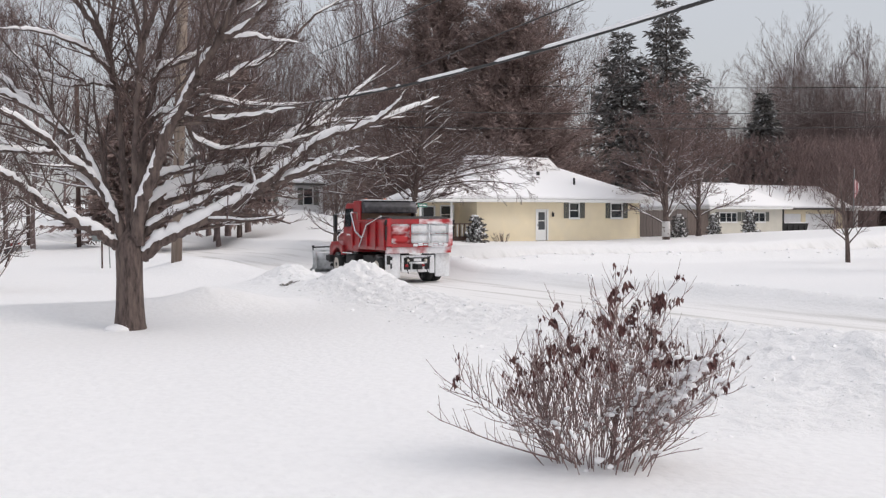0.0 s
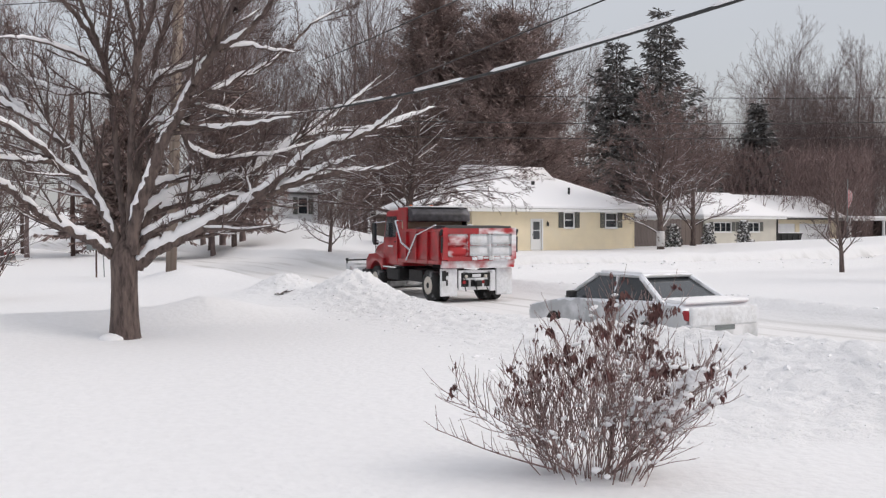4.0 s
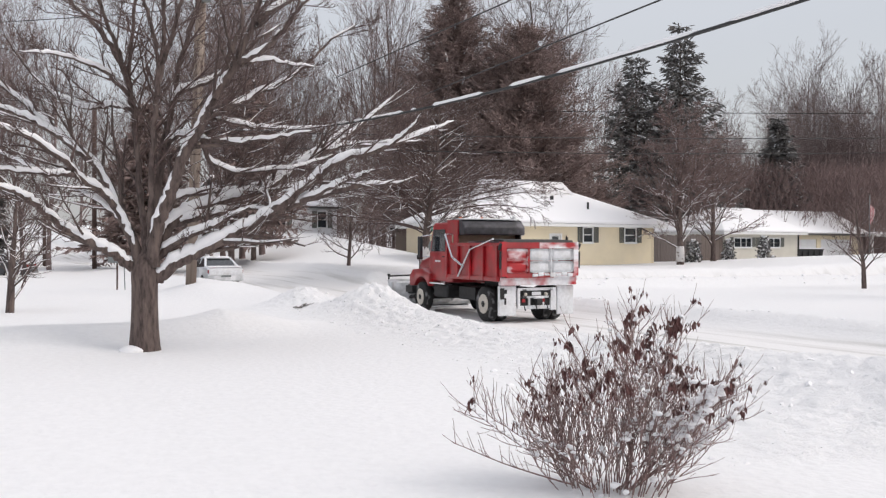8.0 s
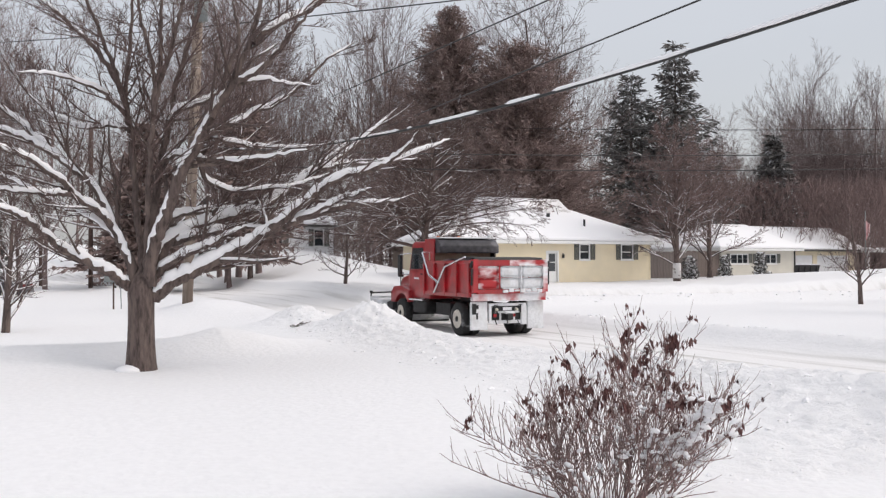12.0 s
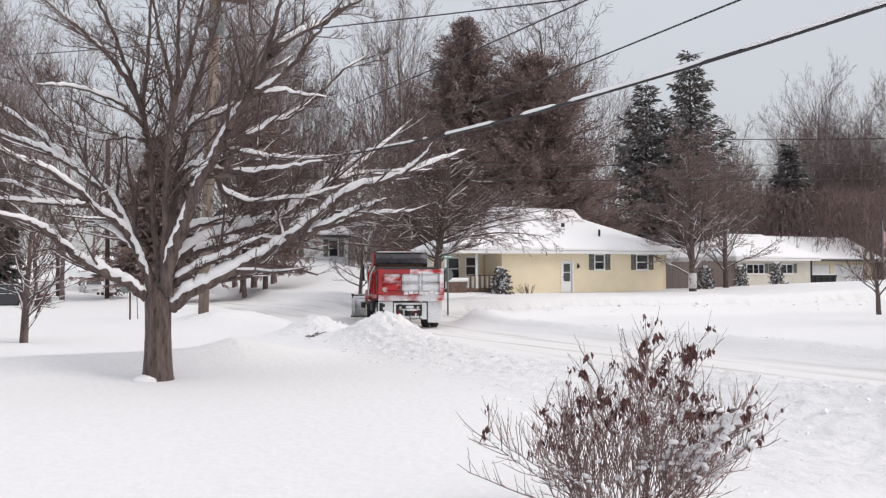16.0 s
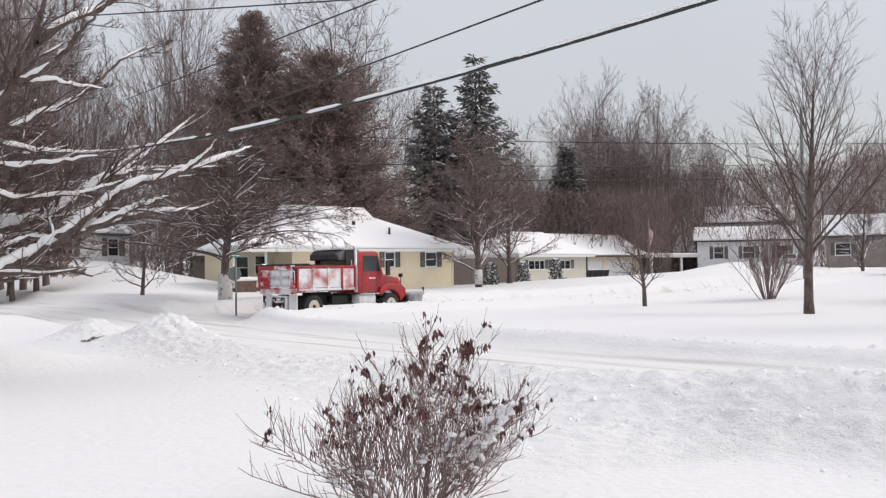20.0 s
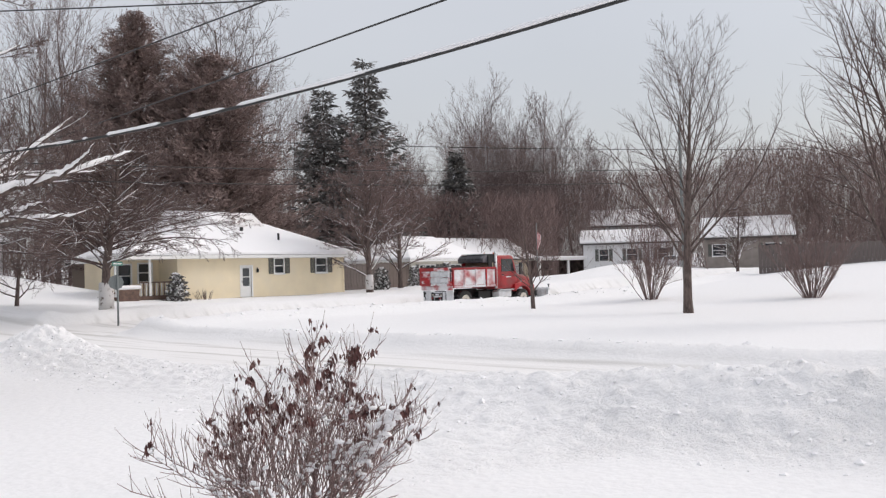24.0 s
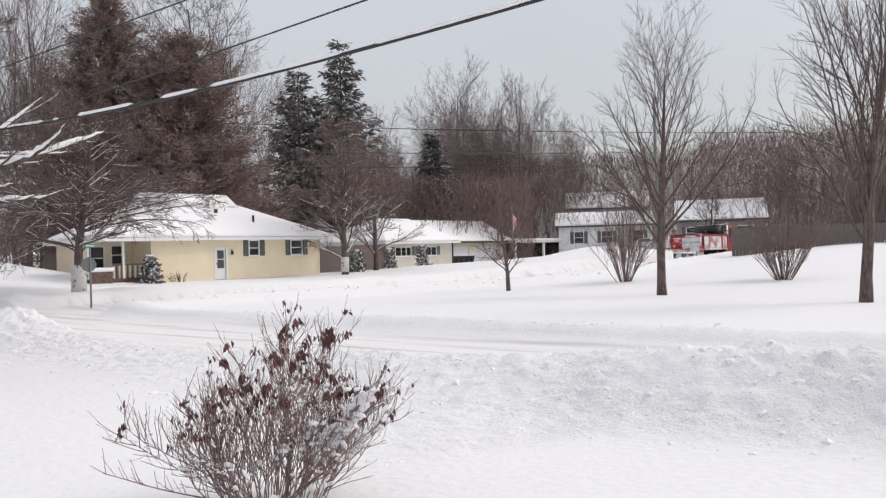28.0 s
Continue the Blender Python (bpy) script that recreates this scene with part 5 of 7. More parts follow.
def plough_truck():
    t = thing("plough_truck", pose(16.2, 30.85, 0.05, 0, 0, -4.3), "red municipal dump truck with a front snow plough", "truck")
    part("chassis", boxes((-0.50, -0.36, -1.0, 5.7, 0.72, 0.98), (0.36, 0.50, -1.0, 5.7, 0.72, 0.98), (-0.36, 0.36, -0.9, -0.8, 0.72, 0.95), (-0.36, 0.36, 1.2, 1.35, 0.72, 0.95),
                           (-0.36, 0.36, 3.6, 4.4, 0.55, 1.0), (-0.95, 0.95, -0.08, 0.08, 0.42, 0.62), (-0.95, 0.95, 4.57, 4.73, 0.42, 0.60), (-0.07, 0.07, 0.0, 3.8, 0.5, 0.64)), BLACK, t, "black ladder frame and axles")
    part("hoist_gear", boxes((-0.30, 0.30, 0.5, 1.7, 0.98, 1.12), (-0.9, -0.5, 1.2, 2.3, 0.55, 0.95), (0.55, 0.9, 1.3, 2.2, 0.6, 0.95), bevel=0.02), BLACK, t)
    # body
    body = part("dump_body", boxes((-1.20, 1.20, -1.05, 2.35, 1.12, 1.22), (-1.28, -1.20, -1.05, 2.35, 1.14, 2.16), (1.20, 1.28, -1.05, 2.35, 1.14, 2.16), (-1.20, 1.20, 2.27, 2.35, 1.22, 2.30)), RED, t, "red steel dump body")
    part("top_rail", boxes((-1.32, -1.18, -1.08, 2.38, 2.16, 2.25), bevel=0.015), RED, body)
    part("top_rail", boxes((1.18, 1.32, -1.08, 2.38, 2.16, 2.25), bevel=0.015), RED, body)
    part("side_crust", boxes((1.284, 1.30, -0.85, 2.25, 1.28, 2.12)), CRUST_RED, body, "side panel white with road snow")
    for s in (-1, 1):
        for y in (-1.0, -0.15, 0.7, 1.5, 2.27):
            x0, x1 = sorted((s * 1.284, s * 1.36))
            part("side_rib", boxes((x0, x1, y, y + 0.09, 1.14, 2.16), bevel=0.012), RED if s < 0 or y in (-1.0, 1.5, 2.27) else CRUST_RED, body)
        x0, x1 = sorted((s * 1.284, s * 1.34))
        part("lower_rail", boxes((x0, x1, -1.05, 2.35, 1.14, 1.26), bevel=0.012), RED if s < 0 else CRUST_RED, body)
        if s < 0:
            part("tarp_arm", rods(((s * 1.42, 2.25, 2.52), (s * 1.42, 1.75, 1.80), 0.035), ((s * 1.42, 1.75, 1.80), (s * 1.42, 0.95, 1.52), 0.035), ((s * 1.42, -0.9, 2.36), (s * 1.42, 0.55, 2.05), 0.03), ((s * 1.42, 0.55, 2.05), (s * 1.42, 1.35, 1.22), 0.035)), CHROME, body, "bright tarp arm")
    part("tarp_bow", rods(((-1.42, 2.25, 2.52), (1.42, 2.25, 2.52), 0.035)), CHROME, body)
    part("headboard", boxes((-1.18, 1.18, 2.19, 2.262, 1.9, 2.50)), TAN, body, "tan plywood headboard")
    bm = bmesh.new()
    for k in range(9):
        y = -1.02 + 2.1 * k / 9
        box(bm, -1.20, 1.20, y, y + 2.1 / 9 + 0.01, 2.20, 2.285 + 0.025 * math.sin(k * 1.9))
    part("load_tarp", bm, TARP, body, "dark tarp over the load, dusted with snow")
    tail = part("tailgate", boxes((-1.30, -1.14, -1.20, -1.06, 1.28, 2.28), (-1.14, -0.05, -1.20, -1.06, 2.09, 2.26), (-1.14, 0.45, -1.20, -1.06, 1.24, 1.37), (-1.14, 1.14, -1.09, -1.06, 1.37, 2.09)), RED, t, "red tailgate with snow-crusted panels")
    part("gate_frame", boxes((1.14, 1.30, -1.20, -1.06, 1.28, 2.28), (0.45, 1.14, -1.20, -1.06, 1.24, 1.37)), RED_SALTED, tail, "gate frame streaked with snow")
    part("gate_frame", boxes((-0.05, 1.14, -1.20, -1.06, 2.09, 2.26)), RED_SALTED, tail, "gate frame half crusted with snow")
    cols = ((-1.13, -0.42), (-0.36, 0.34), (0.40, 1.13))
    for i, (a, b) in enumerate(cols):
        for z in (1.38, 1.74):
            part("gate_panel", boxes((a, b, -1.165, -1.092, z, z + 0.34), bevel=0.11), CRUST if i else RED_SALTED, tail, "pressed panel caked with snow", True)
    for x, m in ((-0.42, RED), (0.34, CRUST)):
        part("gate_rib", boxes((x, x + 0.06, -1.18, -1.09, 1.37, 2.09), bevel=0.012), m, tail)
    part("gate_rib", boxes((-1.13, 0.6, -1.175, -1.093, 1.715, 1.745)), RED_SALTED, tail)
    for k in range(7):      # lumps of packed snow along the foot of the gate
        part("snow_lump", boxes((-0.3 + 0.2 * k, -0.12 + 0.2 * k, -1.245, -1.18, 1.26 + 0.02 * (k % 3), 1.36 + 0.03 * (k % 2)), bevel=0.03), CRUST, tail, "", True)
    part("load_edge", prism([(-1.04, 2.26), (-0.2, 2.30), (-0.2, 2.36), (-1.0, 2.33)], -1.15, 1.22, 0.01), BLACK, tail, "dark edge of the tarp")
    for x in (-1.34, 1.34):
        part("gate_chain", rods(((x, -1.16, 1.5), (x, -1.18, 2.0), 0.03), ((x, -1.10, 2.05), (x, -1.20, 2.22), 0.045)), BLACK, tail)
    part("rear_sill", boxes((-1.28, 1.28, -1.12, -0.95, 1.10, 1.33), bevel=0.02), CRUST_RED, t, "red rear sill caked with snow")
    # rear end: flaps, hitch plate, lamps
    for x0, x1 in ((-1.28, -0.70), (0.70, 1.28)):
        part("mud_flap", boxes((x0, x1, -0.98, -0.90, 0.22, 1.08), bevel=0.03), CRUST, t, "mud flap caked white with snow", True)
    part("flap_stain", boxes((-1.24, -1.10, -1.0, -0.984, 0.70, 1.02), (-1.16, -1.02, -1.0, -0.984, 0.86, 0.98), (-1.10, -1.04, -1.0, -0.984, 0.55, 0.74), bevel=0.006), BLACK, t, "bare dark patch of a mud flap")
    hitch = part("hitch_plate", boxes((-0.66, 0.64, -1.00, -0.92, 0.94, 1.02), (-0.66, -0.58, -1.00, -0.92, 0.42, 0.94), (0.46, 0.64, -1.02, -0.94, 0.36, 0.94), (-0.58, 0.46, -0.98, -0.92, 0.40, 0.50)), CRUST, t, "rear hitch frame crusted with snow")
    part("number_plate", boxes((-0.18, 0.12, -1.005, -0.99, 0.80, 0.90)), CRUST, hitch, "plain pale plate")
    part("pintle_hook", boxes((-0.10, 0.10, -1.15, -0.94, 0.52, 0.70), bevel=0.03), BLACK, hitch)
    part("hook_snow", boxes((-0.14, 0.16, -1.12, -0.98, 0.70, 0.77), bevel=0.03), CRUST, hitch, "snow packed on the hook", True)
    part("back_panel", boxes((-0.58, 0.46, -0.95, -0.93, 0.50, 0.94)), BLACK, hitch)
    part("brace", boxes((-0.50, 0.40, -1.0, -0.955, 0.72, 0.78), (-0.30, -0.24, -1.0, -0.955, 0.50, 0.72), (0.18, 0.24, -1.0, -0.955, 0.50, 0.72)), STEEL, hitch, "grimy steel brace")
    for x in (-0.40, 0.30):
        part("tail_lamp", lathe(((-1.02, 0.0001), (-1.02, 0.05), (-0.962, 0.055)), 14, Matrix.Translation((x, 0, 0.83)) @ pose(0, 0, 0, 0, 0, 90)), RIM, hitch, "pale round lamp dulled by snow", True)
    for x in (-0.52, 0.14):
        part("tail_lamp", boxes((x, x + 0.11, -1.01, -0.972, 0.60, 0.70), bevel=0.01), TAIL_RED, hitch, "red lamp")
    part("marker_lamp", boxes((0.50, 0.60, -1.05, -1.022, 0.93, 1.02)), CRUST, hitch, "bright marker lamp")
    for x0 in (-0.45, -0.05, 0.33):
        part("air_hose", rods(((x0, -0.97, 0.55), (x0 + 0.06, -0.98, 0.36), 0.02)), BLACK, hitch)
    # cab
    cab = part("cab", prism([(2.55, 1.05), (4.30, 1.05), (4.30, 1.95), (4.00, 2.92), (3.85, 3.0), (2.65, 3.0), (2.55, 2.92)], -1.02, 1.02, 0.05), RED, t, "red day cab", True)
    for s in (-1, 1):
        x0, x1 = sorted((s * 1.022, s * 1.04))
        bm = bmesh.new()
        o = [(3.05, 2.05), (4.12, 2.05), (3.93, 2.78), (3.05, 2.78)]
        a = [bm.verts.new((x0, y, z)) for y, z in o]
        b = [bm.verts.new((x1, y, z)) for y, z in o]
        bm.faces.new(a), bm.faces.new(list(reversed(b)))
        for i in range(4):
            bm.faces.new((a[i], b[i], b[(i + 1) % 4], a[(i + 1) % 4]))
        bmesh.ops.recalc_face_normals(bm, faces=bm.faces)
        part("side_window", bm, GLASS, cab, "dark side window")
        x0, x1 = sorted((s * 1.024, s * 1.035))
        door = part("door", boxes((x0, x1, 3.0, 4.2, 1.15, 2.02)), RED, cab)
        part("door_handle", boxes((min(x1 * 0.99, s * 1.06), max(x1 * 0.99, s * 1.06), 3.08, 3.22, 1.86, 1.90)), BLACK, door)
        part("door_bar", boxes((min(s * 1.03, s * 1.045), max(s * 1.03, s * 1.045), 3.40, 3.80, 1.70, 1.76)), CRUST, door)
        mir = part("mirror", boxes((s * 1.36 - 0.05, s * 1.36 + 0.05, 4.20, 4.42, 1.85, 2.55), bevel=0.03), BLACK, cab, "tall black mirror")
        part("mirror_arm", rods(((s * 1.0, 4.15, 2.60), (s * 1.36, 4.30, 2.55), 0.02)), CHROME, mir)
        part("mirror_arm", rods(((s * 1.0, 4.2, 1.85), (s * 1.36, 4.30, 1.88), 0.02)), CHROME, mir)
        part("mirror_face", boxes((s * 1.36 - 0.04, s * 1.36 + 0.04, 4.19, 4.198, 1.9, 2.5)), GLASS, mir)
        part("step_tank", boxes((min(s * 0.55, s * 1.12), max(s * 0.55, s * 1.12), 2.7, 3.75, 0.55, 0.98), bevel=0.08), BLACK if s < 0 else CRUST, t, "black fuel tank and steps" if s < 0 else "fuel tank caked with road snow", True)
        part("running_board", boxes((min(s * 0.9, s * 1.2), max(s * 0.9, s * 1.2), 2.75, 3.9, 0.98, 1.03)), CHROME, t)
    bm = bmesh.new()
    vs = [bm.verts.new(v) for v in ((-0.92, 4.30, 2.02), (0.92, 4.30, 2.02), (0.86, 4.055, 2.82), (-0.86, 4.055, 2.82))]
    bm.faces.new(vs)
    r = bmesh.ops.extrude_face_region(bm, geom=list(bm.faces))
    bmesh.ops.translate(bm, vec=(0, 0.02, 0.006), verts=[g for g in r["geom"] if isinstance(g, bmesh.types.BMVert)])
    part("windscreen", bm, GLASS, cab, "dark windscreen")
    part("rear_window", boxes((-0.6, 0.6, 2.525, 2.545, 2.3, 2.8)), GLASS, cab)
    shield = part("cab_shield", prism([(1.55, 2.58), (2.62, 2.58), (2.62, 2.98), (2.45, 3.08), (1.75, 3.02), (1.55, 2.84)], -1.10, 1.10, 0.04), TARP, t, "black rolled tarp housing above the headboard", True)
    for s in (-1, 1):
        part("shield_end", boxes((min(s * 1.11, s * 1.16), max(s * 1.11, s * 1.16), 1.9, 2.62, 2.30, 3.06)), RED if s < 0 else BLACK, shield)
    part("shield_snow", boxes((-1.0, 1.0, 1.75, 2.45, 3.065, 3.11), bevel=0.02), CRUST, shield, "dusting of snow", True)
    part("exhaust_stack", rods(((1.18, 2.46, 1.1), (1.18, 2.46, 3.05), 0.085), ((1.18, 2.46, 3.05), (1.18, 2.38, 3.22), 0.06), sides=12), STEEL, t, "dull grey exhaust stack", True)
    part("air_cleaner", rods(((-1.14, 2.46, 1.2), (-1.14, 2.46, 2.2), 0.10), sides=12), RED, t, "", True)
    bar = part("beacon_bar", boxes((-0.55, 0.55, 3.0, 3.2, 3.0, 3.05)), BLACK, cab)
    for x in (-0.45, 0.35):
        part("beacon", lathe(((3.05, 0.07), (3.16, 0.06), (3.20, 0.0001)), 12, pose(x, 3.1, 0, 0, -90, 0)), AMBER, bar, "amber beacon", True)
    # bonnet and front
    hood = part("hood", prism([(4.25, 1.10), (5.62, 1.10), (5.66, 1.55), (5.50, 1.72), (4.28, 1.98)], -0.78, 0.78, 0.08), RED, t, "red sloping bonnet", True)
    for s in (-1, 1):
        out = [(4.0, 1.0)] + [(4.65 + 0.66 * math.cos(a), 0.52 + 0.66 * math.sin(a)) for a in np.linspace(math.pi * 0.82, 0.15, 9)] + [(5.62, 0.85), (5.62, 1.20), (5.35, 1.42), (4.6, 1.46), (4.0, 1.30)]
        x0, x1 = sorted((s * 0.72, s * 1.17))
        part("fender", prism(out, x0, x1, 0.03), RED, t, "rounded front fender", True)
        part("headlamp", boxes((s * 0.93 - 0.13, s * 0.93 + 0.13, 5.60, 5.66, 1.10, 1.28), bevel=0.02), LAMP, t, "lit headlamp")
        part("plough_lamp", boxes((s * 0.75 - 0.1, s * 0.75 + 0.1, 5.62, 5.74, 1.75, 1.92), bevel=0.03), BLACK, t, "raised plough lamp", True)
        part("lamp_stalk", rods(((s * 0.75, 5.68, 1.2), (s * 0.75, 5.68, 1.75), 0.02)), BLACK, t)
    grille = part("grille", boxes((-0.60, 0.60, 5.665, 5.69, 1.12, 1.55)), BLACK, hood)
    for k in range(6):
        part("grille_bar", boxes((-0.58, 0.58, 5.69, 5.705, 1.15 + 0.07 * k, 1.18 + 0.07 * k)), CHROME, grille)
    part("bumper", boxes((-1.15, 1.15, 5.68, 5.85, 0.55, 0.88), bevel=0.03), BLACK, t, "black front bumper", True)
    # plough
    arc = [(6.62 - 0.42 * math.sin(a), 0.62 - 0.55 * math.cos(a)) for a in np.linspace(-0.45, 2.35, 11)]
    outer = arc + [(y - 0.05 * math.sin(0.6), z + 0.03) for y, z in reversed(arc)]
    plough = part("plough_blade", prism(outer, -1.72, 1.72), STEEL, t, "worn curved plough blade with caked snow", True)
    for x in (-1.6, -0.8, 0.0, 0.8, 1.6):
        rib = [(6.62 - 0.46 * math.sin(a), 0.62 - 0.55 * math.cos(a)) for a in np.linspace(0.0, 2.2, 8)] + [(6.10, 0.95), (6.08, 0.3)]
        part("blade_rib", prism(rib, x - 0.03, x + 0.03), STEEL, plough)
    part("cutting_edge", boxes((-1.72, 1.72, 6.72, 6.76, 0.02, 0.16)), BLACK, plough)
    part("snow_cake", boxes((-1.5, 1.4, 6.22, 6.36, 0.5, 0.98), bevel=0.06), CRUST, plough, "snow stuck to the blade", True)
    for x in (-1.66, 1.66):
        part("marker_rod", rods(((x, 6.35, 0.9), (x, 6.33, 1.22), 0.03), ((x, 6.33, 1.15), (x, 6.33, 1.24), 0.06)), BLACK, plough)
    part("top_bar", rods(((-1.66, 6.35, 1.16), (0.2, 6.30, 1.20), 0.03)), BLACK, plough)
    part("push_frame", rods(((-0.5, 5.6, 0.5), (-0.9, 6.3, 0.4), 0.07), ((0.5, 5.6, 0.5), (0.9, 6.3, 0.4), 0.07), ((0, 5.7, 1.2), (0, 6.2, 0.7), 0.05)), BLACK, t)
    part("wing_brace", boxes((-1.35, -1.05, 5.0, 5.55, 0.62, 0.86), bevel=0.02), BLACK, t)
    for ob in (body, tail):
        ob.location.z += 0.08
    wheels = [wheel("front_wheel", t, -1.05, 4.65, 0.50, 0.28), wheel("front_wheel", t, 1.05, 4.65, 0.50, 0.28)]
    wheels += [wheel("rear_wheel", t, -1.10, 0.0, 0.52, 0.30), wheel("rear_wheel", t, 1.10, 0.0, 0.52, 0.30),
               wheel("rear_wheel", t, -0.76, 0.0, 0.52, 0.28), wheel("rear_wheel", t, 0.76, 0.0, 0.52, 0.28)]
    return t, wheels


# ---- cars: same axes, origin on the ground midway between the axles ----
def sedan(m, paint, label, snow_back=True):
    t = thing("car", m, label, "car")
    low = prism([(-2.30, 0.30), (2.30, 0.28), (2.34, 0.55), (2.25, 0.70), (1.10, 0.90), (-1.55, 0.98), (-2.22, 0.96), (-2.36, 0.80), (-2.36, 0.45)], -0.87, 0.87, 0.09)
    body = part("body", low, paint, t, "silver body dusted with snow", True)
    lo = [(-0.80, 1.08, 0.88), (0.80, 1.08, 0.88), (0.80, -1.72, 0.94), (-0.80, -1.72, 0.94)]
    hi = [(-0.60, 0.28, 1.38), (0.60, 0.28, 1.38), (0.60, -0.95, 1.38), (-0.60, -0.95, 1.38)]

    def pane(name, quad, label):
        """A slab of glass that leans inwards to the middle of the cabin."""
        mid = np.array([0, -0.32, 1.0])
        q = np.array(quad, float)
        n = unit(np.cross(q[1] - q[0], q[3] - q[0]))
        n = n if np.dot(mid - q[0], n) > 0 else -n
        bm = bmesh.new()
        a = [bm.verts.new(v) for v in q]
        b = [bm.verts.new(v + n * 0.03) for v in q]
        bm.faces.new(a), bm.faces.new(list(reversed(b)))
        for i in range(4):
            bm.faces.new((a[i], b[i], b[(i + 1) % 4], a[(i + 1) % 4]))
        bmesh.ops.recalc_face_normals(bm, faces=bm.faces)
        return part(name, bm, GLASS, t, label)

    pane("windscreen", (lo[0], lo[1], hi[1], hi[0]), "dark raked windscreen")
    pane("rear_window", (lo[2], lo[3], hi[3], hi[2]), "dark rear window")
    pane("side_window", (lo[1], lo[2], hi[2], hi[1]), "dark side glass")
    pane("side_window", (lo[3], lo[0], hi[0], hi[3]), "dark side glass")
    part("cabin", boxes((-0.50, 0.50, -1.0, 0.35, 0.85, 1.28), bevel=0.08), BLACK, t, "dark seats and lining", True)
    roof = part("roof", boxes((-0.64, 0.64, -1.05, 0.36, 1.365, 1.44), bevel=0.035), paint, t, "", True)
    for s in (-1, 1):
        part("pillar", rods(((s * 0.80, 1.08, 0.90), (s * 0.61, 0.30, 1.38), 0.04)), paint, roof)
        part("pillar", rods(((s * 0.74, -0.35, 0.92), (s * 0.61, -0.32, 1.39), 0.035)), paint, roof)
        part("pillar", rods(((s * 0.80, -1.70, 0.96), (s * 0.61, -0.98, 1.38), 0.06)), paint, roof)
        part("mirror", boxes((s * 0.97 - 0.09, s * 0.97 + 0.09, 0.62, 0.76, 0.92, 1.06), bevel=0.03), BLACK, t, "", True)
        part("tail_lamp", boxes((s * 0.66 - 0.20, s * 0.66 + 0.20, -2.40, -2.24, 0.68, 0.86), bevel=0.04), TAIL_RED, t, "dark red tail lamp", True)
        part("headlamp", boxes((s * 0.62 - 0.2, s * 0.62 + 0.2, 2.2, 2.345, 0.52, 0.66), bevel=0.03), CHROME, t, "", True)
    part("bumper", boxes((-0.88, 0.88, -2.45, -2.30, 0.32, 0.62), bevel=0.06), paint, t, "", True)
    part("number_plate", boxes((-0.24, 0.24, -2.464, -2.452, 0.50, 0.60)), GALV, t, "plain grey plate")
    if snow_back:
        part("boot_snow", boxes((-0.80, 0.80, -2.30, -1.45, 0.955, 1.03), bevel=0.035), SNOW, t, "snow on the boot lid", True)
        part("roof_snow", boxes((-0.58, 0.58, -0.95, 0.25, 1.43, 1.48), bevel=0.02), SNOW, t, "snow on the roof", True)
        part("bumper_snow", boxes((-0.82, 0.82, -2.475, -2.38, 0.58, 0.92), bevel=0.04), CRUST, t, "snow caked on the tail", True)
    ws = [wheel("wheel", t, x, y, 0.31, 0.20) for x in (-0.78, 0.78) for y in (-1.36, 1.40)]
    return t, ws


# ---- poles, wires, signs, clutter ----
def utility_pole(x, y, height, r, mat, lean, label, arm=False):
    t = thing("utility_pole", pose(x, y, ground_z(x, y) - 0.3, 0, lean, 0), label, "utility pole")
    part("pole", rods(((0, 0, 0), (0, 0, height), r), sides=12), mat, t, "", True)
    if arm:
        a = part("crossarm", boxes((-1.2, 1.2, -0.06, 0.06, height - 0.8, height - 0.66)), POLE_DARK, t)
        for xx in (-1.1, -0.4, 0.4, 1.1):
            part("insulator", rods(((xx, 0, height - 0.66), (xx, 0, height - 0.5), 0.05)), GALV, a)
        part("transformer", rods(((0.0, -0.45, height - 2.2), (0.0, -0.45, height - 1.3), 0.25), sides=14), GALV, t, "grey transformer can", True)
    return t


def wire(a, b, sag, r, label, snow=False, name="wire"):
    a, b = np.array(a, float), np.array(b, float)

    def at(s):
        q = a + (b - a) * s[:, None]
        q[:, 2] -= sag * 4 * s * (1 - s)
        return q
    t = thing(name, pose(0, 0, 0), label, "cable")
    c = Strands()
    c.tube(at(np.linspace(0, 1, 81)), np.full(81, r), 6)
    c.part("cable", CABLE, t)
    if snow:
        rng = np.random.default_rng(3)
        st = Strands()
        span = np.linalg.norm(b - a)
        runs = [(0.2, 7.3), (7.75, 10.45), (10.75, 11.7), (12.5, 14.3)]        # metres of snow from the near end, then scattered bits
        m = 15.0
        while m < span - 1:
            n = rng.uniform(0.15, 0.9)
            runs.append((m, m + n))
            m += n + rng.uniform(0.2, 0.9)
        for m0, m1 in runs:
            k = max(6, int((m1 - m0) / 0.06))
            s = np.linspace(m0, m1, k) / span
            wob = np.interp(np.arange(k), np.arange(0, k + 3, 3), rng.normal(0, 0.10, len(np.arange(0, k + 3, 3))))
            rr = r * (1.38 + wob)
            rr[0] = rr[-1] = r * 0.3
            rr[1] = rr[-2] = r * 0.8
            st.tube(at(s) + np.array([0, 0, r * 1.15]), rr, 8)
        tagged(st.part("cable_snow", SNOW, t, "line of snow along the cable"), kind="stuff")
    return t


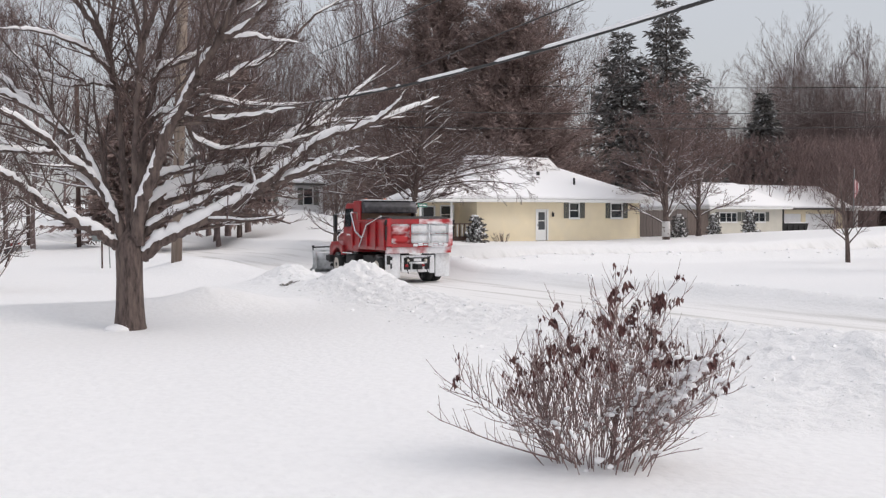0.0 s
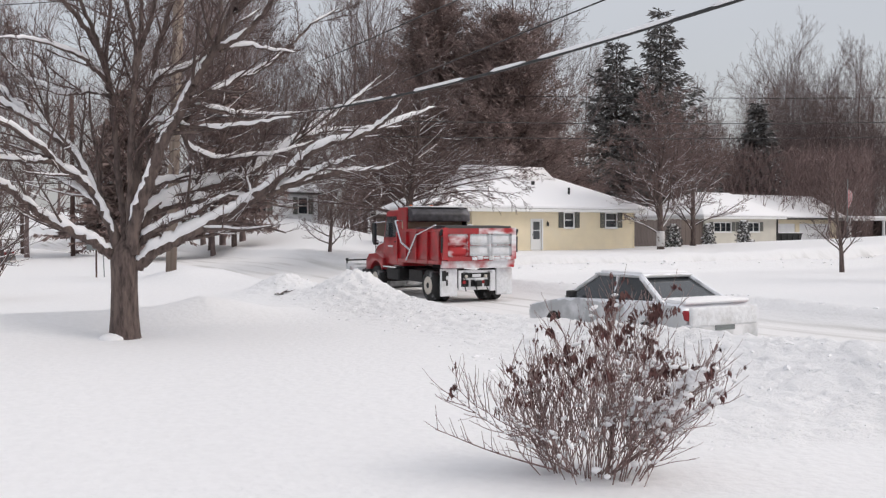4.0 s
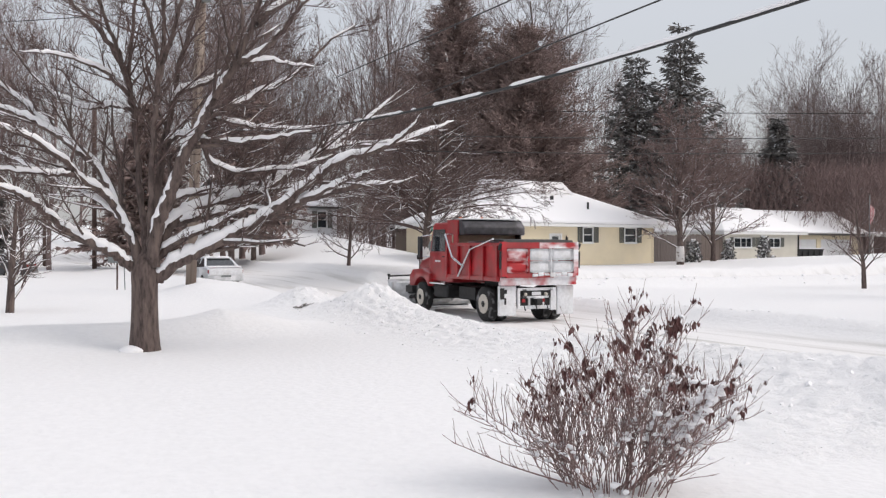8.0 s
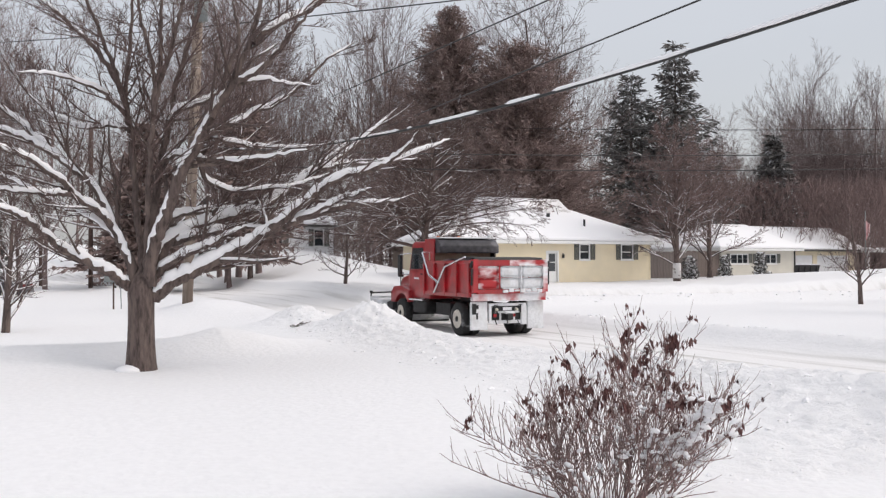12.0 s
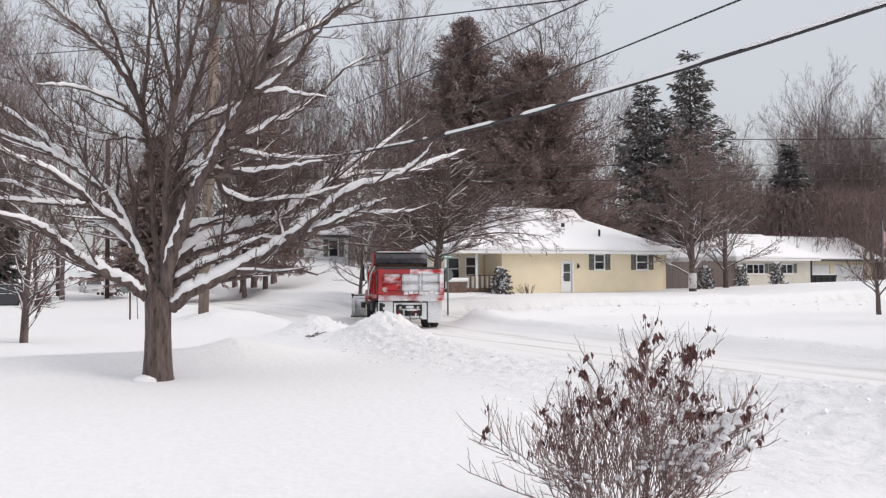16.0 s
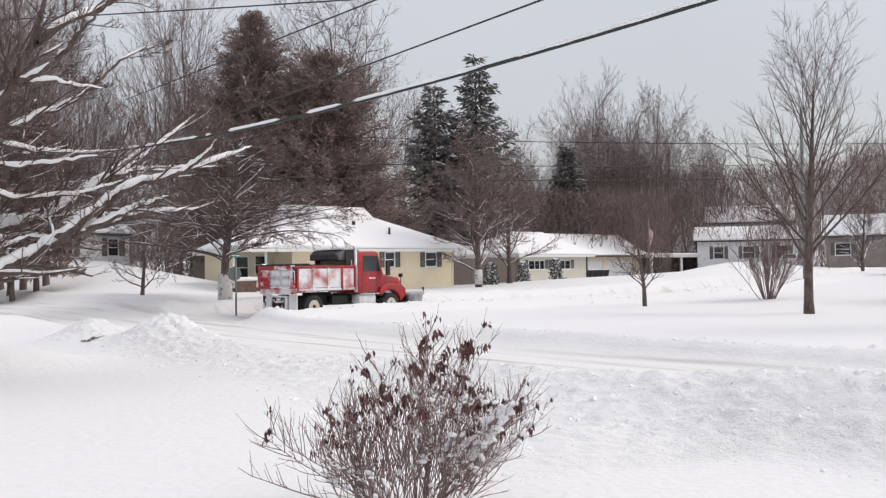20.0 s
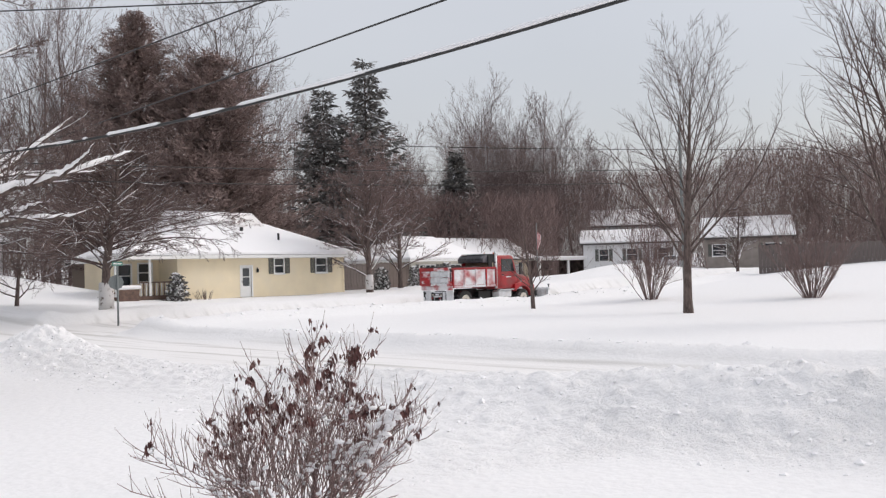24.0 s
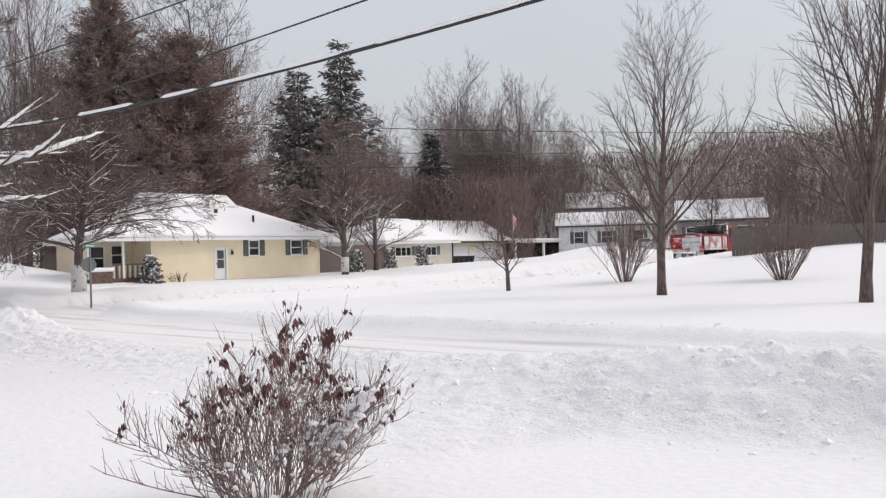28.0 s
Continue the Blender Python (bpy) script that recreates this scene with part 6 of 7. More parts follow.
def stop_sign(x, y, z_extra=0.0):
    t = thing("street_sign", pose(x, y, ground_z(x, y) - 0.2, 0, 0, 30), "green street-name sign on a grey steel post", "street sign")
    part("post", rods(((0, 0, 0), (0, 0, 2.9), 0.045)), GALV, t, "", True)
    part("back_plate", lathe(((-0.015, 0.0001), (-0.015, 0.34), (0.015, 0.34), (0.015, 0.0001)), 8, Matrix.Translation((0, 0.08, 2.15)) @ pose(0, 0, 0, 0, 0, 40)), GALV, t, "bare grey back of an eight-sided sign")
    part("name_plate", boxes((-0.42, 0.42, -0.015, 0.015, 2.90, 3.08)), SIGN_GREEN, t, "green name plate")
    part("lettering", boxes((-0.34, -0.05, -0.021, -0.017, 2.96, 3.02), (0.0, 0.32, -0.021, -0.017, 2.96, 3.02)), TRIM, t, "unreadable white lettering")
    return t


def dwarf_conifer(seed, x, y, height, width, label="small snow-dusted evergreen shrub"):
    return conifer(seed, height, width, pose(x, y, ground_z(x, y) - 0.15), label, NEEDLE_GREEN, name="evergreen_shrub", rows=12, per=9, droop=0.1, density=1.6, spray=0.22, fat=0.05, power=0.6, group="evergreen shrubs", snow_bits=0.95)


def shrub(seed, x, y, height, spread, n, label, mat=None, counts=(6, 4)):
    """A fountain of upright stems from one foot."""
    rng = np.random.default_rng(seed)
    t = thing("shrub", pose(x, y, ground_z(x, y) - 0.15), label, "shrub")
    wood, twigs = Strands(), Strands()
    for k in range(n):
        a = 2 * math.pi * rng.random()
        ln = rng.random() ** 0.7
        way = (math.cos(a) * spread * ln, math.sin(a) * spread * ln, 1)
        pts, radii = wander(rng, (math.cos(a) * 0.35 * ln, math.sin(a) * 0.35 * ln, 0), way, height * (0.75 + 0.35 * rng.random()), 0.022, 7, 0.11, 0.02, 0.3)
        wood.tube(pts, radii, 4)
        bare_crown(rng, wood, twigs, pts, radii, height * 0.28, 0, counts, 0.5, 0.2, 0.009, 4)
    tagged(wood.part("crown", mat or TWIG, t), kind="stuff")
    tagged(twigs.part("twig_haze", mat or TWIG, t, "fine bare twigs"), kind="stuff")
    return t


def board_fence(x0, y0, x1, y1, height, mat, label, boards=28):
    """A close-boarded fence, every board its own piece."""
    d = Vector((x1 - x0, y1 - y0, 0))
    t = thing("fence", pose(x0, y0, ground_z(x0, y0) - 0.5, 0, 0, math.degrees(math.atan2(d.y, d.x))), label, "fence")
    w = d.length / boards
    me = None
    for k in range(boards):
        if me is None:
            ob = part("board", boxes((0, w * 0.94, -0.015, 0.015, 0, height)), mat, t)
            me = ob.data
        else:
            ob = new("board", me)
            ob.parent = t
        ob.location = (k * w, 0.006 * (k % 2), 0.04 * math.sin(k * 2.3))
    for z in (0.9, height - 0.35):
        part("rail", boxes((0, d.length, 0.025, 0.08, z, z + 0.09)), mat, t)
    return t


def mailbox(x, y):
    t = thing("mailbox", pose(x, y, ground_z(x, y) - 0.2, 0, 0, -8), "grey rural mailbox on a thin post, capped with snow", "mailbox")
    part("post", rods(((0, 0, 0), (0, 0, 1.30), 0.035)), POLE_DARK, t)
    out = [(-0.16, 1.30), (0.16, 1.30), (0.16, 1.52)] + [(0.16 * math.cos(a), 1.52 + 0.14 * math.sin(a)) for a in np.linspace(0.3, math.pi - 0.3, 7)] + [(-0.16, 1.52)]
    part("box", prism(out, -0.36, 0.36, 0.01), GALV, t, "grey rounded metal box")
    part("cap_snow", boxes((-0.34, 0.34, -0.14, 0.14, 1.63, 1.74), bevel=0.05), SNOW, t, "pad of snow on the box", True)
    part("flag", boxes((0.1, 0.14, -0.185, -0.165, 1.38, 1.58)), TAIL_RED, t)
    s = thing("marker_stake", pose(x + 0.33, y + 0.1, ground_z(x, y) - 0.2, 0, -2, 0), "thin grey driveway marker stake in the snow", "stake")
    part("rod", rods(((0, 0, 0), (0, 0, 1.75), 0.02)), GALV, s)


def debris(x, y):
    """A dark clod and broken twigs poking from the ploughed heap."""
    rng = np.random.default_rng(77)
    t = thing("clod", pose(x, y, ground_z(x, y) + 0.01) @ Matrix.Diagonal((0.7, 0.7, 0.7, 1)), "dark clod of frozen turf stuck in ploughed snow", "clod")
    bm = bmesh.new()
    for k in range(7):
        m = Matrix.Translation((rng.normal(0, 0.16), rng.normal(0, 0.05), rng.normal(0.0, 0.03))) @ Matrix.Diagonal((0.10 + 0.08 * rng.random(), 0.06, 0.035, 1))
        bmesh.ops.create_icosphere(bm, subdivisions=2, radius=1, matrix=m)
    for v in bm.verts:
        v.co += Vector(rng.normal(0, 0.008, 3))
    part("lump", bm, CLOD, t, "dark grey frozen lumps")
    part("dead_twigs", rods(*[((rng.normal(0, 0.2), 0, 0), (rng.normal(0, 0.35), rng.normal(0, 0.1), 0.05 + 0.1 * rng.random()), 0.008) for _ in range(5)]), TWIG, t)


def snow_chunks():
    """Loose lumps of ploughed snow along the banks, too many to count."""
    rng = np.random.default_rng(21)
    base = bmesh.new()
    bmesh.ops.create_icosphere(base, subdivisions=1, radius=1)
    v0 = np.array([v.co[:] for v in base.verts])
    f0 = np.array([[v.index for v in f.verts] + [f.verts[0].index] for f in base.faces])[:, :3]
    base.free()
    vs, fs, n = [], [], 0
    spots = []
    for _ in range(1500):
        y = rng.uniform(0.5, 27)
        x = rng.uniform(float(np.interp(y, (2, 5, 6, 8, 14, 20, 24), (8.5, 8.1, 5.9, 6.3, 7.8, 8.2, 8.5))), 10.8)
        spots.append((x, y, 0.010 + 0.050 * rng.random() ** 4))
    for _ in range(300):
        x, y = ROAD_FAR + 0.8 + abs(rng.normal(0, 0.7)), rng.uniform(8, 33)
        spots.append((x, y, 0.03 + 0.09 * rng.random() ** 3))
    for _ in range(260):
        x = rng.uniform(19, 52)
        y = street_mid(x) - STREET_HALF - 0.7 - abs(rng.normal(0, 0.6))
        spots.append((x, float(y), 0.03 + 0.10 * rng.random() ** 3))
    xy = np.array(spots)
    z, packed = ground_parts(xy[:, 0], xy[:, 1])
    for (x, y, r), zz, pk in zip(spots, z, packed):
        if pk > 0.5:
            continue
        v = v0 * (1 + rng.normal(0, 0.18, (len(v0), 1))) * np.array([1, 1, 0.75]) * r * (0.7 + 0.6 * rng.random(3)) + [x, y, zz - r * 0.3]
        vs.append(v)
        fs.append(f0 + n)
        n += len(v0)
    me = bpy.data.meshes.new("snow_chunks")
    me.from_pydata(np.concatenate(vs).tolist(), [], np.concatenate(fs).tolist())
    me.materials.append(SNOW)
    return tagged(new("snow_chunks", me), "loose chunks of ploughed snow along the banks", "snow", kind="stuff")


# ---- the place ----
def unseen_house():
    """Unseen house added behind the viewer: plain walls shade the lawn, close the place."""
    h = thing("house", pose(0, -5.0, 0), "unseen pale house wall added to shade the near lawn", "house")
    part("wall", boxes((-11.0, 7.4, -1.0, -0.8, 0.0, 4.9)), SIDING_WHITE, h)
    part("wall", boxes((-11.0, -10.8, -9.0, -1.0, 0.0, 4.9)), SIDING_WHITE, h)
    part("wall", boxes((7.2, 7.4, -9.0, -1.0, 0.0, 4.9)), SIDING_WHITE, h)
    part("wall", boxes((-10.8, 7.2, -9.0, -8.8, 0.0, 4.9)), SIDING_WHITE, h)
    gable_roof("roof", h, -11.5, 7.9, -9.5, -0.4, 4.9, 6.9)


unseen_house()
yellow_house()
beige_house()
simple_house(pose(96.5, 57.2, 1.8, 0, 0, -57), 11.0, 9, 3.2, 1.5, SIDING_WHITE, ((-3.6, 1.3, 1.0, 1.3), (-0.4, 1.3, 1.2, 1.3), (3.2, 1.3, 1.2, 1.3)), "low pale house with shutters and a snowy gable roof", shutters=0.4, floor=-1.2)
simple_house(pose(112, 66, 3.6, 0, 0, -58), 11, 9, 4.2, 2.2, SIDING_GREY, ((-3, 1.2, 1.4, 1.2),), "far house with a snowy roof among brush", floor=-3.2)
simple_house(pose(91.6, 40.6, 1.9, 0, 0, -64), 8.6, 8, 3.0, 2.0, SIDING_BROWN, ((-3.4, 1.3, 1.3, 1.1), (1.6, 1.3, 1.6, 1.1)), "weathered brown bungalow with a snowy roof behind bare trees", shutters=0.35, floor=-1.2)
white_house = simple_house(pose(27.6, 76.3, 2.6, 0, 0, 14), 9.4, 10, 2.9, 2.4, SIDING_WHITE, ((-1.7, 1.25, 0.95, 1.35), (2.6, 1.25, 0.95, 1.35)), "white house with dark shutters and a snowy roof", shutters=0.5)
simple_house(pose(-28, 104, 1.0, 0, 0, 20), 14, 9, 2.9, 2.2, SIDING_BEIGE, ((-3, 1.2, 1.3, 1.2), (2, 1.2, 1.3, 1.2)), "distant pale house behind bare trees", shutters=0.4)


def shed():
    t = thing("garage", pose(37.2, 68.6, 1.0, 0, 0, 27), "small dark-framed garage with a taupe door", "garage")
    wall("wall", t, SHUTTER, -1.25, 1.25, -0.5, 2.6, 0, openings=[(-0.95, 1.05, -0.5, 2.35)])
    door = part("garage_door", boxes((-0.95, 1.05, 0.06, 0.12, -0.5, 2.35)), TAUPE, t, "taupe overhead door")
    for k in range(4):
        part("door_panel", boxes((-0.9, 1.0, 0.03, 0.057, 0.1 + 0.56 * k, 0.62 + 0.56 * k)), TAUPE, door)
    for x in (-1.25, 1.07):
        part("wall", boxes((x, x + 0.18, 0.18, 3.0, -0.5, 2.6)), TAUPE, t)
    part("wall", boxes((-1.07, 1.07, 2.82, 3.0, -0.5, 2.6)), TAUPE, t)
    part("gable", gable_face(-1.25, 1.25, 0, 2.6, 3.3), TAUPE, t)
    gable_roof("roof", t, -1.55, 1.55, -0.5, 3.4, 2.62, 3.4, along="y")
    for x in (-1.8,):
        part("bin", boxes((x - 0.28, x + 0.22, -0.6, 0.0, -0.5, 1.1), bevel=0.05), SHUTTER, t, "dark bin beside the garage", True)


shed()
board_fence(45.8, 54.6, 55.5, 56.2, 2.6, FENCE_TAUPE, "weathered taupe board fence beside the yellow house", 26)
board_fence(55.5, 57.5, 62.0, 60.2, 2.7, FENCE_BROWN, "brown board fence beside the beige house", 18)
board_fence(62.8, 27.0, 66.5, 11.5, 2.5, FENCE_TAUPE, "weathered taupe board fence along a far yard", 64)

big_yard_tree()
leafy_bush()
utility_pole(8.62, 34.93, 13.0, 0.20, POLE_WOOD, 2.0, "thick weathered wooden utility pole", arm=True)
utility_pole(9.76, 65.3, 11.0, 0.15, POLE_DARK, 0.0, "dark wooden utility pole")
utility_pole(7.9, 77.0, 5.0, 0.14, POLE_DARK, 0.0, "short dark post at a far driveway")
utility_pole(67.0, 34.9, 13.5, 0.12, GALV, 0.0, "thin grey utility pole behind bare trees")
wire((6.41, -0.63, 4.678), (8.75, 34.9, 6.868), 0.995, 0.021, "black service cable carrying a line of snow", True, "service_cable")
wire((3.45, 61.9, 15.6), (16.3, 19.1, 9.8), 0.2, 0.022, "thin black overhead wire sagging between poles")
wire((19.05, 46.2, 11.2), (10.65, 3.0, 7.6), 0.0, 0.02, "thin black overhead wire sagging between poles")
wire((21.5, 45.1, 9.5), (7.64, -2.71, 5.76), 0.0, 0.018, "thin black overhead wire sagging between poles")
wire((13.0, 40.0, 7.3), (66.9, 34.9, 9.9), 0.3, 0.022, "thin black overhead wire sagging between poles")
wire((13.0, 41.0, 6.7), (66.9, 34.9, 8.9), 0.3, 0.022, "thin black overhead wire sagging between poles")
wire((35.2, 68.0, 13.6), (75.2, 27.1, 11.3), 0.4, 0.022, "thin black overhead wire sagging between poles")
stop_sign(21.25, 38.9)


def flagpole(x, y):
    t = thing("flagpole", pose(x, y, ground_z(x, y) - 0.2), "thin grey flagpole with a limp striped flag", "flagpole")
    part("pole", rods(((0, 0, 0), (0, 0, 4.9), 0.035)), GALV, t, "", True)
    for k in range(6):      # limp folds, alternately red and white
        part("flag_stripe", boxes((0.06 + 0.09 * k, 0.14 + 0.09 * k, -0.02 + 0.03 * (k % 2), 0.02 + 0.03 * (k % 2), 2.6 + 0.12 * k, 4.1 - 0.05 * k)), FLAG if k % 2 == 0 else TRIM, t)


def wheeled_bins():
    t = thing("dumpster", pose(73.6, 60.9, ground_z(73.6, 60.9) - 0.2), "long dark low dumpster beside a garage", "dumpster")
    part("tub", prism([(-0.5, 0.15), (0.6, 0.15), (0.75, 1.15), (-0.7, 1.15)], -1.7, 1.7, 0.03), BLACK, t)
    part("lid", boxes((-1.72, 1.72, -0.75, 0.8, 1.15, 1.22)), BLACK, t)
    part("lid_snow", boxes((-1.6, 1.6, -0.65, 0.7, 1.222, 1.32), bevel=0.04), SNOW, t, "", True)
    for x in (-1.2, -0.4, 0.4, 1.2):
        part("tub_rib", boxes((x, x + 0.08, -0.72, -0.58, 0.3, 1.1)), BLACK, t)


flagpole(64.9, 47.6)
wheeled_bins()
mailbox(6.76, 39.4)
debris(9.05, 24.2)

# yard trees
bare_tree(31, 4.7, 0.125, pose(36.9, 27.34, ground_z(36.9, 27.34)), "young bare tree on the far lawn", limbs=18, counts=(7, 5), fork=0.26, thin=0.006, spread=0.95, up=0.10, bend=0.10)
bare_tree(32, 10.9, 0.21, pose(35.3, 18.2, ground_z(35.3, 18.2), 0, -3, 0), "tall bare tree on the far lawn", limbs=30, counts=(9, 7), fork=0.25, thin=0.0065, spread=0.72, limb_r=0.34, reach=0.64, bend=0.11, up=0.12)
bare_tree(33, 14.5, 0.205, pose(31.7, 9.1, ground_z(31.7, 9.1)), "tall bare tree at the lawn's edge", limbs=34, counts=(10, 8), fork=0.15, thin=0.0065, spread=0.55, limb_r=0.32, reach=0.52, bend=0.12, up=0.14)
shrub(41, 44.6, 25.2, 4.8, 0.72, 44, "tall bare lilac-like shrub in the snow", TWIG_RED, (8, 5))
shrub(42, 46.0, 17.1, 4.1, 0.72, 44, "bare rounded shrub in the snow", TWIG_RED, (8, 5))
shrub(44, 33.4, 50.4, 0.8, 0.8, 14, "low bare shrub against the house wall", counts=(4, 3))
ornamental = bare_tree(45, 4.9, 0.13, pose(20.5, 47.7, ground_z(20.5, 47.7)), "low spreading ornamental tree in the snow", limbs=12, counts=(6, 5), fork=0.12, spread=1.2, thin=0.01, up=0.04)
bare_tree(46, 4.6, 0.13, pose(2.04, 28.9, ground_z(2.04, 28.9)), "small dense rounded tree dusted with snow", limbs=26, counts=(7, 6), fork=0.14, spread=0.95, thin=0.008, up=0.10, snow_on=True)
bare_tree(47, 9.0, 0.20, pose(0.6, 34.5, ground_z(0.6, 34.5)), "bare tree with upright trunks", limbs=14, counts=(7, 5), fork=0.10, spread=0.4, thin=0.01, snow_on=True)
corner = pin_oak(61, 10.5, 12.5, 22.5, 42.3, "broad bare pin oak with low drooping snowy branches", 24)
part("plastered_snow", lathe(((0.2, 0.375), (0.9, 0.355), (1.5, 0.345), (1.52, 0.30)), 14, pose(0, 0, 0, 0, -90, 0)), WHITE_WRAP, corner, "trunk foot plastered with ploughed snow", True)
snow_tree = bare_tree(49, 11.5, 0.24, pose(45.4, 48.0, ground_z(45.4, 48.0)), "bare spreading tree with a snow-plastered trunk", limbs=40, counts=(9, 7, 4), fork=0.14, spread=1.0, thin=0.014, up=0.04, twig=TWIG_RED, limb_r=0.32, snow_on=True)
part("plastered_snow", lathe(((0.2, 0.30), (1.2, 0.28), (1.25, 0.25)), 12, pose(0, 0, 0, 0, -90, 0)), WHITE_WRAP, snow_tree, "trunk foot plastered with ploughed snow", True)
bare_tree(50, 10.0, 0.22, pose(51.0, 50.5, ground_z(51.0, 50.5)), "bare tree beside a fence", limbs=34, counts=(9, 7, 3), fork=0.14, spread=0.95, thin=0.014, up=0.05, twig=TWIG_RED, limb_r=0.32, snow_on=True)

bare_tree(52, 6.6, 0.16, pose(67.3, 30.6, ground_z(67.3, 30.6)), "bare spreading tree whitened with snow before a bungalow", limbs=24, counts=(8, 6), fork=0.2, spread=0.95, thin=0.012, up=0.05, snow_on=True)
# needle trees
conifer(61, 23.4, 16.5, pose(39.8, 69.4, 1.0), "tall brown cone-shaped evergreen behind the yellow house", NEEDLE_BROWN, name="brown_evergreen", rows=70, per=13, droop=0.0, density=3.0, spray=0.55, fat=0.034, skirt=0.08, power=0.62, snow_bits=0.02, scatter=0.26, ragged=0.40, tilt=0.25, group="brown evergreens")
conifer(62, 19.2, 16.0, pose(43.4, 64.4, 1.0), "broad brown evergreen behind the yellow house", NEEDLE_BROWN, name="brown_evergreen", rows=54, per=13, droop=-0.15, density=3.0, spray=0.70, fat=0.034, skirt=0.05, power=0.52, scatter=0.34, ragged=0.95, tilt=0.35, group="brown evergreens")
bare_tree(51, 27.0, 0.30, pose(46.5, 66.5, 1.0), "tall bare tree behind the yellow house", limbs=30, counts=(9, 7), fork=0.25, spread=0.7, thin=0.018, up=0.15, twig=TWIG)
conifer(63, 24.5, 14.0, pose(68.7, 72.7, 1.0), "tall dark green spruce behind the houses", NEEDLE_GREEN, name="spruce", rows=30, per=9, density=0.9, spray=0.9, fat=0.085, droop=0.05, snow_bits=0.25, ragged=0.9, power=0.74, scatter=0.10, group="spruces")
conifer(64, 21.6, 13.0, pose(66.0, 76.5, 1.0), "tall dark green spruce behind the houses", NEEDLE_GREEN, name="spruce", rows=27, per=9, density=0.9, spray=0.9, fat=0.085, droop=0.05, snow_bits=0.25, ragged=0.9, power=0.74, scatter=0.10, group="spruces")
conifer(65, 15.0, 10.0, pose(82.9, 72.2, 1.6), "snow-dusted spruce behind the beige house", NEEDLE_GREEN, name="spruce", rows=36, per=10, density=1.0, spray=0.8, fat=0.11, droop=0.2, snow_bits=0.3, ragged=0.9, scatter=0.08, group="spruces")
conifer(66, 11.0, 9.0, pose(13.0, 64.5, 0.9), "dull brown-green evergreen with wide low boughs", NEEDLE_BROWN, name="spruce", rows=40, per=12, density=0.9, spray=0.6, fat=0.07, droop=0.2, skirt=0.12, snow_bits=0.12, ragged=0.9, group="spruces")
conifer(67, 12.8, 7.5, pose(19.6, 62.0, ground_z(19.6, 62.0) - 0.3), "dull brown-green evergreen with wide low boughs", NEEDLE_BROWN, name="spruce", rows=32, per=12, density=0.9, spray=0.6, fat=0.07, droop=0.2, skirt=0.14, snow_bits=0.12, ragged=0.9, group="spruces")
conifer(68, 12.0, 6.0, pose(3.0, 78.0, 1.0), "dark evergreen among bare woods", NEEDLE_GREEN, name="spruce", rows=32, per=11, density=1.0, spray=0.7, fat=0.10, group="spruces")
for s, x, y, hh, ww in ((71, 48.7, 50.2, 1.75, 1.2), (72, 55.6, 53.4, 1.75, 0.9), (73, 59.2, 53.0, 1.9, 1.1), (74, 31.3, 50.2, 1.8, 1.2)):
    dwarf_conifer(s, x, y, hh, ww)


def woods():
    """Bare woods behind the houses: a few grown trees, set out many times with their own turn and size."""
    rng = np.random.default_rng(5)
    far = pose(0, 0, -500)
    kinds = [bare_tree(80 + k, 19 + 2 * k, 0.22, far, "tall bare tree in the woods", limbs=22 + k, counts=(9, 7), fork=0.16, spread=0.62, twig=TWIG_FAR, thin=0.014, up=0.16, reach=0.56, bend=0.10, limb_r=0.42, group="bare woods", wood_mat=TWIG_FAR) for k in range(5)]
    spots = []
    for k in range(78):
        spots.append((rng.uniform(92, 150), rng.uniform(-70, 16)))
    for k in range(30):
        spots.append((rng.uniform(66, 96), rng.uniform(-31, 16)))
    for k in range(28):
        spots.append((rng.uniform(121, 142), rng.uniform(-60, -40)))
    for k in range(16):
        spots.append((rng.uniform(52, 84), rng.uniform(-5, 11)))
    for k in range(10):
        spots.append((rng.uniform(64, 84), rng.uniform(-21, -16)))
    for k in range(16):
        spots.append((rng.uniform(95, 112), rng.uniform(-29.5, -15)))
    for k in range(22):
        spots.append((rng.uniform(104, 132), rng.uniform(-58, -42)))
    n = 0
    for d, yaw in spots:
        x, y = d * math.sin(radians(-yaw)), d * math.cos(radians(yaw))
        if (58 < x < 100 and 20 < y < 71) or (60 < x < 114 and 34 < y < 66) or (22 < x < 47 and 48 < y < 72) or (22 < x < 39 and 66 < y < 90) or (-37 < x < -18 and 96 < y < 116) or 8 < x < 18:
            continue
        if (-41.8 < yaw < -37.6 and rng.random() < 0.5) or (yaw > -27 and rng.random() < 0.12):
            continue
        s = rng.uniform(0.72, 1.05)
        if yaw < -58:
            s *= 0.6
        elif yaw < -42 and d < 121:
            s *= 0.72 if yaw > -50 else 0.82
        elif yaw < -40:
            s *= 0.84 if yaw > -50 else 0.95
        elif -30 < yaw < -14 and d > 94:
            s *= 1.3
        m = pose(x, y, ground_z(x, y) - 0.2, 0, 0, rng.uniform(0, 360))
        k = kinds[n % 5] if n < 5 else copy_thing(kinds[n % 5], m)
        k.matrix_basis = m
        k.scale = (s, s, s)
        n += 1


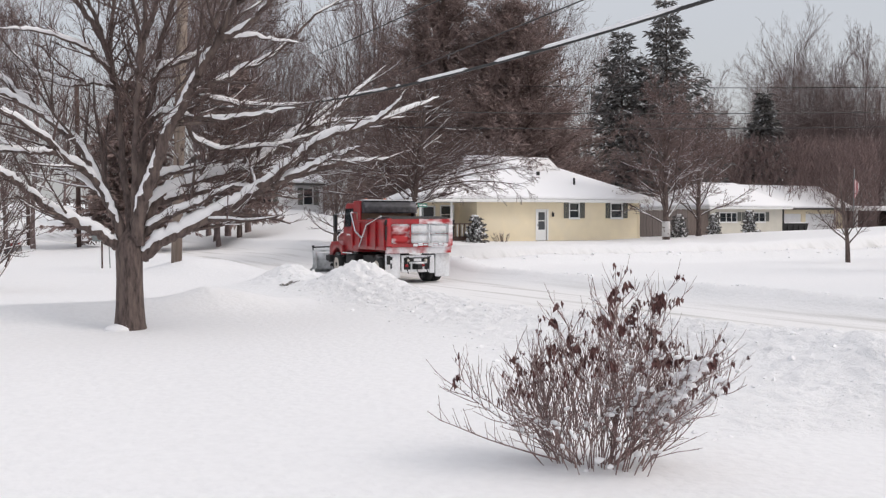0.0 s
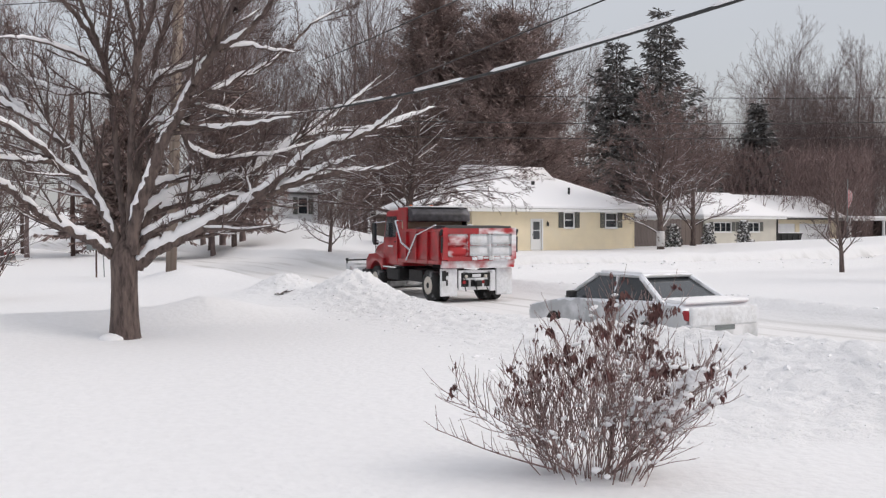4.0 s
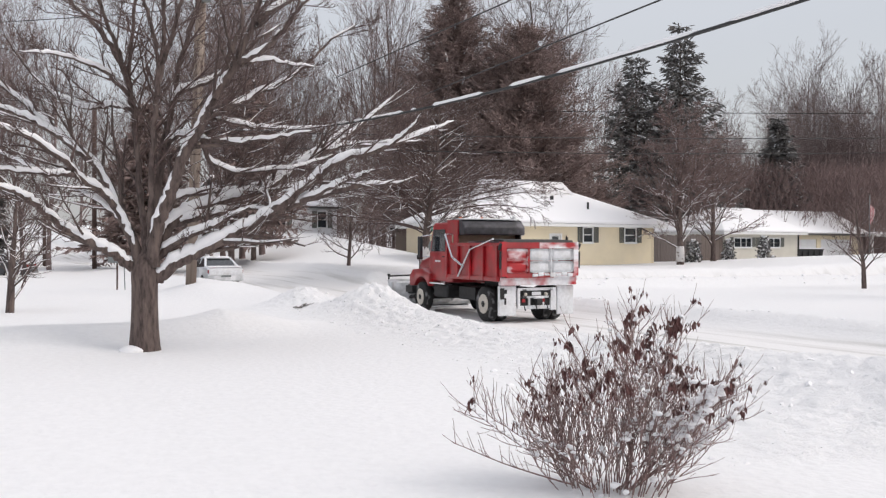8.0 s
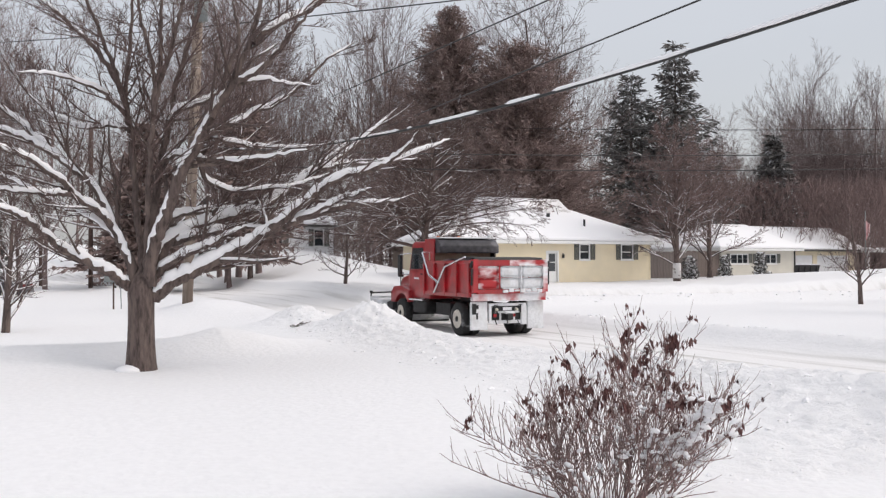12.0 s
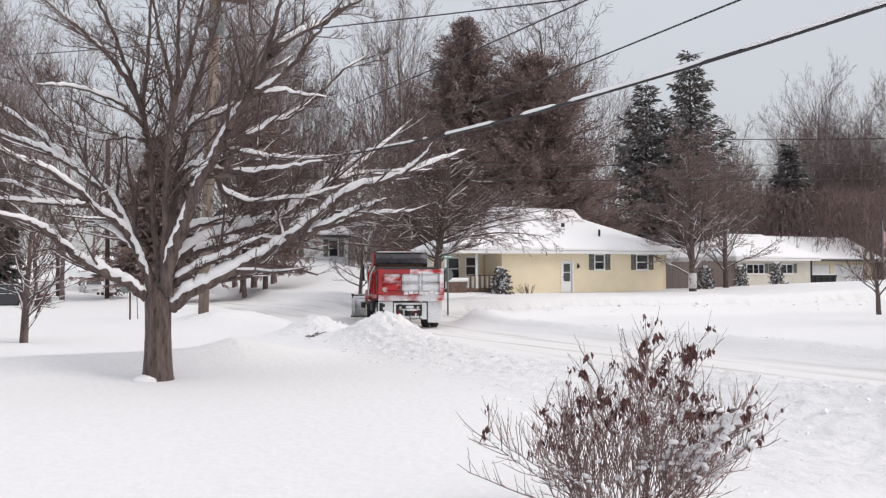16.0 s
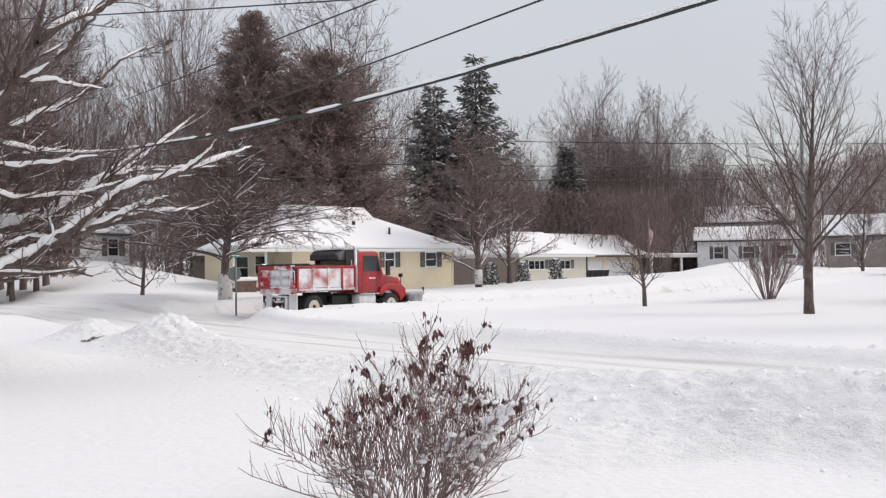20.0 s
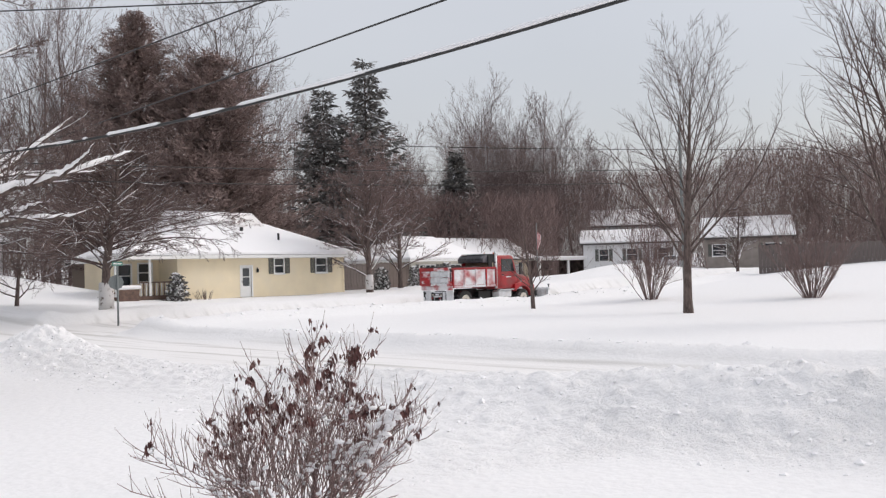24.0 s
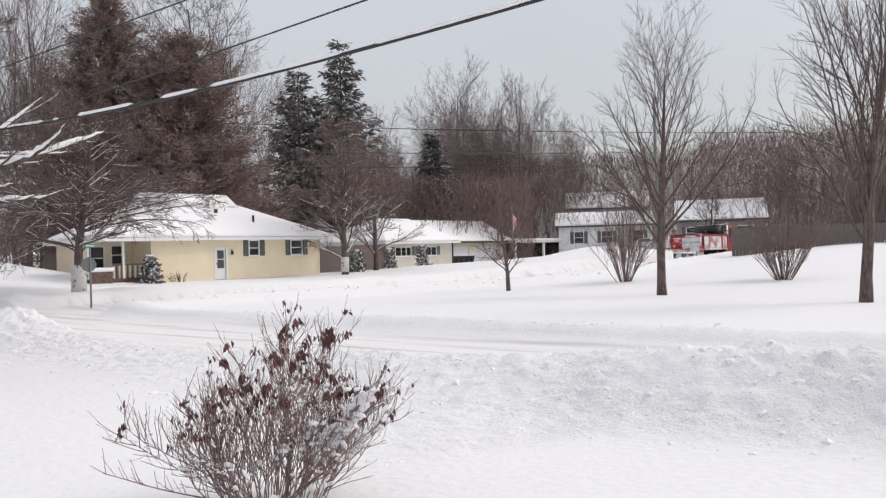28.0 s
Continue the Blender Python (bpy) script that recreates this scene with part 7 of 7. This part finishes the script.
def brush():
    """Dense reddish brush and second growth along the back of the lots, one tangle that nobody could count."""
    rng = np.random.default_rng(9)
    wood = Strands()
    for k in range(2400):
        yaw = rng.uniform(-84, 16) if k < 1600 else rng.uniform(-84, -56)
        d = rng.uniform(98, 126) if yaw > -62 else rng.uniform(88, 112)
        x, y = d * math.sin(radians(-yaw)), d * math.cos(radians(yaw))
        if 7 < x < 19 or (98 < x < 115 and 58 < y < 78) or (80 < x < 100 and 28 < y < 66) or (-37 < x < -18 and 96 < y < 116):
            continue
        h = rng.uniform(4.5, 9.5) * (1.15 if yaw < -58 else 1.0)
        z = float(base_height(x, y)) + 0.2
        pts, radii = wander(rng, (x, y, z), (rng.normal(0, 0.25), rng.normal(0, 0.25), 1), h, 0.045, 4, 0.12, 0.03, 0.3)
        wood.tube(pts, radii, 3)
        for p, way, r, share in sprout(rng, pts, radii, 7, 0.5, 0.7, lo=0.25, up=0.4):
            q, rr = wander(rng, p, way, h * 0.33 * share + 0.4, 0.03, 2, 0.2, 0.1, 0.6)
            wood.tube(q, rr, 3)
    # finer second growth that closes the gaps, higher towards one end
    n = 175000
    yaw = np.where(rng.random(n) < 0.84, rng.uniform(-86, -42, n), rng.uniform(-44, 14, n))
    d = rng.uniform(101, 126, n)
    top = np.interp(yaw, (-86, -67, -60, -57, -45, -30, 14), (14.6, 14.4, 12.6, 10.6, 9.5, 8.5, 8.0))
    x, y = -d * np.sin(np.radians(yaw)), d * np.cos(np.radians(yaw))
    top = top * (1 + 0.14 * fractal(x, y, 9.0, 3, 31))
    z = np.maximum(base_height(x, y), top * rng.random(n) ** 0.85)
    keep = ~((yaw > -65) & (yaw < -55) & (d < 112)) & ~((x > 7) & (x < 19)) & ~((x > 96) & (x < 117) & (y > 56) & (y < 80)) & ~((x > -37) & (x < -18))
    c = np.stack([x, y, z], 1)[keep]
    n = len(c)
    way = np.stack([rng.normal(0, 0.5, n), rng.normal(0, 0.5, n), rng.normal(0.9, 0.4, n)], 1)
    way *= (rng.uniform(0.7, 1.8, n) / np.linalg.norm(way, axis=1))[:, None]
    w = np.cross(way, rng.normal(0, 1, (n, 3)))
    w = w / (np.linalg.norm(w, axis=1)[:, None] + 1e-9) * rng.uniform(0.025, 0.055, n)[:, None]
    far = rng.uniform(0, 1, (15000, 3))       # a second belt closes the view beyond the far roofs
    yaw, d = -63 + 13 * far[:, 0], 127 + 14 * far[:, 1]
    bx, by = -d * np.sin(np.radians(yaw)), d * np.cos(np.radians(yaw))
    q = np.stack([bx, by, base_height(bx, by) + 13.5 * (1 + 0.15 * fractal(bx, by, 9.0, 3, 33)) * far[:, 2] ** 0.8], 1)
    qw = np.stack([rng.normal(0, 0.5, 15000), rng.normal(0, 0.5, 15000), rng.normal(1.2, 0.5, 15000)], 1)
    qs = np.cross(qw, rng.normal(0, 1, (15000, 3)))
    qs = qs / (np.linalg.norm(qs, axis=1)[:, None] + 1e-9) * 0.055
    wood.facets(np.stack([q - qs, q + qw * 0.5 - qs * 0.6, q + qw, q + qw * 0.5 + qs * 0.6], 1))
    wood.facets(np.stack([c - w, c + way * 0.5 - w * 0.6, c + way, c + way * 0.5 + w * 0.6], 1))
    return tagged(new("brush", wood.mesh("brush", TWIG_RED)), "dense reddish-brown winter brush behind the houses", "brush", kind="stuff")


woods()
brush()
snow_chunks()
truck, truck_wheels = plough_truck()
car, car_wheels = sedan(pose(12.6, -30, 0.03), SILVER, "silver sedan dusted with snow, driving past")
sedan(pose(3.0, 58.0, ground_z(3.0, 58.0) - 0.25, 0, 0, 70), DARK_PAINT, "dark parked car half hidden by a bare tree", False)
sedan(pose(88.5, 47.5, ground_z(88.5, 47.5) - 0.1, 0, 0, -70), SILVER, "pale snow-covered car parked by a garage")


def motions():
    # truck: seconds, place of the rear axle, heading
    drive = [(0, 16.2, 30.85, -4.3), (1, 16.1, 29.27, -4.2), (2, 15.98, 27.95, -4.2), (3, 15.9, 26.9, -4.1), (4.2, 15.74, 25.6, -4.1), (5.5, 15.6, 24.4, -4.1), (6.5, 15.58, 23.68, -3.8),
             (8, 15.66, 23.4, -3.3), (9.5, 15.66, 23.4, -3.2), (11, 15.69, 23.9, -3.3), (12.5, 15.78, 25.7, -4.2), (13.5, 16.0, 28.1, -5.0), (14.5, 16.3, 30.8, -6.2), (15.5, 16.5, 33.0, -11), (16.0, 16.62, 33.9, -18), (16.5, 16.82, 34.65, -26),
             (17, 17.3, 35.35, -35), (17.5, 17.93, 35.9, -44), (18, 18.68, 36.35, -52.4), (18.5, 19.5, 36.6, -60.6), (19, 20.45, 36.55, -70), (19.5, 21.5, 36.3, -79), (20, 22.75, 36.0, -86), (20.5, 24.3, 35.85, -91),
             (21.5, 28.1, 35.85, -95), (22.5, 32.2, 35.7, -97), (23.5, 36.9, 35.3, -97.2), (24, 39.5, 35.05, -97.2), (25, 44.7, 34.3, -97.2), (25.5, 47.7, 33.75, -97.2), (26, 50.8, 33.2, -97), (26.5, 54.1, 32.6, -97), (27, 57.6, 32.0, -97), (27.5, 61.2, 31.3, -97), (28, 64.8, 30.7, -97)]

    def lie(x, y):
        return float(base_height(x, y)) + 0.035
    walk(truck, [(t, pose(x, y, lie(x, y), 0, 0, a)) for t, x, y, a in drive])
    ride = [(0, -37.0), (3.0, 2.3), (3.3, 6.3), (3.5, 9.0), (4.5, 18.0), (5.5, 25.9), (6.0, 30.0), (6.5, 34.3), (7.0, 38.4), (7.5, 42.5), (8.0, 46.6), (10.0, 62.0), (12.0, 76.0), (14.5, 88.0), (16.0, 93.5), (17.0, 97.0), (20.0, 107.0), (24.0, 118.0), (28.0, 128.0)]
    walk(car, [(t, pose(12.6, y, lie(12.6, y), 0, 0, 0)) for t, y in ride])

    def roll(wheel_ob, rows, radius, every):
        """Turns a wheel by the way its thing has gone."""
        place = wheel_ob.location.copy()
        ts, way = [r[0] for r in rows], [0.0]
        for p, q in zip(rows, rows[1:]):
            dx, dy = q[1] - p[1], q[2] - p[2]
            h = radians(p[3])
            way.append(way[-1] + math.copysign(math.hypot(dx, dy), -math.sin(h) * dx + math.cos(h) * dy))
        keys = []
        for k in range(int(28 / every) + 1):
            s = float(np.interp(k * every, ts, way))
            keys.append((k * every, Matrix.Translation(place) @ Matrix.Rotation(-s / radius, 4, 'X')))
        walk(wheel_ob, keys)
    for k, w in enumerate(truck_wheels):
        roll(w, drive, 0.50 if k < 2 else 0.52, 0.1)
    for w in car_wheels:
        roll(w, [(t, 12.6, y, 0.0) for t, y in ride], 0.31, 1 / 30)


motions()
